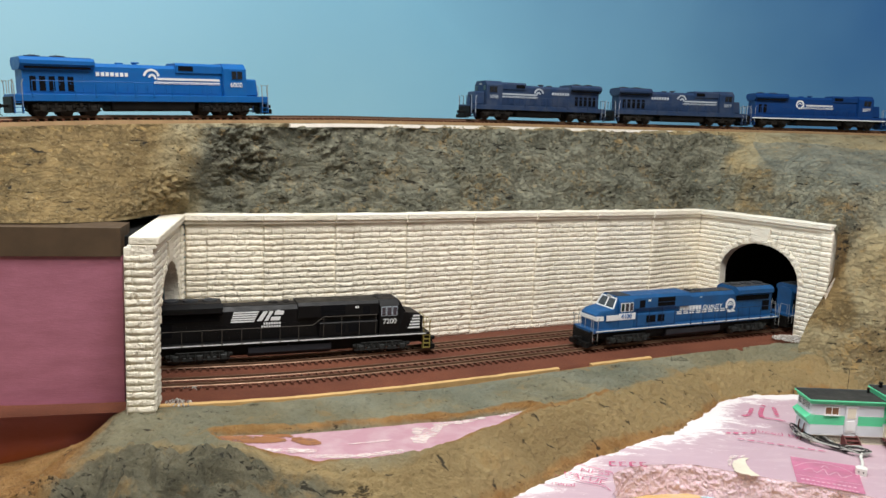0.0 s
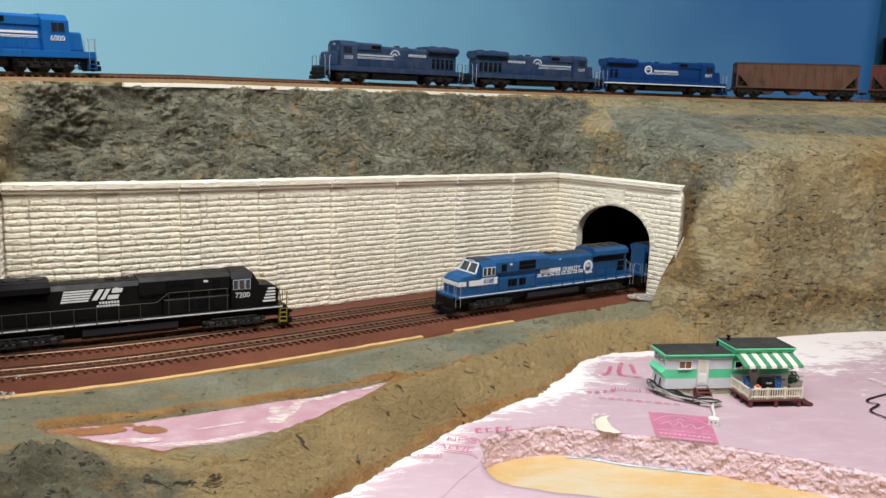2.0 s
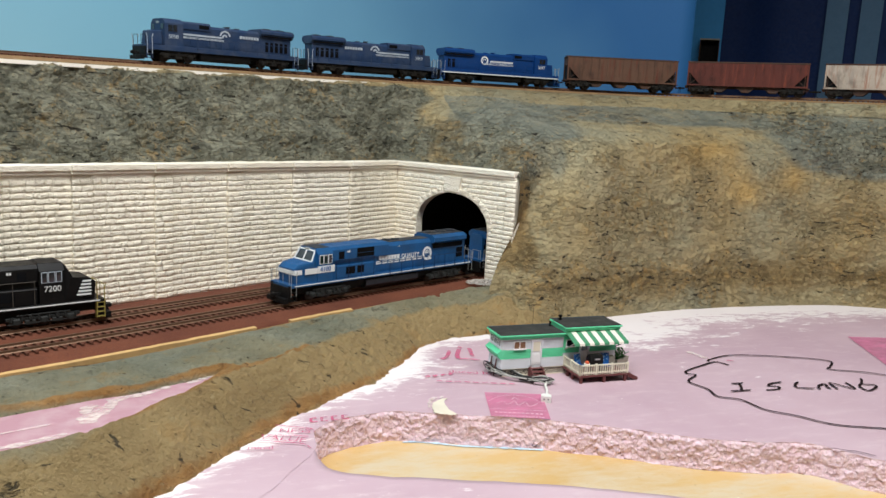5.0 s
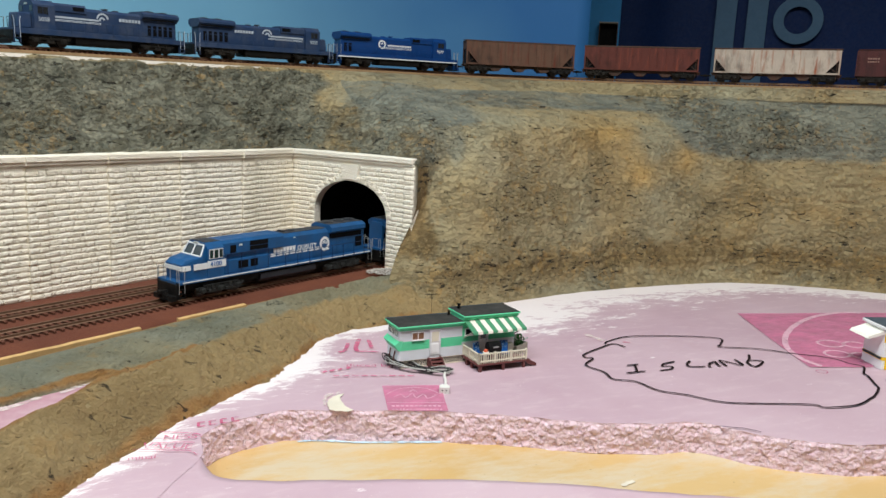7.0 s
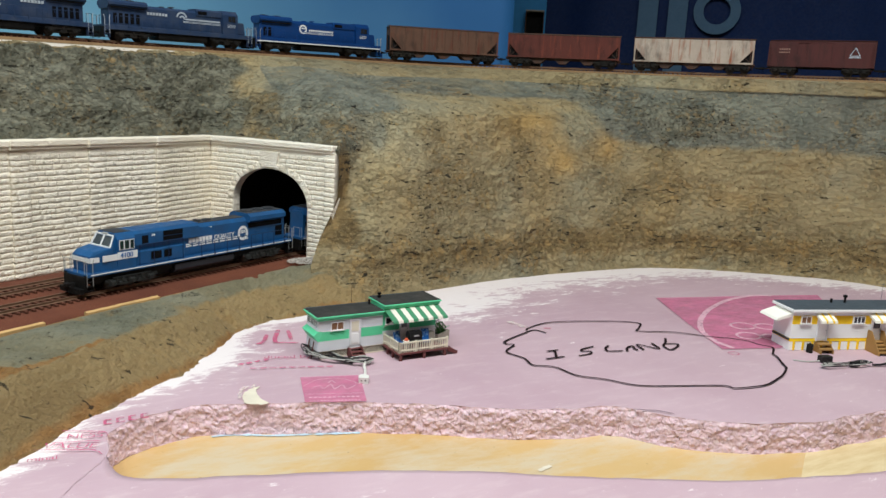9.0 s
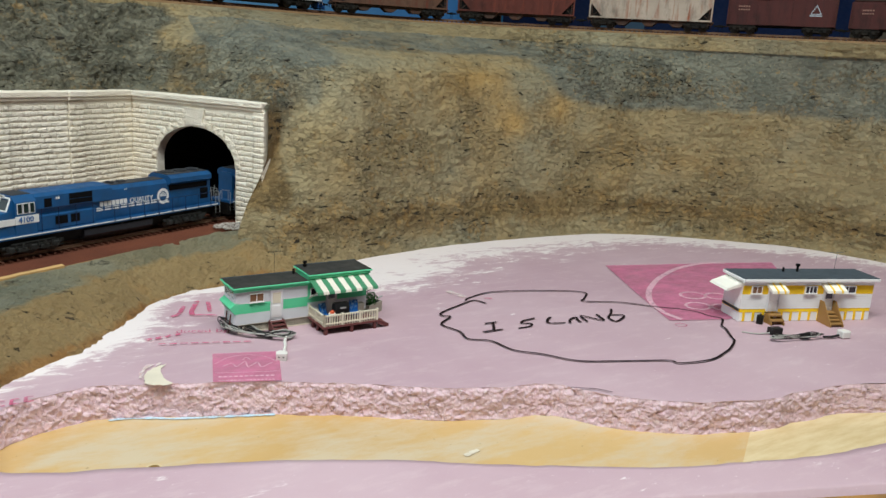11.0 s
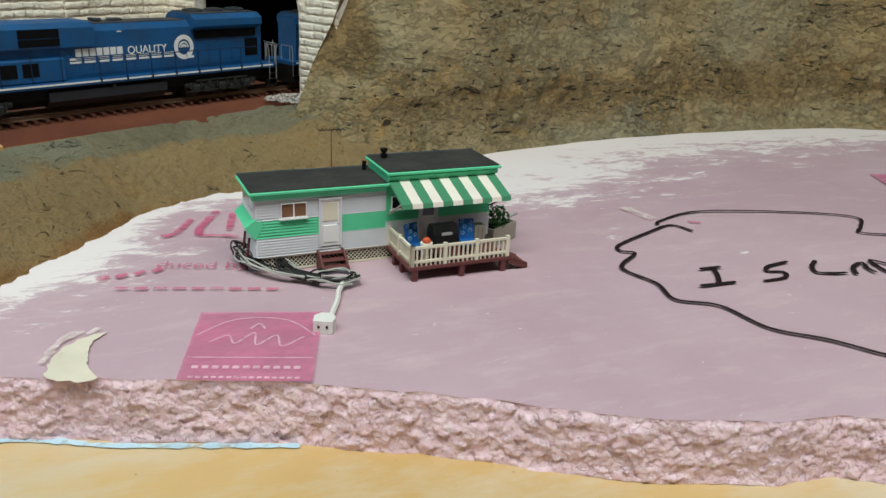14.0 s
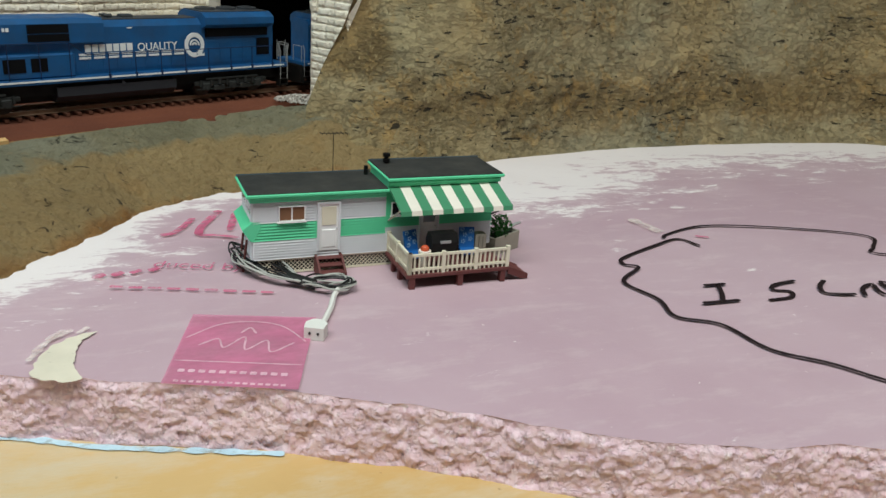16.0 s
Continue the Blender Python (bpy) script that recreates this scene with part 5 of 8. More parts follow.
    bm = box(bmesh.new(), L - 0.0042, L - 0.0022, -0.0150, 0.0150, 0.0030, 0.0165, 0.0004)
    box(bm, L - 0.0024, L + 0.0018, -0.0140, 0.0140, 0.0016, 0.0064, 0.0004)
    part("pilot", bm, BLACK if style != "new" else body, e)
    part("rear_pilot", boxed(0.0022, 0.0042, -0.0150, 0.0150, 0.0030, 0.0165, 0.0004), BLACK, e)
    for sg in (-1, 1):
        side_rail(e, 0.018, cab0 - 0.003, 0.0186, 0.0296, sg, body)
    coupler(e, 0.0025, -1), coupler(e, L - 0.0025, 1)
    spacing = 0.0205 if axles == 3 else 0.0315
    truck(e, 0.046 if axles == 3 else 0.042, axles, spacing), truck(e, L - (0.048 if axles == 3 else 0.044), axles, spacing)
    roof_fan(e, 0.024, 0.0492), roof_fan(e, 0.044, 0.0492)
    horn(e, L * 0.46, hood_top, roofmat)
    part("exhaust_stack", boxed(L * 0.40 - 0.003, L * 0.40 + 0.003, -0.003, 0.003, hood_top - 0.0005, hood_top + 0.0016, 0.0004), roofmat, e)
    # lettering: plain shapes for the mark and the brand word
    bm = bmesh.new()
    if style == "new":
        cx = L * 0.37
        arc_plate(bm, half, cx, 0.0345, 0.0042, 0.0064, 0, 360, 20)
        arc_plate(bm, half, cx, 0.0343, 0.0012, 0.0026, 0, 180, 8)
        bars(bm, half + 0.0002, [(cx + 0.002, cx + 0.052, 0.0300, 0.0308), (cx + 0.002, cx + 0.052, 0.0286, 0.0292)] + word_blocks(half, cx + 0.010, cx + 0.052, 0.0322, 0.0346, 14))
    else:
        cx = L * 0.505
        arc_plate(bm, half, cx, 0.0345, 0.0058, 0.0078, 10, 170)
        arc_plate(bm, half, cx + 0.0006, 0.0340, 0.0018, 0.0038, -20, 170)
        bars(bm, half + 0.0003, [(cx + 0.0052, cab0 - 0.002, 0.0324, 0.0344), (cx + 0.0020, cab0 - 0.002, 0.0290, 0.0310)])
        bars(bm, half + 0.0002, word_blocks(half, cx - 0.049, cx - 0.020, 0.0346, 0.0380, 7))
    part("lettering", bm, letter, e, "white stripes and curved emblem")
    for sg in (-1, 1):
        decal(e, sg, half_c, (cab0 + cab1) / 2 + 0.001, 0.0290, number, 0.0046, letter)
    return stretch(e, 1.01)


def wide_cab_engine(label, body, letter, number, style, roofmat=GREYROOF):
    """A long six-axle engine with a wide safety cab."""
    L = 0.269
    e = thing("locomotive", label, "locomotive", group="wide-cab engines of the lower line")
    part("walkway", boxed(0.004, L - 0.004, -0.0172, 0.0172, 0.0158, 0.0186, 0.0003), body if style != "black" else GLOSSBLACK, e)
    part("sill_stripe", bars(bmesh.new(), 0.0172, [(0.008, L - 0.008, 0.0171, 0.0180)], 0.0003), letter, e, "white stripe along the sill")
    part("frame", boxed(0.010, L - 0.010, -0.0125, 0.0125, 0.0090, 0.0158), BLACK, e)
    bm = bmesh.new()
    prism(bm, [(-0.0150, 0.0132), (-0.0150, 0.0080), (-0.0105, 0.0042), (0.0105, 0.0042), (0.0150, 0.0080), (0.0150, 0.0132)], "x", 0.092, 0.168)
    part("fuel_tank", bm, TANKGREY, e)
    # black filler added below the frame for the shade between tank and trucks
    part("centre_frame", boxed(0.030, 0.235, -0.0070, 0.0070, 0.0045, 0.0092), BLACK, e)
    for sg in (-1, 1):
        part("air_tank", tube(bmesh.new(), [(0.094, sg * 0.0125, 0.0128), (0.166, sg * 0.0125, 0.0128)], 0.0016, 8), BLACK, e)
        part("filler_cap", tube(bmesh.new(), [(0.128, sg * 0.0146, 0.0136), (0.128, sg * 0.0158, 0.0136)], 0.0012, 8), TANKGREY, e)
    half, top = 0.0110, 0.0468
    bm = bmesh.new()
    prism(bm, hood_outline(half, 0.0186, top, 0.0034), "x", 0.0130, 0.2130)
    part("hood", bm, body, e)
    bm = bmesh.new()
    prism(bm, [(-half, 0.0410), (half, 0.0410), (0.0165, 0.0438), (0.0165, 0.0478), (0.0115, 0.0506), (-0.0115, 0.0506), (-0.0165, 0.0478), (-0.0165, 0.0438)], "x", 0.0160, 0.0700)
    part("radiator", bm, body, e)
    each_side("radiator_grille", half, [(0.0185, 0.0675, 0.0362, 0.0412)], GRILLE, e, 0.0012)
    part("radiator_top", boxed(0.0180, 0.0690, -0.0112, 0.0112, 0.0505, 0.0512, 0.0002), roofmat, e)
    for x in (0.027, 0.0435, 0.060):
        roof_fan(e, x, 0.0511, 0.0066)
    bm = bmesh.new()
    prism(bm, hood_outline(0.0140, 0.0360, 0.0486, 0.0026), "x", 0.1370, 0.2135)
    part("brake_housing", bm, body, e)
    each_side("brake_grille", 0.0140, [(0.158, 0.181, 0.0372, 0.0408), (0.158, 0.181, 0.0414, 0.0458)], GRILLE, e, 0.0004)
    part("inverter_box", boxed(0.1560, 0.2130, -0.0150, 0.0150, 0.0186, 0.0310, 0.0008), body, e)
    each_side("inverter_vent", 0.0150, [(0.172, 0.181, 0.0222, 0.0290), (0.184, 0.196, 0.0222, 0.0290)], GRILLE, e, 0.0003)
    each_side("filter_grille", 0.0140, [(0.198, 0.205, 0.0370, 0.0440)], GRILLE, e, 0.0003)
    part("hood_roof", boxed(0.0715, 0.1365, -0.0075, 0.0075, top - 0.0002, top + 0.0007, 0.0002), roofmat, e)
    door_lines("hood_door", e, body, 0.030, 0.148, half, 0.0205, 0.0325, 0.0090)
    each_side("rear_vent", half, [(0.0165, 0.0270, 0.0240, 0.0345)], GRILLE, e, 0.0004)
    each_side("small_label", half, [(0.1180, 0.1210, 0.0424, 0.0430)], letter, e, 0.0003)
    each_side("small_label", 0.0140, [(0.1905, 0.1922, 0.0425, 0.0443), (0.1927, 0.1940, 0.0425, 0.0443)], letter, e, 0.0003)
    horn(e, 0.128, top, roofmat)
    part("exhaust_stack", boxed(0.112, 0.120, -0.003, 0.003, top, top + 0.0022, 0.0005), roofmat, e)
    c0, c1 = 0.2140, 0.2330
    bm = bmesh.new()
    prism(bm, hood_outline(0.0165, 0.0186, 0.0488, 0.0050), "x", c0, c1)
    cab = part("cab", bm, body, e)
    part("cab_roof", boxed(c0 + 0.001, c1 - 0.001, -0.0110, 0.0110, 0.0486, 0.0493, 0.0003), roofmat, cab)
    for x0, x1 in ((c0 + 0.0020, c0 + 0.0056), (c0 + 0.0072, c0 + 0.0114), (c0 + 0.0130, c0 + 0.0166)):
        each_side("window_frame", 0.0165, [(x0 - 0.0006, x1 + 0.0006, 0.0348, 0.0432)], WHITE if style != "black" else FADEDWHITE, cab, 0.0003)
        each_side("window", 0.0165, [(x0, x1, 0.0354, 0.0426)], PANE, cab, 0.0005)
    # sloped windshield and nose
    bm = bmesh.new()
    prism(bm, [(c1, 0.0186), (0.2580, 0.0186), (0.2590, 0.0320), (0.2540, 0.0356), (0.2385, 0.0374), (c1 + 0.0008, 0.0472), (c1, 0.0472)], "y", -0.0160, 0.0160)
    for v in bm.verts:
        if v.co.x > 0.25:
            v.co.y *= 0.80
        if v.co.z > 0.045:
            v.co.y *= 0.84
    nose = part("nose", bm, body, e)
    bm = bmesh.new()
    for y0, y1 in ((-0.0125, -0.0012), (0.0012, 0.0125)):
        q = [(0.2386, 0.0384), (0.2341, 0.0458)]
        vs = [bm.verts.new((x + 0.0006, y * (1 if z < 0.043 else 0.86), z)) for x, z, y in ((q[0][0], q[0][1], y0), (q[0][0], q[0][1], y1), (q[1][0], q[1][1], y1), (q[1][0], q[1][1], y0))]
        bm.faces.new(vs)
        bmesh.ops.solidify(bm, geom=bm.faces[-1:], thickness=0.0003)
    part("windshield", bm, PANE if style == "black" else PALEPANE, nose)
    bm = bmesh.new()
    for a, b in (((0.2394, -0.0142, 0.0376), (0.2340, -0.0122, 0.0468)), ((0.2394, 0.0142, 0.0376), (0.2340, 0.0122, 0.0468)), ((0.2340, -0.0122, 0.0468), (0.2340, 0.0122, 0.0468)), ((0.2394, -0.0142, 0.0376), (0.2394, 0.0142, 0.0376)), ((0.2394, 0, 0.0376), (0.2344, 0, 0.0468))):
        tube(bm, [a, b], 0.0008, 6)
    part("windshield_frame", bm, WHITE if style != "black" else BLACK, nose)
    part("headlight", boxed(0.2326, 0.2348, -0.0036, 0.0036, 0.0466, 0.0486, 0.0005), SILVER, nose)
    bm = bmesh.new()
    if style == "black":
        bm.free()
        for k in range(5):
            z = 0.0225 + 0.0026 * k
            each_side("nose_stripe", 0.0150, [(0.2430 + 0.0012 * k, 0.2545, z, z + 0.0012)], letter, nose, 0.0008)
    else:
        bars(bm, 0.0163, [(c0 - 0.0020, c1, 0.0268, 0.0332)], 0.0003)
        bars(bm, 0.0160, [(c1, 0.2480, 0.0268, 0.0318)], 0.0003)
        box(bm, 0.2586, 0.2594, -0.0120, 0.0120, 0.0268, 0.0306)
        bars(bm, 0.0128, [(0.2500, 0.2590, 0.0268, 0.0310)], 0.0012)
        part("nose_band", bm, letter, nose, "white band round the nose")
    for x in (0.0078, L - 0.0072):
        for sg in (-1, 1):
            step_well(e, x, 1, sg, BLACK if style != "black" else YELLOWISH, SILVER if style != "black" else YELLOWISH)
    end_rail(e, 0.0040, SILVER), end_rail(e, L - 0.0036, SILVER if style != "black" else YELLOWISH)
    bm = box(bmesh.new(), L - 0.0046, L - 0.0024, -0.0155, 0.0155, 0.0030, 0.0165, 0.0004)
    prism(bm, [(-0.0150, 0.0014), (0.0150, 0.0014), (0.0150, 0.0062), (-0.0150, 0.0062)], "x", L - 0.0026, L + 0.0020)
    part("snow_plow", bm, BLACK, e)
    part("rear_pilot", boxed(0.0024, 0.0046, -0.0155, 0.0155, 0.0030, 0.0165, 0.0004), BLACK, e)
    bm = bmesh.new()
    for y in (-0.006, -0.003, 0.003, 0.006):
        tube(bm, [(L + 0.0004, y, 0.0110), (L + 0.0030, y, 0.0060), (L + 0.0022, y * 1.2, 0.0030)], 0.0004, 5)
    part("air_hoses", bm, BLACK, e)
    for sg in (-1, 1):
        side_rail(e, 0.018, 0.150, 0.0186, 0.0300, sg, RAILBLUE if style != "black" else RAILGREY)
        bm = tube(bmesh.new(), [(0.150, sg * 0.0172, 0.0300), (0.160, sg * 0.0172, 0.0368), (0.211, sg * 0.0172, 0.0368)], 0.0003, 5)
        for x in (0.160, 0.177, 0.194, 0.210):
            tube(bm, [(x, sg * 0.0172, 0.0186), (x, sg * 0.0172, 0.0368)], 0.0003, 5)
        part("raised_handrail", bm, RAILBLUE if style != "black" else RAILGREY, e)
    coupler(e, 0.0030, -1), coupler(e, L - 0.0028, 1)
    truck(e, 0.050, 3, 0.0205, TRUCKDUST), truck(e, L - 0.052, 3, 0.0205, TRUCKDUST)
    bm = bmesh.new()
    if style == "black":
        cx = 0.112
        for k in range(5):
            z = 0.0340 + 0.0019 * k
            for sg in (-1, 1):
                lo, hi = sorted((sg * (half - 0.0004), sg * (half + 0.0004)))
                prism(bm, [(0.0770 + 0.0006 * k, z), (0.0975 + 0.0010 * k, z), (0.0981 + 0.0010 * k, z + 0.0012), (0.0774 + 0.0006 * k, z + 0.0012)], "y", lo, hi)
        for q in (((cx - 0.0118, 0.0345), (cx - 0.0075, 0.0345), (cx - 0.0020, 0.0425), (cx - 0.0060, 0.0425)),
                  ((cx - 0.0052, 0.0345), (cx - 0.0020, 0.0345), (cx + 0.0030, 0.0425), (cx - 0.0002, 0.0425)),
                  ((cx + 0.0000, 0.0345), (cx + 0.0086, 0.0345), (cx + 0.0096, 0.0376), (cx + 0.0012, 0.0376)),
                  ((cx + 0.0036, 0.0392), (cx + 0.0118, 0.0392), (cx + 0.0126, 0.0425), (cx + 0.0046, 0.0425))):
            for sg in (-1, 1):
                lo, hi = sorted((sg * (half - 0.0004), sg * (half + 0.0004)))
                prism(bm, q, "y", lo, hi)
        bars(bm, half, word_blocks(half, cx - 0.006, cx + 0.010, 0.0312, 0.0330, 7) + word_blocks(half, cx - 0.008, cx + 0.010, 0.0286, 0.0304, 8))
    else:
        cx = 0.0755
        arc_plate(bm, half, cx, 0.0318, 0.0046, 0.0072, 0, 360, 24)
        for r0, r1 in ((0.0008, 0.0019), (0.0027, 0.0036)):
            arc_plate(bm, half, cx, 0.0316, r0, r1, 0, 180, 10, 0.0005)
        bars(bm, half + 0.0002, [(cx - 0.0070, cx - 0.0026, 0.0252, 0.0266), (cx - 0.0036, cx - 0.0024, 0.0262, 0.0292)])
        slogan = [(cx + 0.008 + 0.0088 * k, cx + 0.008 + 0.0088 * k + 0.0068, z, z + 0.0011) for k in range(8) for z in (0.0268, 0.0286)]
        bars(bm, half + 0.0002, slogan)
        bars(bm, half + 0.0002, word_blocks(half, cx + 0.043, cx + 0.0735, 0.0304, 0.0344, 7, 0.2))
    part("lettering", bm, letter, e, "white emblem and stripes")
    if style != "black":
        for sg in (-1, 1):
            ob = part("slogan", text_mesh("QUALITY", 0.0047, letter), parent=e)
            ob.matrix_basis = pose(cx + 0.0262, sg * (half + 0.0004), 0.0319, 90, 0, 0 if sg < 0 else 180)
    for sg in (-1, 1):
        decal(e, sg, 0.0168, c0 + 0.0098, 0.0300, number, 0.0048, BLUE if style != "black" else letter)
    return stretch(e, 1.09)


def stretch(e, k):
    """Raises everything above the running gear."""
    def up(z):
        return z if z < 0.0125 else 0.0125 + (z - 0.0125) * k
    done = set()
    for o in e.children_recursive:
        if o.name.startswith(("number", "slogan")):
            o.location.z = up(o.location.z)
        elif o.type == "MESH" and o.data.name not in done:
            done.add(o.data.name)
            for v in o.data.vertices:
                v.co.z = up(v.co.z)
    return e


def set_on(ob, line, s, off, z, length, forward):
    """Stands a vehicle on a line: its rear end (or its nose, when it faces back along the line) at length s."""
    a, b = line.beside(s, off), line.beside(s + length, off)
    h, h2 = (z(s), z(s + length)) if callable(z) else (z, z)
    tilt = math.degrees(math.atan2(h2 - h, length))
    turn = math.degrees(math.atan2(b[1] - a[1], b[0] - a[0]))
    ob.matrix_world = pose(a[0], a[1], h, 0, -tilt, turn) if forward else pose(b[0], b[1], h2, 0, tilt, turn + 180)
    return ob


def hopper_car(label, body, rust, length=0.186):
    """A covered hopper: sloped ends, ribbed sides, bays beneath."""
    c = thing("hopper_car", label, "hopper car", group="freight cars of the upper line")
    L, h = length, 0.0158
    bm = bmesh.new()
    prism(bm, [(0.006, 0.0460), (L - 0.006, 0.0460), (L - 0.006, 0.0350), (L - 0.026, 0.0140), (0.026, 0.0140), (0.006, 0.0350)], "y", -h, h)
    part("body", bm, body, c)
    part("roof", box(bmesh.new(), 0.005, L - 0.005, -h - 0.0004, h + 0.0004, 0.0458, 0.0478, 0.0006), rust, c)
    walk = boxed(0.004, L - 0.004, -0.0040, 0.0040, 0.0486, 0.0492)
    for k in range(9):
        x = 0.010 + (L - 0.020) * k / 8
        box(walk, x - 0.0005, x + 0.0005, -0.0035, 0.0035, 0.0476, 0.0487)
    part("roof_walk", walk, rust, c)
    for k in range(11):
        x = 0.030 + (L - 0.060) * k / 10
        each_side("rib", h, [(x - 0.0005, x + 0.0005, 0.0150, 0.0458)], body, c, 0.0009)
    each_side("side_sill", h, [(0.006, L - 0.006, 0.0132, 0.0154)], body, c, 0.0010)
    each_side("end_stake", h, [(0.006, 0.0082, 0.0150, 0.0458), (L - 0.0082, L - 0.006, 0.0150, 0.0458)], body, c, 0.0008)
    # black blocks added in the end cutouts for the shade under the slopes
    for x in (0.0075, L - 0.0255):
        part("slope_sheet", boxed(x, x + 0.018, -0.011, 0.011, 0.0136, 0.0400), BLACK, c)
    part("centre_sill", boxed(0.003, L - 0.003, -0.004, 0.004, 0.0098, 0.0140), rust, c)
    for k in range(3):
        x = L * (0.29 + 0.21 * k)
        part("hopper_bay", prism(bmesh.new(), [(x - 0.016, 0.0142), (x + 0.016, 0.0142), (x + 0.005, 0.0045), (x - 0.005, 0.0045)], "y", -0.012, 0.012), rust, c)
    for x, way in ((0.006, 1), (L - 0.006, -1)):
        part("end_platform", boxed(*sorted((x - way * 0.003, x + way * 0.018)), -0.0150, 0.0150, 0.0118, 0.0132), rust, c)
        for sg in (-1, 1):
            bm = bmesh.new()
            for dx in (0.0, way * 0.0045):
                tube(bm, [(x + dx, sg * 0.0152, 0.0060), (x + dx, sg * 0.0152, 0.0470 if dx == 0 else 0.034)], 0.0004, 5)
            for q in range(7):
                tube(bm, [(x, sg * 0.0152, 0.009 + 0.0038 * q), (x + way * 0.0045, sg * 0.0152, 0.009 + 0.0038 * q)], 0.0003, 4)
            part("ladder", bm, rust, c)
            bm = tube(bmesh.new(), [(x + way * 0.0015, sg * 0.0135, 0.0130), (x + way * 0.0015, sg * 0.0135, 0.0345)], 0.0006, 5)
            tube(bm, [(x + way * 0.0015, sg * 0.0135, 0.0132), (x + way * 0.014, sg * 0.0135, 0.0235)], 0.0005, 5)
            part("end_post", bm, rust, c)
        coupler(c, x - way * 0.004, -way)
    truck(c, 0.027, 2, 0.0205), truck(c, L - 0.027, 2, 0.0205)
    return stretch(c, 1.05)


CARPRINT = painted("worn_car_print", lin(150, 116, 104), 0.8, dirt=0.6)


def box_car(label, body, length=0.148):
    c = thing("box_car", label, "box car", group="freight cars of the upper line")
    L, h = length, 0.0158
    bm = bmesh.new()
    prism(bm, [(-h, 0.0118), (h, 0.0118), (h, 0.0455), (0, 0.0480), (-h, 0.0455)], "x", 0.004, L - 0.004)
    part("body", bm, body, c)
    part("roof_walk", boxed(0.004, L - 0.004, -0.0035, 0.0035, 0.0482, 0.0489), body, c)
    part("door", bars(bmesh.new(), h, [(L * 0.5 - 0.014, L * 0.5 + 0.014, 0.0130, 0.0445)], 0.0008), body, c)
    each_side("door_track", h, [(L * 0.5 - 0.030, L * 0.5 + 0.014, 0.0122, 0.0130), (L * 0.5 - 0.030, L * 0.5 + 0.014, 0.0443, 0.0450)], body, c, 0.0011)
    for k in range(12):
        x = 0.006 + (L - 0.012) * k / 11
        if abs(x - L / 2) > 0.016:
            each_side("rib", h, [(x - 0.0003, x + 0.0003, 0.0125, 0.0450)], body, c, 0.0005)
    for x, way in ((0.0055, 1), (L - 0.0055, -1)):
        for sg in (-1, 1):
            bm = bmesh.new()
            for q in range(8):
                tube(bm, [(x - way * 0.001, sg * 0.0166, 0.0085 + 0.0042 * q), (x + way * 0.004, sg * 0.0166, 0.0085 + 0.0042 * q)], 0.0003, 4)
            part("ladder", bm, body, c)
        coupler(c, x - way * 0.002, -way)
    bm = bmesh.new()
    cx = L * 0.80
    for a, b in (((cx - 0.0065, 0.0275), (cx + 0.0065, 0.0275)), ((cx + 0.0065, 0.0275), (cx, 0.0385)), ((cx, 0.0385), (cx - 0.0065, 0.0275))):
        for sg in (-1, 1):
            tube(bm, [(a[0], sg * 0.0160, a[1]), (b[0], sg * 0.0160, b[1])], 0.0006, 5)
    bars(bm, h, [(cx - 0.0075, cx + 0.0075, 0.0248, 0.0262)])
    part("emblem", bm, FADEDWHITE, c, "pale triangle emblem")
    bm = bars(bmesh.new(), h, word_blocks(h, 0.018, 0.034, 0.0345, 0.0365, 5) + word_blocks(h, 0.018, 0.034, 0.0305, 0.0322, 5))
    part("lettering", bm, CARPRINT, c)
    part("centre_sill", boxed(0.003, L - 0.003, -0.004, 0.004, 0.0092, 0.0120), BLACK, c)
    truck(c, 0.026, 2, 0.0205), truck(c, L - 0.026, 2, 0.0205)
    return stretch(c, 1.04)


def rusty(name, base, streak, amount):
    n = Nodes(name, 0.8)
    c = n.mix(n.ramp(n.noise(45, 5), 0.35, 0.7), base, tuple(v * 0.75 for v in base[:3]) + (1.0,))
    c = n.mix(n.ramp(n.noise(60, 6, 0.65, (2.2, 2.2, 0.28)), 0.62 - 0.2 * amount, 0.68, 0.0, 0.95), c, streak)
    c = n.mix(n.ramp(n.noise(38, 6, 0.7, (1.5, 1.5, 0.5)), 0.52, 0.66, 0.0, 0.7), c, tuple(v * 0.35 for v in base[:3]) + (1.0,))
    n.colour(c)
    n.bump(n.noise(500, 3), 0.15, 0.0004)
    return n.mat


CAR_TAN, CAR_RED, CAR_WHITE = rusty("tan_rusty_car", lin(100, 70, 54), lin(98, 44, 28), 0.5), rusty("red_oxide_car", lin(94, 42, 32), lin(120, 54, 36), 0.4), rusty("pale_rusty_car", lin(186, 172, 156), lin(146, 78, 44), 0.5)
CAR_BOX, RUST = rusty("dark_oxide_car", lin(76, 32, 29), lin(56, 24, 22), 0.5), rusty("brown_rust", lin(70, 50, 40), lin(92, 52, 34), 0.6)

s = upper.find(-0.352, 0.725)
solo = dash_engine("bright blue six-axle model engine with white stripes, standing alone", BLUE, WHITE, "6000", "bright", 0.239, 3, BLUE)
set_on(solo, upper, s - 0.008, 0, upper_z, 0.251, True)
solo.scale = (1.05, 1.05, 1.05)
s = upper.find(0.033, 1.074)
e1 = dash_engine("faded dark blue four-axle model engine leading the upper train", FADED, FADEDWHITE, "5058", "faded", 0.222, 2)
set_on(e1, upper, s, 0, upper_z, 0.222, False)
e2 = dash_engine("faded dark blue four-axle model engine coupled second in the upper train", FADED, FADEDWHITE, "5059", "faded", 0.222, 2)
set_on(e2, upper, s + 0.233, 0, upper_z, 0.222, True)
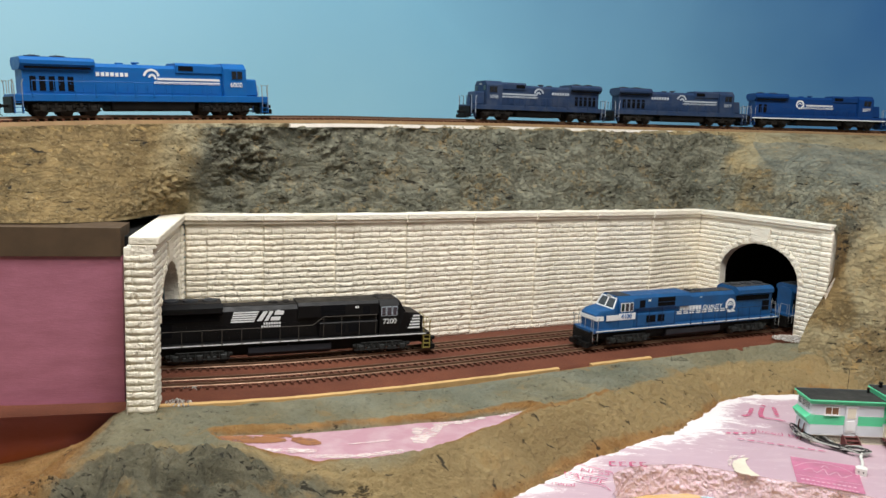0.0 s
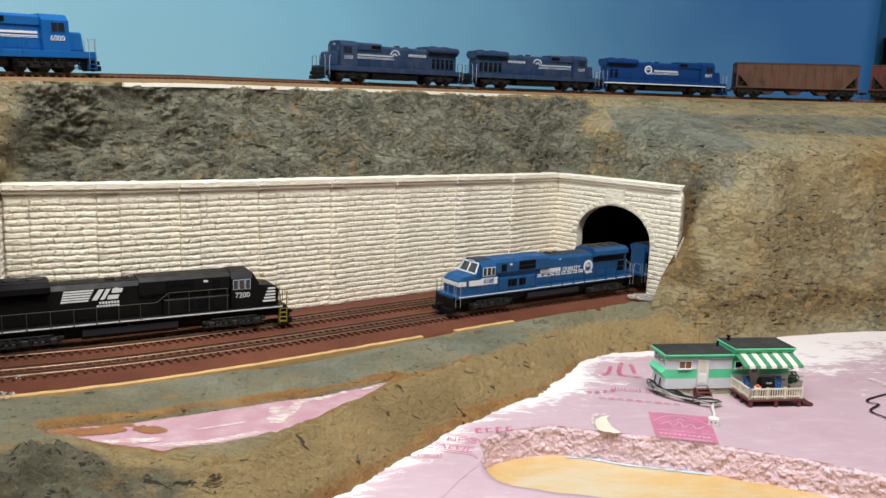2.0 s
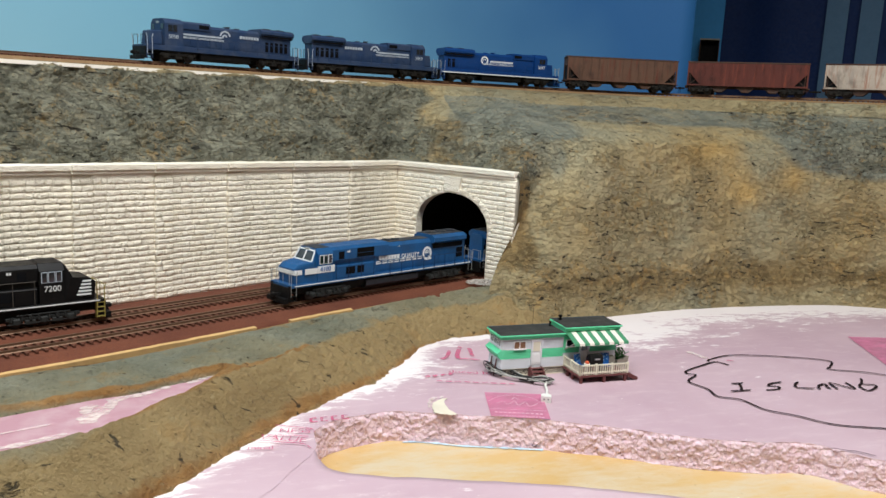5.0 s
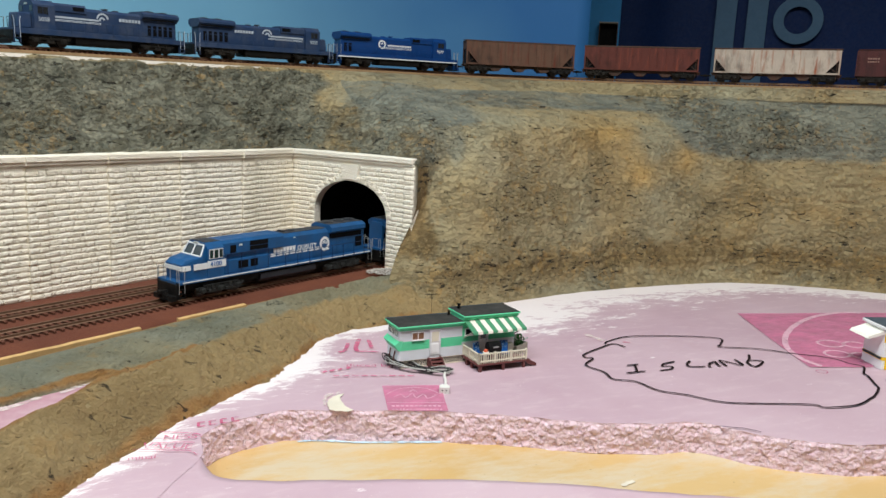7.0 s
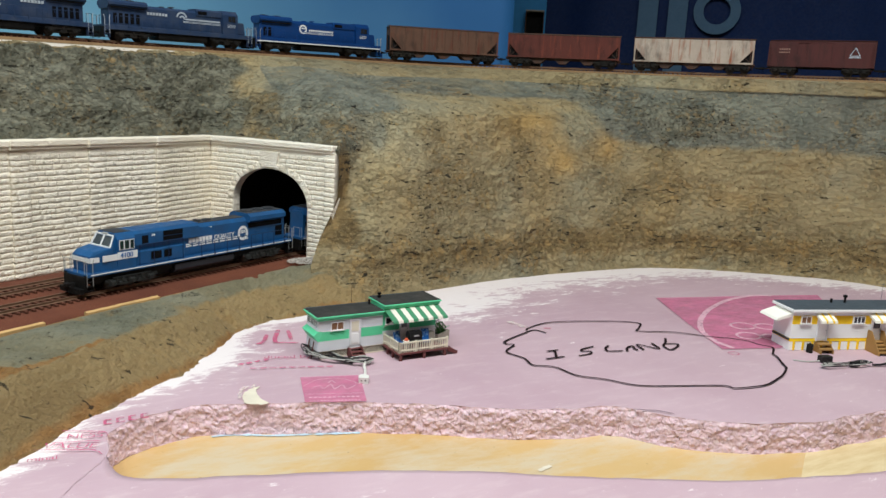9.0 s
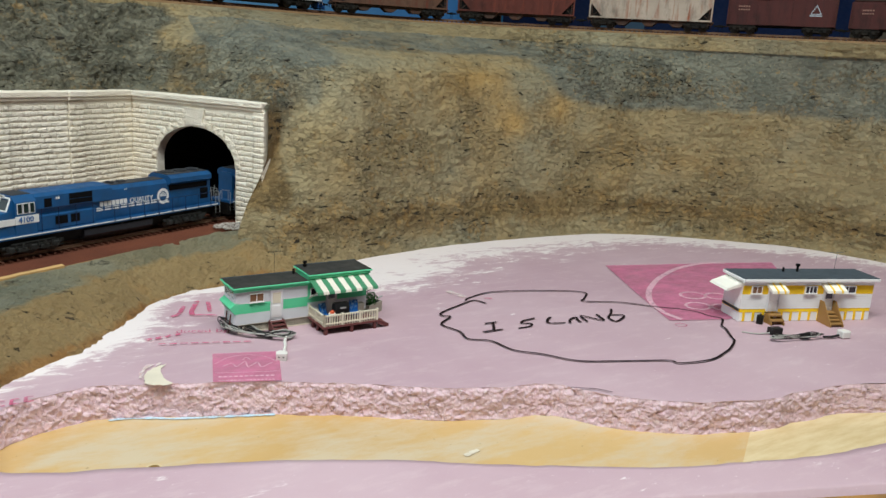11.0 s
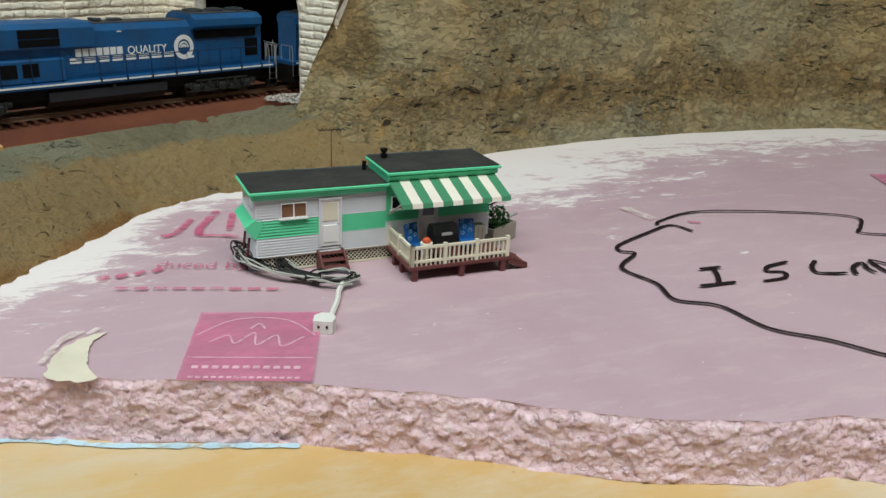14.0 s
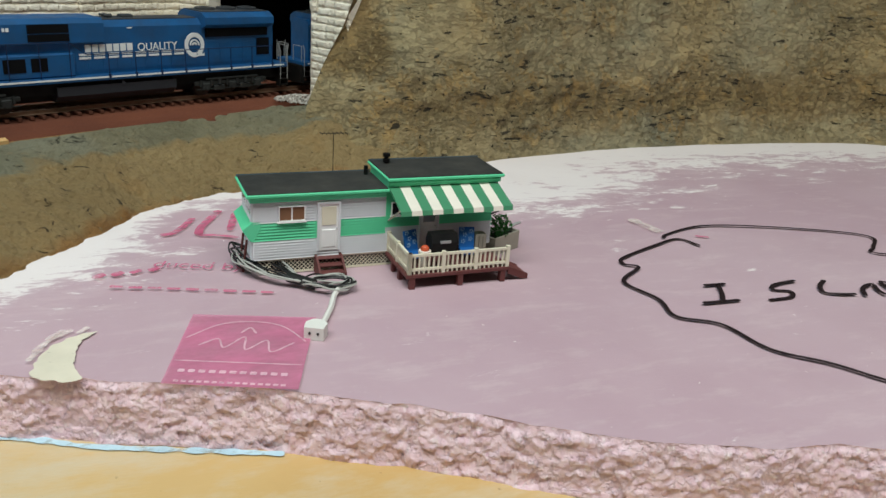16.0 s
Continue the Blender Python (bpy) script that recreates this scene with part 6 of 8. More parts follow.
e3 = dash_engine("bright blue four-axle model engine with white sill, ahead of the hoppers", DEEPBLUE, WHITE, "5077", "new", 0.222, 2, DEEPBLUE, WHITE)
set_on(e3, upper, s + 0.457, 0, upper_z, 0.222, True)
s += 0.692
for label, body in (("tan weathered covered hopper car with rust streaks", CAR_TAN), ("red-brown weathered covered hopper car", CAR_RED), ("pale grey covered hopper car streaked with rust", CAR_WHITE)):
    hopper = set_on(hopper_car(label, body, RUST), upper, s, 0, upper_z, 0.194, True)
    hopper.scale = (1.045, 1.045, 1.045)
    s += 0.2075
boxcar = set_on(box_car("dark red-brown box car with pale triangle emblem", CAR_BOX), upper, s, 0, upper_z, 0.155, True)
boxcar.scale = (1.045, 1.045, 1.045)
s += 0.166
set_on(box_car("dark red-brown box car at the end of the upper train", CAR_BOX), upper, s, 0, upper_z, 0.148, True)

ns = wide_cab_engine("black wide-cab model engine leaving the stone portal", GLOSSBLACK, WHITE, "7200", "black", BLACKROOF)
S_NS = near_rail.find(0.030, 0.785)
set_on(ns, near_rail, S_NS - 0.284, FAR_C, Z_RAIL, 0.284, True)
ns.scale = (1.055, 1.055, 1.055)
S_CR = near_rail.find(0.170, 0.863) + 0.010
cr = wide_cab_engine("blue wide-cab model engine with white nose band beside the wall", MIDBLUE, WHITE, "4100", "blue", GREYROOF)
set_on(cr, near_rail, S_CR, NEAR_C, Z_RAIL, 0.2825, False)
cr.scale = (1.05, 1.05, 1.05)
cr2 = wide_cab_engine("second blue model engine half inside the dark tunnel", MIDBLUE, WHITE, "4100", "blue", GREYROOF)
set_on(cr2, near_rail, S_CR + 0.290, NEAR_C, Z_RAIL, 0.269, True)

# ---- mobile homes on the foam ----
MINT = painted("mint_green_paint", lin(100, 214, 162), 0.5, dirt=0.15)
DEEPGREEN = painted("deep_green_stripe", lin(72, 138, 102), 0.55, dirt=0.2)
SIDING = painted("pale_grey_white_siding", lin(222, 224, 228), 0.5, dirt=0.15)
TARROOF = painted("black_tar_roof", lin(44, 44, 42), 0.8, dirt=0.5, dirt_colour=lin(70, 68, 62))
SLATE = painted("slate_blue_roof", lin(70, 80, 88), 0.8, dirt=0.4)
CREAM = painted("cream_lattice", lin(226, 220, 198), 0.6, dirt=0.2)
OXBLOOD = painted("red_brown_decking", lin(104, 58, 56), 0.65, dirt=0.3)
BLIND = painted("tan_window_blind", lin(128, 92, 66), 0.7)
DOORWHITE = painted("white_door", lin(240, 241, 240), 0.4, dirt=0.1)
CLOTHBLUE = painted("blue_patterned_cloth", lin(20, 92, 160), 0.7, dirt=0.25)
STARPALE = painted("pale_star_print", lin(176, 208, 226), 0.7)
LEAF = painted("model_bush_green", lin(44, 92, 40), 0.9, dirt=0.6, dirt_colour=lin(24, 50, 24))
GREYWOOD = painted("grey_planter_wood", lin(168, 162, 148), 0.8, dirt=0.35)
YELLOW = painted("bright_yellow_trim", lin(250, 208, 40), 0.45, dirt=0.1)
PALEAWNING = painted("pale_cream_awning", lin(248, 246, 234), 0.55, dirt=0.12)
PINEWOOD = painted("pine_steps", lin(160, 122, 70), 0.7, dirt=0.35)
CABLEBLACK = painted("black_wire", lin(24, 24, 24), 0.45)
CABLEWHITE = painted("white_wire", lin(176, 176, 170), 0.5)
PLUGWHITE = painted("white_plastic_plug", lin(226, 224, 218), 0.45, dirt=0.15)


def siding(bm, x0, x1, z0, z1, y, pitch=0.00140, deep=0.0011):
    """Clapboards: a saw-tooth sheet facing -y."""
    n = max(1, round((z1 - z0) / pitch))
    h = (z1 - z0) / n
    for k in range(n):
        a, b = z0 + k * h, z0 + (k + 1) * h
        q = [(y - deep, a), (y - deep * 0.2, b), (y + 0.0006, b), (y + 0.0006, a)]
        lo, hi = [bm.verts.new((x0, p, r)) for p, r in q], [bm.verts.new((x1, p, r)) for p, r in q]
        for i in range(4):
            bm.faces.new((lo[i], lo[(i + 1) % 4], hi[(i + 1) % 4], hi[i]))
        bm.faces.new(lo), bm.faces.new(list(reversed(hi)))
    bmesh.ops.recalc_face_normals(bm, faces=bm.faces)
    return bm


def pane_window(owner, x0, x1, z0, z1, y, split=1, blind=BLIND, trim=DOORWHITE):
    bm = bmesh.new()
    t = 0.0004
    for b in ((x0 - t, x1 + t, z1, z1 + t), (x0 - t, x1 + t, z0 - t, z0), (x0 - t, x0, z0, z1), (x1, x1 + t, z0, z1)):
        box(bm, b[0], b[1], y - 0.0020, y + 0.0002, b[2], b[3])
    for k in range(1, split + 1):
        xm = x0 + (x1 - x0) * k / (split + 1)
        box(bm, xm - 0.0003, xm + 0.0003, y - 0.0017, y, z0, z1)
    w = part("window", boxed(x0, x1, y - 0.0013, y - 0.0002, z0, z1), blind, owner)
    part("window_frame", bm, trim, w)
    part("sill", boxed(x0 - 0.0010, x1 + 0.0010, y - 0.0023, y, z0 - 0.0011, z0 - 0.0005), trim, w)
    return w


def plain_door(owner, x0, x1, z0, z1, y, glass):
    d = part("door", boxed(x0, x1, y - 0.0014, y, z0, z1, 0.0002), DOORWHITE, owner)
    bm = bmesh.new()
    t = 0.0009
    for b in ((x0 - t, x0, z0, z1 + t), (x1, x1 + t, z0, z1 + t), (x0, x1, z1, z1 + t)):
        box(bm, b[0], b[1], y - 0.0021, y, b[2], b[3])
    part("door_frame", bm, SIDING, d)
    part("door_glass", boxed(x0 + 0.0012, x1 - 0.0012, y - 0.0017, y - 0.0008, z0 + (z1 - z0) * 0.55, z1 - 0.0016), glass, d)
    part("lower_panel", boxed(x0 + 0.0012, x1 - 0.0012, y - 0.0017, y - 0.0008, z0 + 0.0018, z0 + (z1 - z0) * 0.45, 0.0002), DOORWHITE, d)
    part("knob", tube(bmesh.new(), [(x1 - 0.0009, y - 0.0010, z0 + (z1 - z0) * 0.47), (x1 - 0.0009, y - 0.0019, z0 + (z1 - z0) * 0.47)], 0.00035, 6), SILVER, d)
    return d


def lattice(bm, x0, x1, z0, z1, y):
    """Crossed laths."""
    h = z1 - z0
    x = x0
    while x < x1 - h:
        for a, b in (((x, z0), (x + h, z1)), ((x + h, z0), (x, z1))):
            tube(bm, [(a[0], y, a[1]), (b[0], y, b[1])], 0.00022, 4)
        x += h / 3.2
    for z in (z0, z1):
        box(bm, x0, x1, y - 0.0004, y + 0.0004, z - 0.0004, z + 0.0004)
    return bm


HOME = pose(0.3672, 0.7352, 0.0, 0, 0, 1.5) @ Matrix.Scale(1.015, 4)


def green_home():
    g = thing("mobile_home", "mint green and white model mobile home with awning on foam", "mobile home", HOME)
    L, D = 0.1215, 0.0262
    mid = 0.0640
    f2 = -0.0058
    part("skirting", boxed(0.002, L - 0.001, 0.0006, D, 0.0, 0.0078), BLACK, g)
    part("lattice", lattice(bmesh.new(), 0.002, mid + 0.008, 0.0006, 0.0072, 0.0002), CREAM, g)
    part("left_body", boxed(0.0, mid, 0.0004, D, 0.0078, 0.0400), SIDING, g)
    part("right_body", boxed(mid, L, 0.0004, D, 0.0078, 0.0448), MINT, g)
    part("right_fascia", prism(bmesh.new(), [(0.0004, 0.0385), (0.0004, 0.0448), (-0.0040, 0.0448), (-0.0036, 0.0436)], "x", mid, L), MINT, g)
    for k in range(4):
        y = -0.0012 - 0.0028 * k / 3
        part("fascia_board", box(bmesh.new(), mid, L + 0.0006 * k, y - 0.0004, 0.0004, 0.0390 + 0.0014 * k, 0.0401 + 0.0014 * k, 0.0002), MINT, g)
    for name, x0, x1, y, z0, z1, mat in (("lower_siding", 0.0, mid, 0.0, 0.0080, 0.0175, SIDING), ("green_siding", 0.0, mid, 0.0, 0.0175, 0.0262, MINT), ("upper_siding", 0.0, mid, 0.0, 0.0262, 0.0385, SIDING),
                                        ("lower_siding", mid, L, 0.0, 0.0080, 0.0205, SIDING), ("green_siding", mid, L, 0.0, 0.0205, 0.0300, MINT), ("upper_siding", mid, L, 0.0, 0.0300, 0.0386, MINT)):
        part(name, siding(bmesh.new(), x0, x1, z0, z1, y), mat, g)
    # ends
    for x, face in ((0.0, -1), (L, 1)):
        for z0, z1, mat in ((0.0080, 0.0175, SIDING), (0.0175, 0.0262, MINT), (0.0262, 0.0385 if face < 0 else 0.0425, SIDING if face < 0 else MINT)):
            ob = part("end_siding", siding(bmesh.new(), -D if face < 0 else 0.0, -0.0002 if face < 0 else D, z0, z1, 0.0), mat, g)
            ob.matrix_basis = pose(x, 0, 0, 0, 0, -90 if face < 0 else 90)
    # the flared ledge of the front end
    bm = bmesh.new()
    prism(bm, [(-0.0050, 0.0232), (-0.0006, 0.0268), (0.0030, 0.0268), (0.0030, 0.0232), (0.0, 0.0175), (-0.0012, 0.0175)], "y", -0.0010, D + 0.001)
    part("bay_ledge", bm, MINT, g)
    for k in range(3):
        y0 = 0.0020 + 0.0080 * k
        part("bay_window", boxed(-0.0010, 0.0002, y0, y0 + 0.0066, 0.0298, 0.0372), PALEPANE, g)
    for x0, x1, y0, z in ((-0.0035, mid + 0.0008, -0.0040, 0.0395), (mid - 0.0010, L + 0.0035, -0.0052, 0.0450)):
        rim = part("roof_trim", box(bmesh.new(), x0, x1, y0, D + 0.003, z - 0.0002, z + 0.0012, 0.0003), MINT, g)
        part("roof_trim_step", box(bmesh.new(), x0 + 0.0018, x1 - 0.0012, y0 + 0.0016, D + 0.002, z - 0.0030, z - 0.0006, 0.0003), MINT, g)
        part("roof", box(bmesh.new(), x0 + 0.0008, x1 - 0.0008, y0 + 0.0008, D + 0.0022, z + 0.0010, z + 0.0018, 0.0002), TARROOF, g, "black flat roof")
        bm = bmesh.new()
        box(bm, x0 + 0.0004, x1 - 0.0004, D + 0.0018, D + 0.0024, z + 0.0012, z + 0.0023)
        part("roof_edge", bm, PALEPANE, g)
    pane_window(g, 0.0120, 0.0236, 0.0272, 0.0338, 0.0, 1)
    plain_door(g, 0.0308, 0.0402, 0.0108, 0.0345, 0.0, CREAM)
    bm = bmesh.new()
    for k in range(3):
        box(bm, 0.0296, 0.0416, -0.0045 - 0.0036 * k, -0.0004 - 0.0036 * k, 0.0072 - 0.0024 * k, 0.0080 - 0.0024 * k, 0.0002)
    for x in (0.0292, 0.0414):
        prism(bm, [(-0.0002, 0.0), (-0.0002, 0.0088), (-0.0045, 0.0088), (-0.0125, 0.0030), (-0.0125, 0.0)], "x", x - 0.0005, x + 0.0005)
    part("door_steps", bm, OXBLOOD, g, "red-brown wooden steps")
    # porch
    p0, p1, pf = 0.0655, 0.1165, -0.0330
    part("porch_deck", boxed(p0 - 0.001, p1 + 0.001, pf, -0.0010, 0.0058, 0.0078, 0.0003), OXBLOOD, g)
    for x in (p0 + 0.001, (p0 + p1) / 2, p1 - 0.003):
        part("porch_post", boxed(x, x + 0.0026, pf + 0.0004, pf + 0.0030, 0.0, 0.0060), OXBLOOD, g)
    for y in (f2 - 0.004, f2 - 0.014):
        part("porch_post", boxed(p0, p0 + 0.0022, y, y + 0.0024, 0.0, 0.0060), OXBLOOD, g)
    ramp = prism(bmesh.new(), [(p1 + 0.001, 0.0040), (p1 + 0.001, 0.0076), (p1 + 0.0120, 0.0030), (p1 + 0.0120, 0.0006), (p1 + 0.0090, 0.0006)], "y", pf + 0.0002, pf + 0.0014)
    prism(ramp, [(p1 + 0.001, 0.0040), (p1 + 0.001, 0.0076), (p1 + 0.0120, 0.0030), (p1 + 0.0120, 0.0006), (p1 + 0.0090, 0.0006)], "y", pf + 0.0120, pf + 0.0132)
    for k in range(3):
        box(ramp, p1 + 0.0020 + 0.0032 * k, p1 + 0.0048 + 0.0032 * k, pf + 0.0002, pf + 0.0130, 0.0056 - 0.0016 * k, 0.0063 - 0.0016 * k)
    part("porch_steps", ramp, OXBLOOD, g)
    for x0, y0, x1, y1 in ((p0 + 0.0006, pf + 0.0010, p1, pf + 0.0010), (p0 + 0.0006, pf + 0.0010, p0 + 0.0006, -0.0012)):
        n = round(math.hypot(x1 - x0, y1 - y0) / 0.0024)
        for k in range(n + 1):
            x, y = x0 + (x1 - x0) * k / n, y0 + (y1 - y0) * k / n
            post = k % 7 == 0 or k == n
            w = 0.0009 if post else 0.0004
            part("newel_post" if post else "baluster", boxed(x - w, x + w, y - w, y + w, 0.0078, 0.0168 if not post else 0.0184), CREAM, g)
        for z in (0.0094, 0.0164):
            part("hand_rail", boxed(min(x0, x1) - 0.0006, max(x0, x1) + 0.0006, min(y0, y1) - 0.0006, max(y0, y1) + 0.0006, z, z + 0.0012), CREAM, g)
    # awning
    a0, a1, stripes = mid + 0.0005, L + 0.0010, 11
    y_in, y_out, z_in, z_out = -0.0012, f2 - 0.0155, 0.0420, 0.0350
    for x, dx in ((a0, 0.001), (a1, -0.001)):
        part("awning_strut", tube(bmesh.new(), [(x, y_out + 0.001, z_out), (x + dx, -0.001, 0.0240)], 0.00045, 6), BLACK if dx < 0 else GREYWOOD, g)
    awn = part("awning_bar", tube(bmesh.new(), [(a0, y_out + 0.0012, z_out - 0.0012), (a1, y_out + 0.0012, z_out - 0.0012)], 0.00035, 6), BLACK, g)
    for k in range(stripes):
        x0, x1 = a0 + (a1 - a0) * k / stripes, a0 + (a1 - a0) * (k + 1) / stripes
        bm = prism(bmesh.new(), [(y_in, z_in), (y_out, z_out), (y_out - 0.0006, z_out - 0.0022), (y_out + 0.0004, z_out - 0.0022), (y_out + 0.0010, z_out - 0.0010), (y_in, z_in - 0.0010)], "x", x0, x1)
        part("awning_stripe", bm, DEEPGREEN if k % 2 == 0 else PLASTER, awn)
    plain_door(g, mid + 0.0185, mid + 0.0270, 0.0085, 0.0330, 0.0, PALEPANE)
    pane_window(g, mid + 0.0320, mid + 0.0500, 0.0270, 0.0320, 0.0, 1, PANE)
    pane_window(g, mid + 0.0030, mid + 0.0120, 0.0270, 0.0330, 0.0, 0, PANE)
    # roof pipes and aerial
    bm = tube(bmesh.new(), [(0.0600, 0.0215, 0.041), (0.0600, 0.0215, 0.0458)], 0.0011, 10)
    part("vent_pipe", bm, BLACK, g)
    bm = tube(bmesh.new(), [(mid + 0.0066, 0.0215, 0.0440), (mid + 0.0066, 0.0215, 0.0485)], 0.0010, 10)
    tube(bm, [(mid + 0.0066, 0.0215, 0.0475), (mid + 0.0066, 0.0215, 0.0490)], 0.0018, 10)
    tube(bm, [(mid + 0.0066, 0.0215, 0.0503), (mid + 0.0066, 0.0215, 0.0518)], 0.0019, 10)
    tube(bm, [(mid + 0.0066, 0.0215, 0.0490), (mid + 0.0066, 0.0215, 0.0504)], 0.0011, 10)
    part("chimney", bm, BLACK, g)
    bm = tube(bmesh.new(), [(0.0450, D + 0.003, 0.0), (0.0450, D + 0.003, 0.0610)], 0.0002, 5)
    tube(bm, [(0.0385, D + 0.003, 0.0608), (0.0520, D + 0.003, 0.0608)], 0.0002, 5)
    for k in range(7):
        x = 0.0388 + 0.0021 * k
        tube(bm, [(x, D + 0.000, 0.0608), (x, D + 0.006, 0.0608)], 0.0002, 5)
    part("aerial", bm, TRUCKGREY, g)
    # the gap under the front end
    bm = tube(bmesh.new(), [(-0.004, 0.006, 0.0), (-0.002, 0.006, 0.016)], 0.0006, 6)
    tube(bm, [(-0.004, 0.016, 0.0), (-0.002, 0.016, 0.016)], 0.0006, 6)
    part("hitch", bm, OXBLOOD, g)
    return g


green_home()


def on_porch(name, label, category, x, y, z, turn=0.0):
    return thing(name, label, category, HOME @ pose(x, y, z, 0, 0, turn))


def porch_things():
    z = 0.0078
    b = on_porch("barbecue_grill", "small black model barbecue grill on the porch", "grill", 0.0835, -0.0270, z)
    bm = bmesh.new()
    prism(bm, [(-0.0032, 0.0060), (-0.0034, 0.0085), (-0.0020, 0.0108), (0.0020, 0.0108), (0.0034, 0.0085), (0.0032, 0.0060), (0.0022, 0.0045), (-0.0022, 0.0045)], "x", -0.0062, 0.0062)
    part("lid", bm, BLACK, b)
    bm = bmesh.new()
    for x in (-0.005, 0.005):
        for y in (-0.002, 0.002):
            tube(bm, [(x, y, 0), (x * 0.9, y * 0.8, 0.005)], 0.0004, 5)
    part("stand", bm, BLACK, b)
    part("handle", boxed(-0.0025, 0.0025, -0.0040, -0.0034, 0.0085, 0.0092), SILVER, b)
    b.scale = (1.05, 1.35, 1.7)
    for x, y, t in ((0.0740, -0.0180, 20), (0.1010, -0.0190, -12)):
        c = on_porch("lounge_chair", "tiny blue patterned lounge chair on the porch", "chair", x, y, z, t)
        tagged(c, group="porch chairs")
        bm = prism(bmesh.new(), [(-0.0040, 0.0036), (0.0030, 0.0036), (0.0055, 0.0135), (0.0044, 0.0138), (0.0022, 0.0048), (-0.0040, 0.0048)], "x", -0.0038, 0.0038)
        part("cushion", bm, CLOTHBLUE, c, "blue cushion with pale stars")
        for sx, w in ((-0.0020, 0.30), (0.0018, 0.42), (-0.0010, 0.62), (0.0022, 0.80), (-0.0024, 0.90)):
            sy, sz = 0.0022 + 0.0022 * w, 0.0048 + 0.0090 * w
            bm = bmesh.new()
            for q in range(5):
                a = 2 * math.pi * q / 5
                px, pz = sx + 0.0008 * math.cos(a), sz + 0.0008 * math.sin(a)
                box(bm, px - 0.00022, px + 0.00022, sy - 0.00035, sy + 0.0001, pz - 0.00022, pz + 0.00022)
            part("star", bm, STARPALE, c, "pale printed star")
        bm = bmesh.new()
        for a in (-0.0036, 0.0036):
            for y2 in (-0.0034, 0.0028):
                tube(bm, [(a, y2, 0), (a, y2, 0.0040)], 0.0003, 5)
        part("legs", bm, BLACK, c)
        c.scale = (1.0, 1.1, 1.1)
    k = on_porch("side_cabinet", "small weathered grey wooden cabinet on the porch", "cabinet", 0.1095, -0.0130, z)
    part("body", boxed(-0.0030, 0.0030, -0.0025, 0.0025, 0, 0.0110, 0.0002), GREYWOOD, k)
    for q in range(3):
        part("slat", boxed(-0.0032 + 0.0022 * q, -0.0016 + 0.0022 * q, -0.0030, -0.0024, 0.0008, 0.0102), GREYWOOD, k)
    d = on_porch("bowl", "tiny white stand with red fruit on the porch", "bowl", 0.0742, -0.0295, z)
    part("dish", tube(tube(bmesh.new(), [(0, 0, 0), (0, 0, 0.0092)], 0.0014, 12), [(0, 0, 0.0092), (0, 0, 0.0106)], 0.0030, 12), PLASTER, d)
    bm = bmesh.new()
    bmesh.ops.create_icosphere(bm, subdivisions=2, radius=0.0021, matrix=Matrix.Translation((0, 0, 0.0112)))
    part("fruit", bm, painted("orange_red_fruit", lin(196, 84, 48), 0.5), d)


porch_things()


def planter():
    p = thing("planter_box", "grey wooden planter with a small green bush beside the home", "planter", HOME @ pose(0.1325, 0.0075, 0.0, 0, 0, 28))
    bm = bmesh.new()
    for b in ((-0.011, 0.011, -0.0045, -0.0037), (-0.011, 0.011, 0.0037, 0.0045), (-0.011, -0.0102, -0.0037, 0.0037), (0.0102, 0.011, -0.0037, 0.0037)):
        box(bm, b[0], b[1], b[2], b[3], 0.0, 0.0100)
    part("box_sides", bm, GREYWOOD, p)
    part("soil", boxed(-0.0102, 0.0102, -0.0037, 0.0037, 0.0, 0.0085), BLACK, p)
    rnd = random.Random(3)
    bm = bmesh.new()
    for _ in range(420):
        a, r, h = rnd.uniform(0, 6.28), 0.0062 * math.sqrt(rnd.random()), rnd.uniform(0.0088, 0.0200)
        r *= 1.15 - abs(h - 0.0140) / 0.012
        c = Vector((-0.002 + r * math.cos(a), r * math.sin(a), h))
        m = Matrix.Translation(c) @ Euler((rnd.uniform(0, 3), rnd.uniform(0, 3), rnd.uniform(0, 3))).to_matrix().to_4x4()
        s = rnd.uniform(0.0006, 0.0012)
        v = [bm.verts.new(m @ Vector(q)) for q in ((-s, 0, 0), (0, -s * 0.6, 0), (s, 0, 0), (0, s * 0.6, 0))]
        bm.faces.new(v)
    tagged(part("bush", bm, LEAF, p), kind="stuff")
    part("pipe", tube(bmesh.new(), [(0.004, 0.002, 0.0088), (0.0110, -0.001, 0.0125), (0.0145, -0.002, 0.0130)], 0.0008, 6), SILVER, p)


planter()


def loose_cord(name, label, strands, mat_pairs, tie, plug_at, plug_way, m=None, split=0.0):
    """A bundle of two-wire cord held by a twist tie, with a moulded plug."""
    c = thing(name, label, "cord")
    for pts, mat in zip(strands, mat_pairs):
        line = Line(pts, 10)
        part("wire", tube(bmesh.new(), [tuple(p) for p in line.p], 0.00044, 6), mat, c)
    for a, b in tie:
        bm = tube(bmesh.new(), [a, tuple((np.array(a) + np.array(b)) / 2), b], 0.0026, 8)
        part("tie_band", bm, CABLEBLACK, c)
    return c


def loops(cx, cy, rx, ry, turn, z, turns, phase, seed):
    """A flattened skein of wire in plan, slightly uneven."""
    rnd = random.Random(seed)
    out, ca, sa = [], math.cos(radians(turn)), math.sin(radians(turn))
    n = int(turns * 12)
    for k in range(n + 1):
        a = phase + 2 * math.pi * k / 12
        pinch = 0.30 + 0.70 * abs(math.cos(a)) ** 1.2
        x = rx * math.cos(a) * rnd.uniform(0.90, 1.04)
        y = ry * math.sin(a) * pinch * rnd.uniform(0.8, 1.1)
        out.append((cx + x * ca - y * sa, cy + x * sa + y * ca, z + 0.0008 + 0.0020 * rnd.random() + 0.0014 * abs(math.cos(a))))
    return out


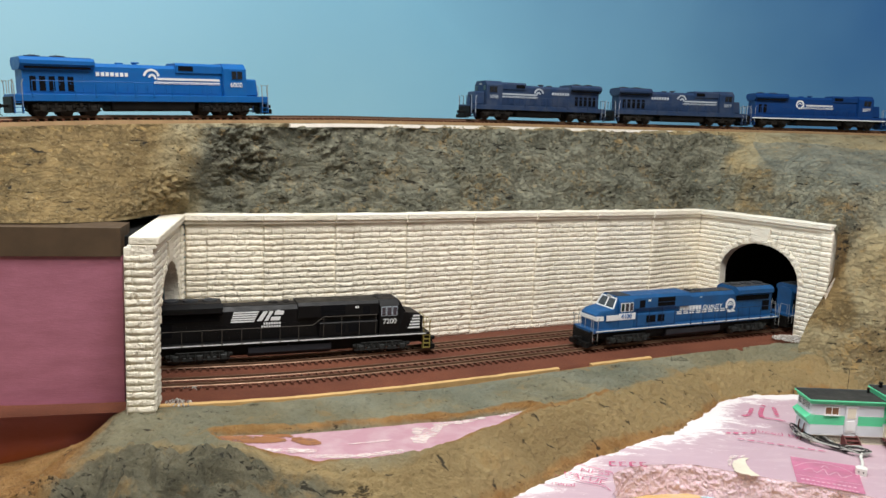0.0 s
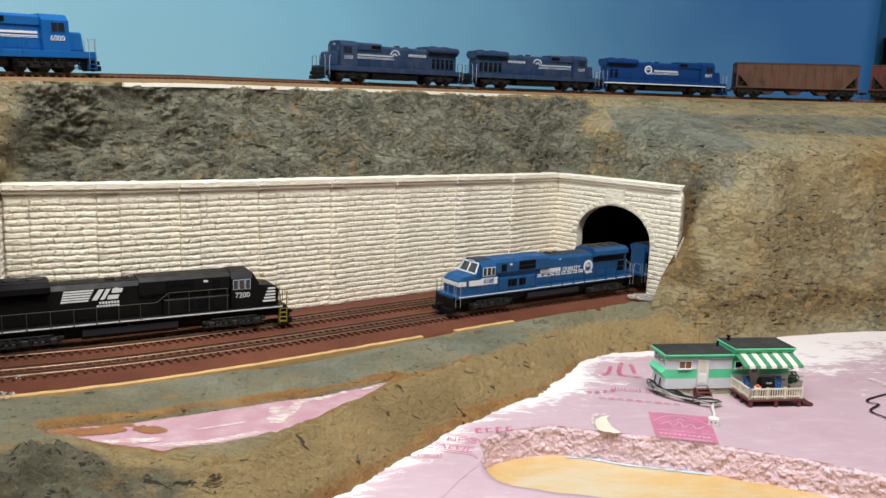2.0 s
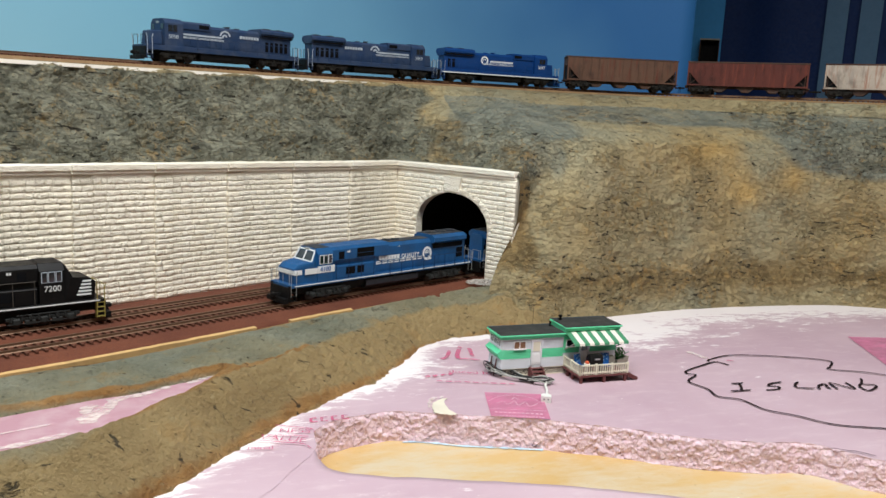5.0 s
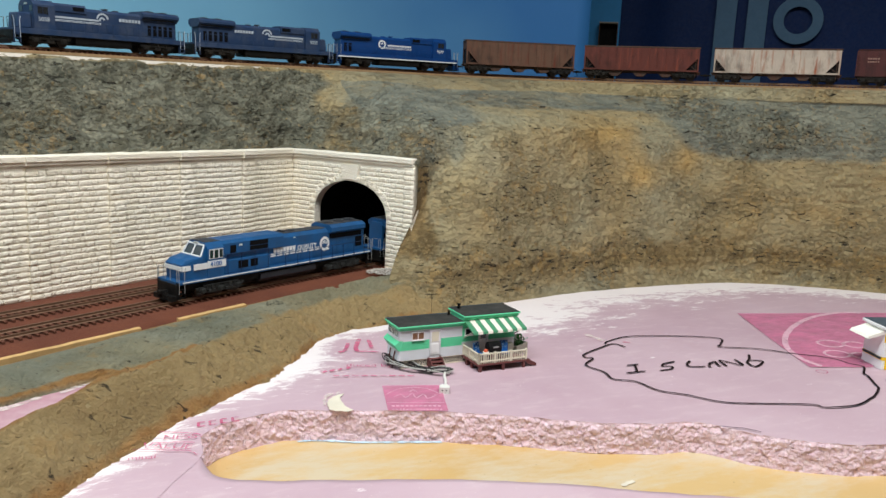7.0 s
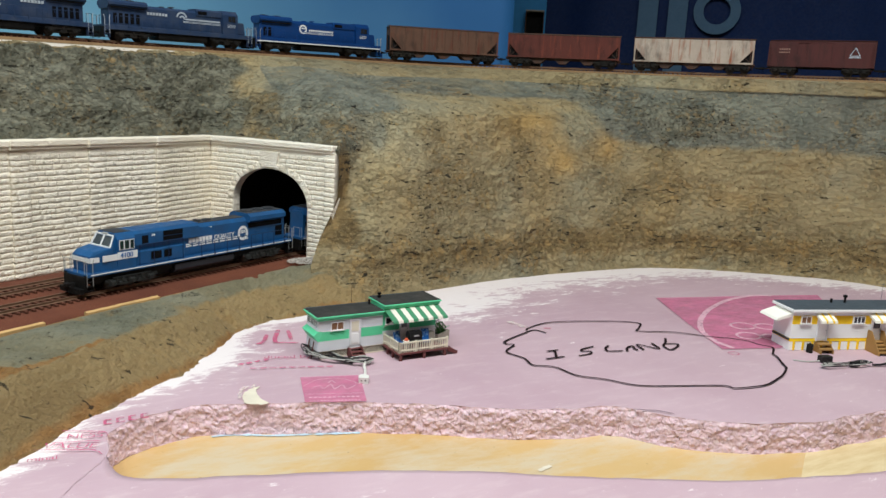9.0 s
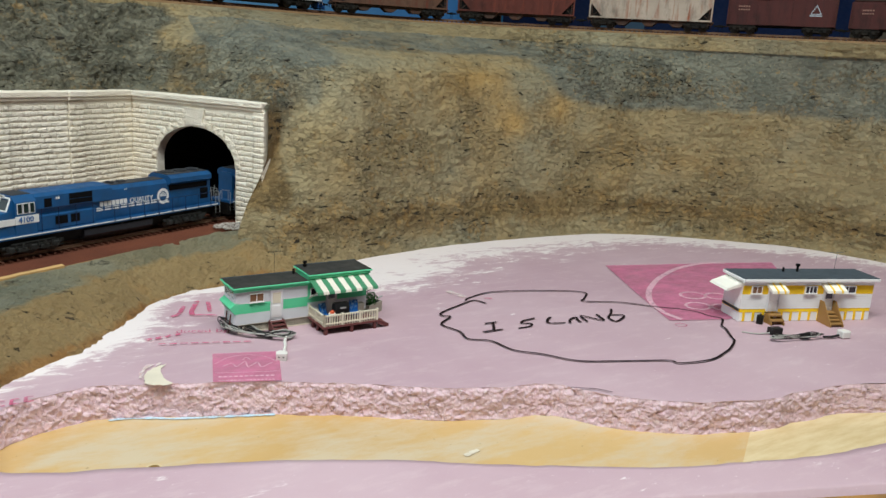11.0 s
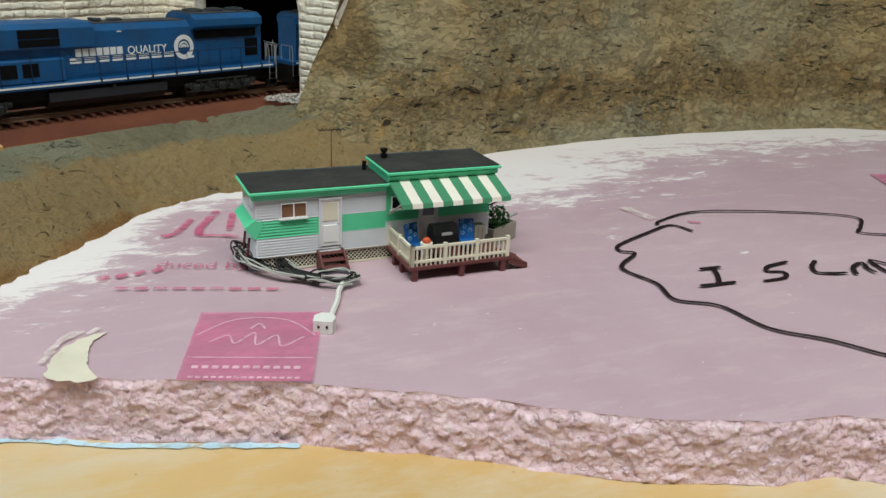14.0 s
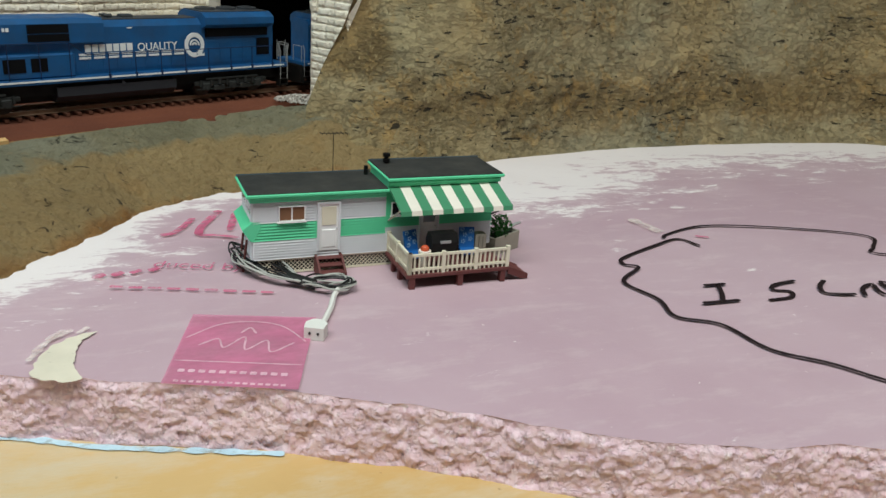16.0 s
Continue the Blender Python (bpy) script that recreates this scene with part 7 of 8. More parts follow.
def skein(a, b, wide, turns, seed):
    """Loops of wire between a tie at a and a far bend at b."""
    rnd = random.Random(seed)
    a, b = np.array(a), np.array(b)
    d = b - a
    side = np.array([-d[1], d[0], 0.0]) / np.hypot(d[0], d[1])
    out = []
    for k in range(turns):
        reach, spread = rnd.uniform(0.86, 1.03), wide * rnd.uniform(0.55, 1.1)
        for u, w in ((0.0, 0.10), (0.30, 0.75), (0.65, 1.0), (0.92, 0.62), (1.0, 0.0), (0.90, -0.62), (0.62, -1.0), (0.30, -0.70), (0.02, -0.10)):
            p = a + d * u * reach + side * spread * w * rnd.uniform(0.85, 1.1)
            p[2] += rnd.uniform(-0.0010, 0.0020)
            p[2] = max(p[2], 0.0012)
            out.append(tuple(p))
    return out


def green_cord():
    tie = (0.3895, 0.7255, 0.0032)
    strands = []
    for k in range(9):
        strands.append(skein(tie, (0.3630, 0.7590 + 0.0012 * k, 0.0040 + 0.0006 * k), 0.0075, 1, 50 + k))
    for k in range(9):
        strands.append(skein(tie, (0.4135, 0.7240 - 0.0008 * k, 0.0035), 0.0080, 1, 70 + k))
    c = loose_cord("electric_cord", "bundled black and white electric cord and plug beside the home", strands, [CABLEBLACK, CABLEWHITE, CABLEBLACK, CABLEWHITE] * 5,
                   [((0.3845, 0.7320, 0.0042), (0.3950, 0.7225, 0.0034))], None, None)
    lead = Line([(0.4050, 0.7170, 0.003), (0.4010, 0.7100, 0.0022), (0.3975, 0.7000, 0.0020), (0.3920, 0.6880, 0.0020), (0.3895, 0.6820, 0.0022)], 8)
    part("lead", tube(bmesh.new(), [tuple(p) for p in lead.p], 0.0013, 7), PLUGWHITE, c, "white lead")
    plug = part("plug", prism(bmesh.new(), [(-0.0052, -0.0046), (0.0052, -0.0046), (0.0058, 0.0016), (0.0026, 0.0050), (-0.0026, 0.0050), (-0.0058, 0.0016)], "z", 0.0, 0.0062), PLUGWHITE, c, "white plastic plug")
    plug.matrix_basis = pose(0.3860, 0.6775, 0.0004, 0, 0, -25) @ Matrix.Diagonal((0.78, 0.9, 0.9, 1.0))
    for x in (-0.0022, 0.0022):
        hole = part("pin_hole", tube(bmesh.new(), [(x, -0.0044, 0.0034), (x, -0.0049, 0.0034)], 0.0007, 8), CABLEBLACK, plug)
    c.matrix_world = Matrix.Translation((-0.0032, -0.0105, 0.0))


green_cord()


def yellow_home():
    turn = -19.0
    g = thing("mobile_home", "white and yellow model mobile home with cream awnings on foam", "mobile home", pose(0.8340, 0.5893, 0.0, 0, 0, turn) @ Matrix.Scale(1.1, 4))
    L, D = 0.1380, 0.0285
    part("body", boxed(0.0, L, 0.0004, D, 0.0, 0.0400), DOORWHITE, g)
    for name, z0, z1, mat in (("skirting", 0.0004, 0.0090, DOORWHITE), ("yellow_band", 0.0090, 0.0122, YELLOW), ("white_siding", 0.0122, 0.0262, DOORWHITE), ("yellow_siding", 0.0262, 0.0345, YELLOW), ("fascia", 0.0345, 0.0385, DOORWHITE)):
        part(name, siding(bmesh.new(), 0.0, L, z0, z1, 0.0, 0.0022 if "siding" in name else 0.009, 0.0005), mat, g)
        ob = part("end_" + name, siding(bmesh.new(), -D, -0.0002, z0, z1, 0.0, 0.0022 if "siding" in name else 0.009, 0.0005), mat if name not in ("yellow_siding",) else DOORWHITE, g)
        ob.matrix_basis = pose(0, 0, 0, 0, 0, -90)
    for k in range(14):
        x = 0.0030 + 0.0098 * k
        part("skirt_stripe", boxed(x, x + 0.0022, -0.0010, 0.0002, 0.0006, 0.0088), YELLOW, g)
    part("end_rail", boxed(-0.0016, 0.0, 0.001, D - 0.001, 0.0100, 0.0118), GREYROOF, g)
    part("roof_trim", boxed(-0.0030, L + 0.0030, -0.0045, D + 0.003, 0.0385, 0.0412, 0.0004), DOORWHITE, g)
    part("roof", boxed(-0.0020, L + 0.0020, -0.0036, D + 0.0022, 0.0410, 0.0420, 0.0002), SLATE, g, "slate grey flat roof")
    for x0, x1, s in ((0.0085, 0.0180, 1), (0.0640, 0.0755, 2), (0.1020, 0.1170, 1)):
        pane_window(g, x0, x1, 0.0276, 0.0336, -0.0004, s, BLIND if x0 < 0.05 else PANE)
    plain_door(g, 0.0268, 0.0363, 0.0100, 0.0320, -0.0004, DOORWHITE)
    plain_door(g, 0.0850, 0.0945, 0.0100, 0.0320, -0.0004, PANE)
    for x0, x1 in ((0.0238, 0.0405), (0.0810, 0.1020)):
        bm = prism(bmesh.new(), [(-0.0004, 0.0365), (-0.0100, 0.0318), (-0.0104, 0.0296), (-0.0092, 0.0298), (-0.0004, 0.0340)], "x", x0, x1)
        a = part("awning", bm, PALEAWNING, g)
        for k in range(2):
            xs = x0 + (x1 - x0) * (0.28 + 0.42 * k)
            part("awning_stripe", prism(bmesh.new(), [(-0.0006, 0.0369), (-0.0102, 0.0321), (-0.0108, 0.0296), (-0.0098, 0.0318), (-0.0006, 0.0362)], "x", xs, xs + 0.0016), YELLOW, a)
    bm = prism(bmesh.new(), [(0.0, 0.0370), (-0.0150, 0.0318), (-0.0168, 0.0296), (-0.0150, 0.0294), (0.0, 0.0335)], "y", 0.0005, D)
    part("end_awning", bm, PALEAWNING, g)
    for x0, steps, high in ((0.0258, 2, 0.0085), (0.0820, 4, 0.0105)):
        bm = bmesh.new()
        for k in range(steps):
            z = high - (high - 0.001) * k / steps
            box(bm, x0, x0 + 0.0130, -0.0045 - 0.0038 * (k + 1), -0.0008 - 0.0038 * k, z - 0.0012, z)
        for x in (x0, x0 + 0.0130):
            prism(bm, [(-0.001, 0.0), (-0.001, high + (0.010 if steps > 2 else 0.0)), (-0.0060, high + (0.010 if steps > 2 else 0.0)), (-0.0050 - 0.0038 * steps, 0.0022), (-0.0050 - 0.0038 * steps, 0.0)], "x", x - 0.0005, x + 0.0005)
        part("door_steps", bm, PINEWOOD, g, "brown wooden steps")
    for x, h in ((0.0530, 0.0460), (0.0680, 0.0495)):
        bm = tube(bmesh.new(), [(x, 0.0200, 0.041), (x, 0.0200, h)], 0.0011, 10)
        if h > 0.048:
            tube(bm, [(x, 0.02, h - 0.002), (x, 0.02, h)], 0.0021, 10)
        part("roof_pipe", bm, BLACK, g)
    bm = tube(bmesh.new(), [(0.118, D + 0.003, 0.02), (0.118, D + 0.003, 0.058)], 0.0002, 5)
    tube(bm, [(0.110, D + 0.003, 0.058), (0.126, D + 0.003, 0.058)], 0.0002, 5)
    part("aerial", bm, PALEPANE, g)
    p = thing("gas_cylinder", "small grey gas cylinder beside the pine steps", "cylinder", pose(0.8499, 0.5764, 0.0) @ Matrix.Scale(1.1, 4))
    part("tank", tube(bmesh.new(), [(0, 0, 0), (0, 0, 0.0065), (0, 0, 0.0080)], 0.0030, 12), TRUCKGREY, p)
    part("valve", tube(bmesh.new(), [(0, 0, 0.008), (0, 0, 0.0095)], 0.0009, 8), BLACK, p)
    strands = [loops(0.823, 0.5140, 0.027, 0.0055, -28, 0.0006, 2.2, 0.2, 15), loops(0.823, 0.5140, 0.025, 0.0048, -28, 0.0014, 2.0, 0.8, 16), loops(0.821, 0.5150, 0.026, 0.0066, -28, 0.0010, 2.0, 1.6, 17), loops(0.822, 0.5145, 0.022, 0.0060, -28, 0.0018, 2.0, 0.4, 18)]
    c = loose_cord("electric_cord", "bundled black and white electric cord with plug and adapter", strands, [CABLEBLACK, CABLEWHITE, CABLEWHITE, CABLEBLACK], [((0.8270, 0.5130, 0.003), (0.8350, 0.5085, 0.003))], None, None)
    part("lead", tube(bmesh.new(), [tuple(q) for q in Line([(0.846, 0.500, 0.002), (0.853, 0.4955, 0.002), (0.861, 0.4925, 0.0025)], 8).p], 0.0011, 7), CABLEBLACK, c)
    plug = part("plug", boxed(-0.0045, 0.0045, -0.0040, 0.0040, 0.0, 0.0065, 0.0008), PLUGWHITE, c, "white plastic plug")
    plug.matrix_basis = pose(0.8660, 0.4900, 0.0003, 0, 0, -28)
    box_ob = part("adapter", boxed(-0.0060, 0.0060, -0.0035, 0.0035, 0.0, 0.0060, 0.0006), CABLEBLACK, c, "black adapter box")
    box_ob.matrix_basis = pose(0.8215, 0.5330, 0.0003, 0, 0, -28)
    part("lead", tube(bmesh.new(), [tuple(q) for q in Line([(0.800, 0.553, 0.001), (0.806, 0.543, 0.001), (0.815, 0.535, 0.002)], 8).p], 0.0007, 6), CABLEWHITE, c)
    c.matrix_world = pose(0.8120, 0.5357, 0.0, 0, 0, 14.5) @ Matrix.Scale(1.1, 4) @ pose(-0.797, -0.527, 0.0)


yellow_home()

# ---- marks on the foam and loose bits ----
INK = painted("black_marker_ink", lin(40, 30, 32), 0.9, shine=0.1)
REDINK = ragged_ink("faded_red_print", lin(196, 84, 122), 0.30, 0.54, 110.0, 0.74)
MAGENTA = ragged_ink("magenta_print", lin(198, 114, 146), -0.1, 0.62, 30.0, 0.80)
PALEPRINT = ragged_ink("pale_print", lin(226, 184, 198), 0.22, 0.50, 130.0, 0.75)
CREAMPAINT = ragged_ink("dried_cream_paint", lin(206, 198, 180), 0.27, 0.36, 150.0, 0.97)
LEAFBROWN = ragged_ink("brown_wash", lin(138, 92, 56), 0.22, 0.5, 60.0, 0.92)
PATCHPINK = painted("bare_pink_foam", lin(176, 134, 144), 0.6, dirt=0.55, dirt_colour=lin(196, 172, 175))
SMEAR = ragged_ink("thin_white_plaster", lin(226, 214, 206), 0.34, 0.60, 90.0, 0.65)


def ribbon(pts, width, z, mat, name, parent, label="", wobble=0.15, high=0.0003, seed=1):
    """A marker stroke: a thin flat ribbon through points in plan."""
    line = Line([(x, y) for x, y in pts], 12)
    rnd = random.Random(seed)
    verts, faces = [], []
    n = len(line.p)
    for i in range(n):
        s = line.s[i]
        w = width / 2 * (1 + wobble * noise.noise((s * 160, seed, 0))) * (0.6 if i in (0, n - 1) else 1)
        for off in (-w, w):
            q = line.beside(s, off)
            verts.append((q[0], q[1], z + high))
    for i in range(n - 1):
        a = 2 * i
        faces.append((a, a + 2, a + 3, a + 1))
    return part(name, mesh_of(name, verts, faces, mat), parent=parent, label=label)


def blot(ring, z, mat, name, parent, label="", rough=0.0, smooth=True, seed=1):
    """A flat patch with a given outline, a little uneven."""
    pts = [tuple(p) for p in Line(list(ring) + [ring[0]], 8).p[:-1]] if smooth else list(ring)
    bm = bmesh.new()
    vs = [bm.verts.new((x + rough * noise.noise((x * 260, y * 260, seed)), y + rough * noise.noise((x * 260, y * 260, seed + 5)), z)) for x, y in pts]
    f = bm.faces.new(vs)
    if f.normal.z < 0:
        f.normal_flip()
    bmesh.ops.triangulate(bm, faces=[f])
    for q in bm.faces:
        q.normal_update()
        if q.normal.z < 0:
            q.normal_flip()
    return part(name, bm, mat, parent, label)


ZF = 0.0010
island = [(0.6218, 0.7280), (0.6150, 0.7405), (0.5945, 0.7336), (0.5639, 0.7193), (0.5591, 0.7112), (0.5645, 0.7055), (0.5455, 0.6898), (0.5506, 0.6673), (0.5473, 0.6483), (0.5635, 0.6361), (0.5688, 0.6104), (0.5863, 0.5932), (0.6052, 0.5690),
          (0.6385, 0.5543), (0.6795, 0.5389), (0.6850, 0.5300), (0.7180, 0.5250), (0.7460, 0.5327), (0.7582, 0.5374), (0.7783, 0.5492), (0.7860, 0.5590), (0.8004, 0.5775), (0.8040, 0.5850), (0.8223, 0.5998), (0.8167, 0.6113), (0.8144, 0.6267), (0.8040, 0.6404), (0.7873, 0.6529), (0.7609, 0.6799), (0.7251, 0.6972), (0.7321, 0.7055), (0.7471, 0.7201),
          (0.7327, 0.7334), (0.6845, 0.7518), (0.6464, 0.7589), (0.6146, 0.7494), (0.6065, 0.7431)]
ribbon(island, 0.0023, ZF, INK, "marker_outline", foam_top, "black marker outline of an island")
for k, stroke in enumerate((
        [(0.5846, 0.6768), (0.5982, 0.6764)], [(0.5930, 0.6762), (0.5882, 0.6670), (0.5823, 0.6588)], [(0.5698, 0.6583), (0.5917, 0.6573)],
        [(0.6402, 0.6724), (0.6246, 0.6697), (0.6186, 0.6644), (0.6261, 0.6608), (0.6211, 0.6546), (0.6065, 0.6539)],
        [(0.6571, 0.6692), (0.6480, 0.6628), (0.6442, 0.6556), (0.6517, 0.6520), (0.6602, 0.6504)],
        [(0.6635, 0.6475), (0.6704, 0.6558), (0.6807, 0.6593), (0.6769, 0.6521), (0.6761, 0.6461)],
        [(0.6826, 0.6444), (0.6891, 0.6607), (0.7006, 0.6422), (0.7071, 0.6595)],
        [(0.7342, 0.6667), (0.7231, 0.6552), (0.7120, 0.6467), (0.7105, 0.6346), (0.7270, 0.6414), (0.7309, 0.6475), (0.7201, 0.6521)])):
    ribbon(stroke, 0.0026, ZF, INK, "marker_letter", foam_top, seed=k + 3)

# printed square, cream paint and magenta field
square = blot([(0.3366, 0.6966), (0.3861, 0.6825), (0.3677, 0.6260), (0.3213, 0.6418)], 0.0011, MAGENTA, "printed_square", foam_top, "magenta printed square", smooth=False)


def on_square(u, v):
    a, b, c, d = [np.array(p) for p in ((0.3213, 0.6418), (0.3677, 0.6260), (0.3861, 0.6825), (0.3366, 0.6966))]
    return tuple((a + (b - a) * u) * (1 - v) + (d + (c - d) * u) * v)


for pts, w in (([(0.03, 0.62), (0.25, 0.84), (0.5, 0.90), (0.75, 0.84), (0.97, 0.62)], 0.0007), ([(0.02, 0.30), (0.98, 0.30)], 0.0007), ([(0.15, 0.52), (0.28, 0.62), (0.35, 0.50), (0.48, 0.66), (0.52, 0.48), (0.66, 0.62), (0.72, 0.46), (0.88, 0.60)], 0.0008),
               ([(0.44, 0.72), (0.50, 0.80), (0.56, 0.72)], 0.0010)):
    ribbon([on_square(u, v) for u, v in pts], w, 0.0009, PALEPRINT, "printed_line", square)
for row, count in ((0.19, 11), (0.06, 15)):
    for k in range(count):
        u = 0.08 + 0.84 * k / count
        ribbon([on_square(u, row - 0.02), on_square(u + 0.55 / count, row - 0.02)], 0.0022 if row > 0.1 else 0.0014, 0.0009, PALEPRINT, "printed_bar", square, wobble=0.0)
blot([(0.2996, 0.6897), (0.2948, 0.6821), (0.2918, 0.6718), (0.2925, 0.6608), (0.2954, 0.6513), (0.2870, 0.6522), (0.2786, 0.6569), (0.2782, 0.6646), (0.2800, 0.6734), (0.2842, 0.6809), (0.2898, 0.6866)], 0.0009, CREAMPAINT, "paint_spill", foam_top, "dried cream paint spill", 0.0014)
for k, pts in enumerate(([(0.2778, 0.6752), (0.2835, 0.6852), (0.2903, 0.6914)], [(0.2816, 0.6841), (0.2873, 0.6922)], [(0.2923, 0.6877), (0.2961, 0.6928)], [(0.2764, 0.6684), (0.2797, 0.6772)])):
    ribbon(pts, 0.0026, 0.0012, SMEAR, "paint_streak", foam_top, "thin cream streak", wobble=0.8, seed=80 + k)
field = blot([(0.8535, 0.8038), (0.9282, 0.7847), (1.0156, 0.7630), (1.0918, 0.7415), (1.0374, 0.6804), (0.9672, 0.5962), (0.8591, 0.6018), (0.8284, 0.5964), (0.7654, 0.6169), (0.8051, 0.7049)], 0.0011, MAGENTA, "printed_field", foam_top, "magenta printed field with pale rings", smooth=False)


def ring_line(cx, cy, rx, ry, a0, a1, n=24):
    return [(cx + rx * math.cos(radians(a0 + (a1 - a0) * k / n)), cy + ry * math.sin(radians(a0 + (a1 - a0) * k / n))) for k in range(n + 1)]


ribbon([(0.7790, 0.6140), (0.7800, 0.6400), (0.7940, 0.6700), (0.8210, 0.6990), (0.8520, 0.7220), (0.8810, 0.7390), (0.9240, 0.7580), (0.9562, 0.7661), (0.9936, 0.7690), (1.0211, 0.7603)], 0.0062, 0.0009, PALEPRINT, "printed_ring", field)
for cx, cy, r in ((0.8590, 0.6700, 0.0150), (0.8330, 0.6400, 0.0140), (0.8836, 0.6584, 0.013), (0.8555, 0.6269, 0.012), (0.7652, 0.6018, 0.006)):
    ribbon(ring_line(cx, cy, r, r * 0.8, 0, 355), 0.0032 if r > 0.01 else 0.0012, 0.0009, PALEPRINT if r > 0.01 else REDINK, "printed_ring", field if r > 0.01 else foam_top)

# faded red print along the western plaster
for pts, w in (([(0.3276, 0.7956), (0.3354, 0.8001), (0.3458, 0.8210)], 0.0040), ([(0.3614, 0.8329), (0.3491, 0.8061), (0.3464, 0.7934)], 0.0046), ([(0.3464, 0.7934), (0.3574, 0.7906), (0.3665, 0.7856)], 0.0030), ([(0.3695, 0.8270), (0.3632, 0.7978)], 0.0040)):
    ribbon(pts, w, ZF, REDINK, "printed_bar", foam_top)
for k in range(4):
    x = 0.2962 + 0.008 * k
    ribbon([(x, 0.7435 + 0.0015 * k), (x + 0.005, 0.7475 + 0.0010 * k)], 0.0035, ZF, REDINK, "printed_bar", foam_top, wobble=0.6, seed=k)
words = part("printed_words", text_mesh("duced by", 0.0085, REDINK, 0.0), parent=foam_top, label="faded red printed words")
words.matrix_basis = pose(0.3434, 0.7501, ZF + 0.0003, 0, 0, -16)
for k in range(9):
    x, y = 0.3033 + 0.0080 * k, 0.7326 - 0.0024 * k
    ribbon([(x, y), (x + 0.0058, y - 0.0016)], 0.0024, ZF, REDINK, "printed_bar", foam_top, wobble=0.5, seed=k + 20)
words = part("printed_words", text_mesh("VALUE", 0.0085, REDINK, 0.0), parent=foam_top, label="faded red printed word")
words.matrix_basis = pose(0.1513, 0.6288, ZF + 0.0003, 0, 0, -22)
for text, x, y, high, turn in (("NESS", 0.1615, 0.6418, 0.0078, -13), ("minal", 0.1335, 0.6155, 0.0062, -9)):
    words = part("printed_words", text_mesh(text, high, REDINK, 0.0), parent=foam_top, label="faded red printed words")
    words.matrix_basis = pose(x, y, ZF + 0.0003, 0, 0, turn)
for k in range(4):
    x, y = 0.1760 + 0.0085 * k, 0.6600 + 0.0006 * k
    ribbon([(x, y - 0.0042), (x + 0.0012, y + 0.0044)], 0.0022, ZF, REDINK, "printed_bar", foam_top, wobble=0.3, seed=k + 40)
    ribbon([(x + 0.0012, y + 0.0040), (x + 0.0056, y + 0.0038)], 0.0018, ZF, REDINK, "printed_bar", foam_top, wobble=0.3, seed=k + 50)
    ribbon([(x, y - 0.0036), (x + 0.0052, y - 0.0038)], 0.0018, ZF, REDINK, "printed_bar", foam_top, wobble=0.3, seed=k + 60)
for k, pts in enumerate(([(0.129, 0.631), (0.150, 0.6225), (0.164, 0.6165), (0.1685, 0.6080)], [(0.1465, 0.6565), (0.160, 0.6505), (0.1735, 0.6440), (0.1755, 0.6370)], [(0.1400, 0.6380), (0.1600, 0.6330), (0.1700, 0.6290)])):
    ribbon(pts, 0.0011, ZF, REDINK, "printed_line", foam_top, wobble=0.3, seed=k + 70)
ribbon([(0.5620, 0.5281), (0.5738, 0.5210), (0.5792, 0.5177), (0.5870, 0.5079)], 0.0010, ZF, INK, "crack", foam_top)
ribbon([(0.6069, 0.7786), (0.6091, 0.7649), (0.6118, 0.7522)], 0.0075, ZF, SMEAR, "plaster_smear", foam_top, "dried beige plaster smear", wobble=0.5, seed=91)
ribbon([(0.6295, 0.7432), (0.6369, 0.7396)], 0.0022, ZF, REDINK, "printed_bar", foam_top)


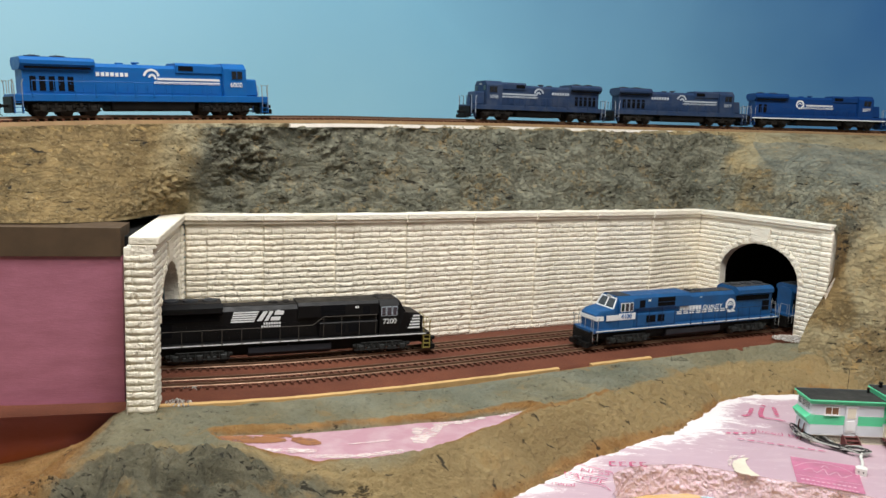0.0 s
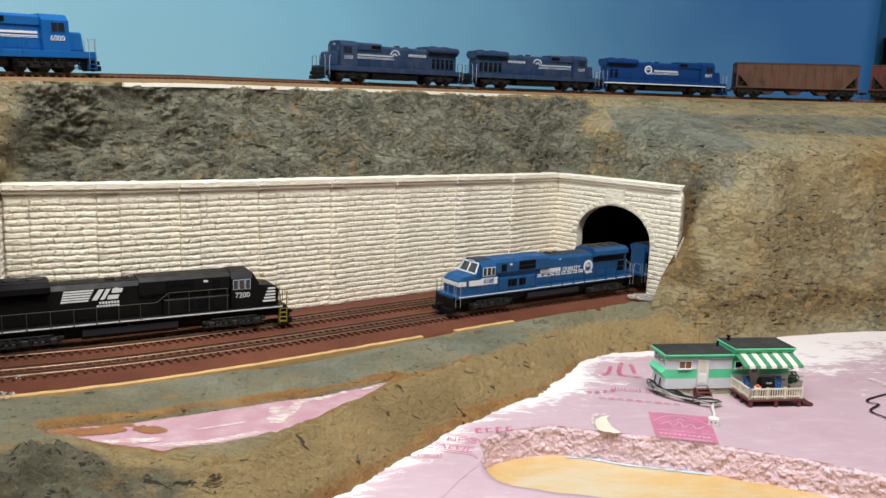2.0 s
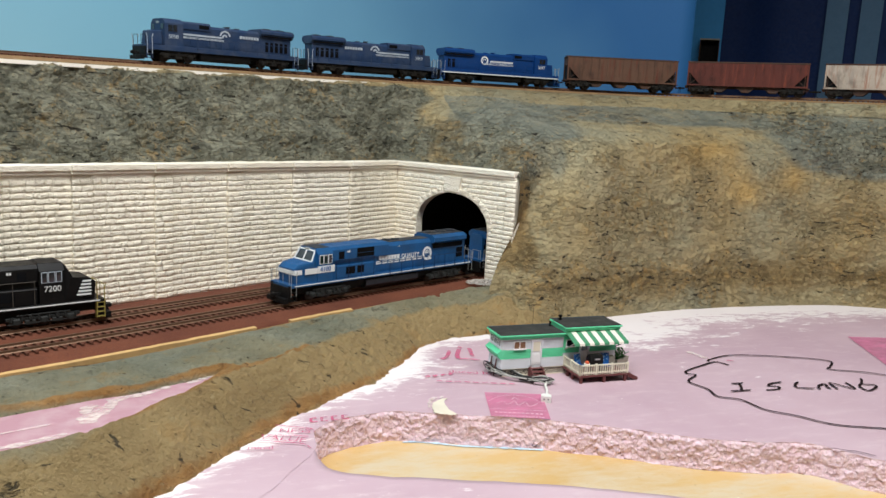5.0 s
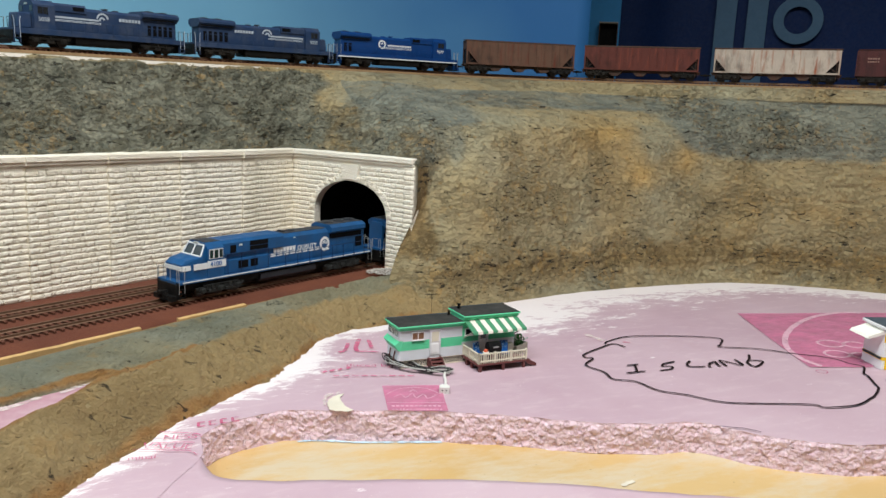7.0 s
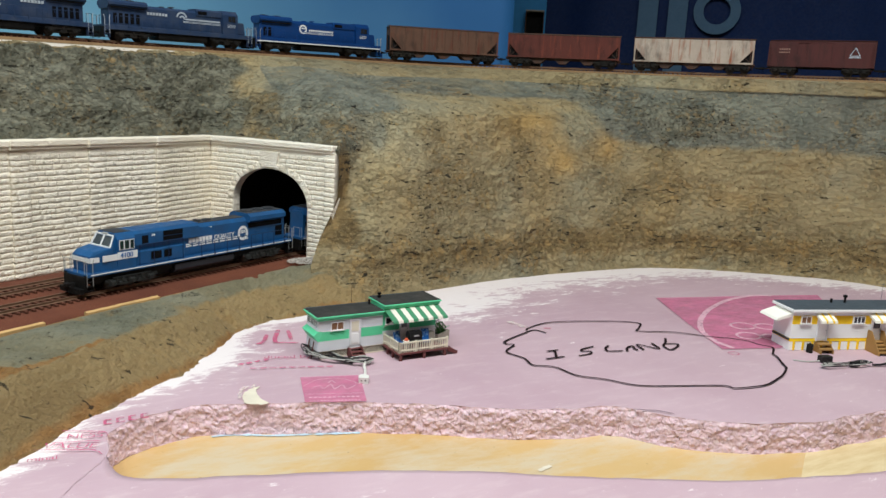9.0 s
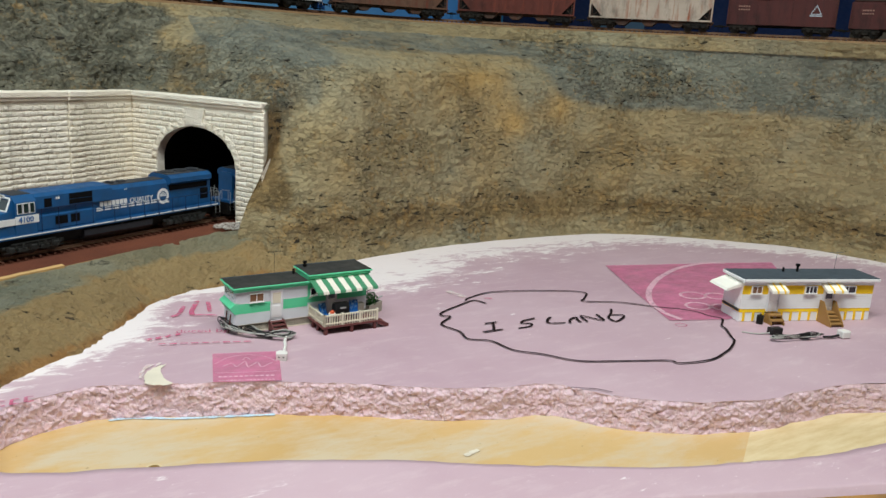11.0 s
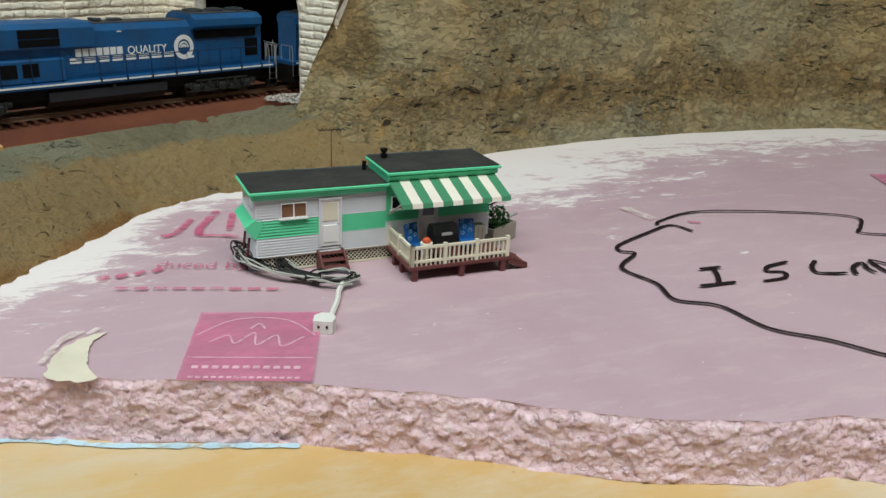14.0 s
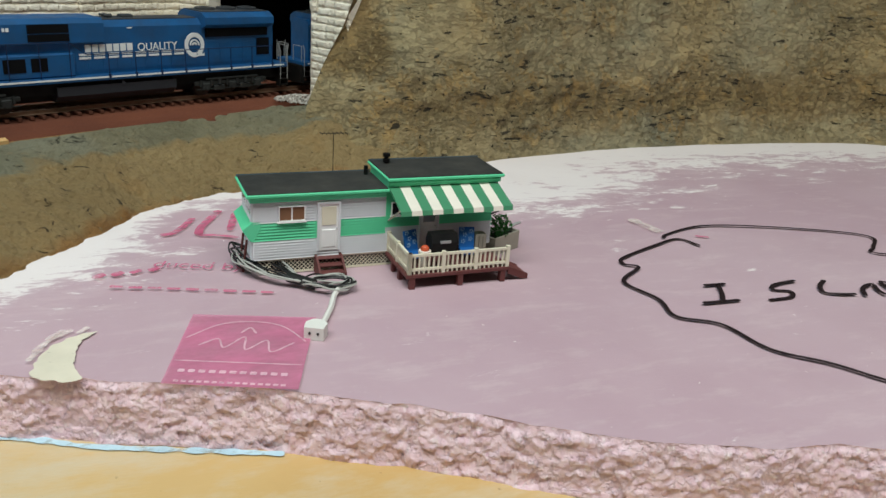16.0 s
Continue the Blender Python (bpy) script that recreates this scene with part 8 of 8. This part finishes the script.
def ply_details():
    """A paler sheet beyond a joint, a screw hole, paint drips and the pale blue line at the foot of the foam."""
    pale = Nodes("bare_pale_plywood", 0.65)
    pale.colour(pale.mix(pale.ramp(pale.noise(30, 6, 0.6, (1.0, 5.0, 1.0)), 0.35, 0.7), lin(214, 196, 156), lin(196, 172, 126)))
    pale.bump(pale.noise(200, 4), 0.2, 0.0006)
    bm = prism(bmesh.new(), [(0.6841, 0.4533), (0.7268, 0.4477), (0.7910, 0.4397), (0.8993, 0.4178), (0.9530, 0.2378), (0.7333, 0.3147), (0.6372, 0.3478), (0.6227, 0.4136)], "z", -THICK - 0.004, -THICK + 0.0006)
    tagged(part("ground_pale_board", bm, pale.mat), "bare pale plywood sheet beside the ochre board", "board", kind="structure")
    hole = thing("screw_hole", "shallow round hole in the ochre board with a pale rim", "hole", pose(0.2670, 0.5837, -THICK))
    bm = bmesh.new()
    for k in range(20):
        a, b = 2 * math.pi * k / 20, 2 * math.pi * (k + 1) / 20
        r0, r1 = 0.0036, 0.0050
        q = [(r * math.cos(t), r * math.sin(t)) for r, t in ((r0, a), (r1, a), (r1, b), (r0, b))]
        prism(bm, q, "z", -0.0008, 0.0007)
    part("rim", bm, pale.mat, hole)
    part("pit", tube(bmesh.new(), [(0, 0, -0.001), (0, 0, 0.0003)], 0.0037, 20), LEAFDARK, hole)
    for k, pts in enumerate(([(0.4626, 0.5140), (0.4709, 0.5154)], [(0.4574, 0.5123), (0.4626, 0.5135)])):
        ribbon(pts, 0.0034, -THICK + 0.0004, CREAMPAINT, "paint_drip", ply_top, "white paint drip", wobble=0.8, seed=100 + k)
    ribbon([(0.253, 0.6630), (0.2648, 0.6615), (0.2804, 0.6552), (0.2959, 0.6474), (0.3231, 0.6381), (0.3465, 0.6304), (0.3625, 0.6250)], 0.0030, -THICK + 0.0004, PALEBLUE, "paint_line", ply_top, "pale blue paint line", wobble=0.7, seed=104)
    line = Line([(0.02, 0.556), (0.06, 0.547), (0.11, 0.537), (0.19, 0.501), (0.235, 0.483), (0.28, 0.466), (0.36, 0.442), (0.44, 0.407), (0.54, 0.368), (0.64, 0.332), (0.77, 0.281), (0.92, 0.226)], 16)
    rows = []
    for q in line.p:
        rows.append([(q[0], q[1], -0.10), (q[0] - 0.004, q[1] - 0.010, -0.10), (q[0] - 0.004, q[1] - 0.010, -0.004), (q[0], q[1], -0.004)])
    fascia = part("trim_fascia", grid_mesh("trim_fascia", rows, EARTHEDGE))
    tagged(fascia, "brown wooden front edge of the layout", "fascia", kind="structure")


EARTHEDGE = painted("earth_brown_edge_paint", lin(160, 118, 66), 0.85, dirt=0.6, dirt_colour=lin(92, 70, 44))
LEAFDARK = painted("dark_hole_wood", lin(128, 102, 58), 0.9)
PALEBLUE = ragged_ink("pale_blue_paint", lin(172, 200, 214), 0.25, 0.5, 120.0, 0.95)
ply_top = bpy.data.objects["ground_board"]
ply_details()

# the bare patch in the bank
patch = blot([(x, y) for x, y in PATCH], 0.0332, PATCHPINK, "bare_foam_patch", None, "", 0.0, True)
tagged(patch, "bare pink foam patch in the painted bank", "foam patch", kind="structure")
m_patch = patch.modifiers.new("thickness", "SOLIDIFY")
m_patch.thickness, m_patch.offset = 0.006, -1.0
for k, (pts, w) in enumerate((([(0.0225, 0.602), (0.021, 0.620), (0.022, 0.636)], 0.0110), ([(0.024, 0.612), (0.032, 0.628), (0.036, 0.645)], 0.0090), ([(0.036, 0.645), (0.052, 0.650), (0.072, 0.664)], 0.0060),
                              ([(-0.055, 0.566), (-0.020, 0.572), (0.012, 0.586)], 0.0060), ([(-0.030, 0.592), (0.000, 0.604)], 0.0022), ([(0.084, 0.668), (0.103, 0.683)], 0.005), ([(-0.090, 0.572), (-0.050, 0.576)], 0.007))):
    ribbon(pts, w, 0.0333 + 0.0001 * k, SMEAR, "plaster_smear", patch, "white plaster smear", wobble=0.9, seed=60 + k)
for cx, cy, rx, ry, t in ((-0.1060, 0.5920, 0.030, 0.0070, 4), (-0.0870, 0.6040, 0.013, 0.0050, -4), (-0.0630, 0.5945, 0.0125, 0.0062, -18)):
    ring = []
    for k in range(14):
        a = 2 * math.pi * k / 14
        x, y = rx * math.cos(a), ry * math.sin(a)
        ring.append((cx + x * math.cos(radians(t)) - y * math.sin(radians(t)), cy + x * math.sin(radians(t)) + y * math.cos(radians(t))))
    blot(ring, 0.0337 + 0.0002 * cx, LEAFBROWN, "brown_stroke", patch, "brown brush stroke", 0.002)

# bare edge of the trackbed board
TANEDGE = painted("bare_tan_board_edge", lin(200, 162, 108), 0.8, dirt=0.5)
for a, b, w in (((-0.205, 0.68), (0.13, 0.84), 0.0028), ((0.165, 0.86), (0.235, 0.90), 0.0034)):
    s0, s1 = near_rail.find(*a), near_rail.find(*b)
    v, f = sweep(near_rail, 0.0, s0, s1, 0.006, [(-0.0335 - w, -0.004), (-0.0330, -0.004), (-0.0330, 0.0012), (-0.0335 - w, 0.0004)], Z_BED)
    v = [(x + 0.0012 * noise.noise((x * 90, y * 90, 2)), y + 0.0012 * noise.noise((x * 90, y * 90, 6)), z) for x, y, z in v]
    tagged(part("trim", mesh_of("trim", v, f, TANEDGE)), "bare tan edge of the trackbed board", "edge strip", kind="structure")

# gravel at the portal feet
GRAVEL = Nodes("pale_gravel", 0.9)
GRAVEL.colour(GRAVEL.mix(GRAVEL.island(), lin(120, 112, 104), lin(214, 208, 200)))
GRAVEL = GRAVEL.mat


def gravel(cx, cy, r, count, seed, z):
    rnd = random.Random(seed)
    verts, faces = [], []
    for _ in range(count):
        a, q = rnd.uniform(0, 6.28), r * math.sqrt(rnd.random())
        x, y, s = cx + q * math.cos(a), cy + q * math.sin(a) * 0.7, rnd.uniform(0.0006, 0.0014)
        h = z + 0.004 * max(0.0, 1 - q / r) * rnd.random()
        n = len(verts)
        verts += [(x + s * rnd.uniform(0.6, 1), y, h), (x - s, y + s * 0.3, h), (x, y + s, h), (x, y - s * rnd.uniform(0.6, 1), h), (x + s * 0.2, y, h + s), (x, y, h - s)]
        faces += [tuple(n + i for i in t) for t in ((0, 2, 4), (2, 1, 4), (1, 3, 4), (3, 0, 4), (2, 0, 5), (1, 2, 5), (3, 1, 5), (0, 3, 5))]
    ob = part("gravel", mesh_of("gravel", verts, faces, GRAVEL))
    tagged(ob, "loose pale gravel at the foot of a tunnel portal", "gravel", kind="stuff")


gravel(0.440, 0.968, 0.024, 620, 4, Z_BED + 0.004)
gravel(-0.185, 0.690, 0.014, 180, 5, Z_BED + 0.001)
gravel(-0.182, 0.655, 0.012, 90, 6, Z_BED)

# far blue banner, and a dark box at the end of the sky wall
BANNERBLUE = painted("dark_blue_banner", lin(4, 42, 96), 0.7, dirt=0.3)
BANNERPALE = painted("pale_grey_banner_print", lin(88, 124, 156), 0.7, dirt=0.2)


def banner():
    o, r = np.array([0.10, 0.088]), 2.70
    a, b = [o + r * np.array([math.cos(radians(t)), math.sin(radians(t))]) for t in (53.65, 31.85)]
    d = b - a
    w = float(np.hypot(*d))
    ob = thing("banner", "dark blue hanging banner with pale stripes and a ring", "banner", pose(a[0], a[1], 0.0, 0, 0, math.degrees(math.atan2(d[1], d[0]))))
    rows = []
    for i in range(81):
        x = w * i / 80
        rows.append([(x, 0.012 * math.sin(x * 26) * (0.4 + 0.6 * noise.noise((x * 4, 0, 0))), z) for z in (-0.1, 0.2, 0.5, 0.8, 1.2)])
    cloth = part("cloth", grid_mesh("cloth", rows, BANNERBLUE), parent=ob)

    def along(t):
        n = np.array([math.cos(radians(t)), math.sin(radians(t))])
        m = np.array([[n[0], -d[0] / w], [n[1], -d[1] / w]])
        return float(np.linalg.solve(m, a - o)[1])

    for t0, t1 in ((47.25, 45.99), (45.32, 44.10)):
        part("pale_stripe", boxed(along(t0), along(t1), -0.020, -0.016, 0.30, 1.2), BANNERPALE, ob)
    cx, z = along(42.25), 0.527
    bm = bmesh.new()
    arc_plate(bm, 0.018, cx, z, 0.039, 0.068, 0, 360, 36)
    part("pale_ring", bm, BANNERPALE, ob)
    part("pale_bar", boxed(cx - 0.05, cx + 0.05, -0.020, -0.016, z + 0.083, z + 0.16), BANNERPALE, ob)


banner()
b = thing("wooden_box", "small dark open wooden box at the end of the sky wall", "box", pose(1.649, 2.177, 0.0, 0, 0, -37) @ pose(-0.033, -0.021, 0.018))
# near-black back: the shade inside the box is in its colour
part("back", boxed(-0.026, 0.026, 0.016, 0.020, 0.28, 0.485), HOLLOW_SHADE, b)
part("lid", boxed(-0.028, 0.028, -0.020, 0.020, 0.485, 0.489), GREYWOOD, b)
for x in (-0.028, 0.026):
    part("side", boxed(x, x + 0.002, -0.018, 0.020, 0.28, 0.485), DARK_WOOD, b)
part("bottom", boxed(-0.026, 0.026, -0.018, 0.016, 0.28, 0.284), DARK_WOOD, b)
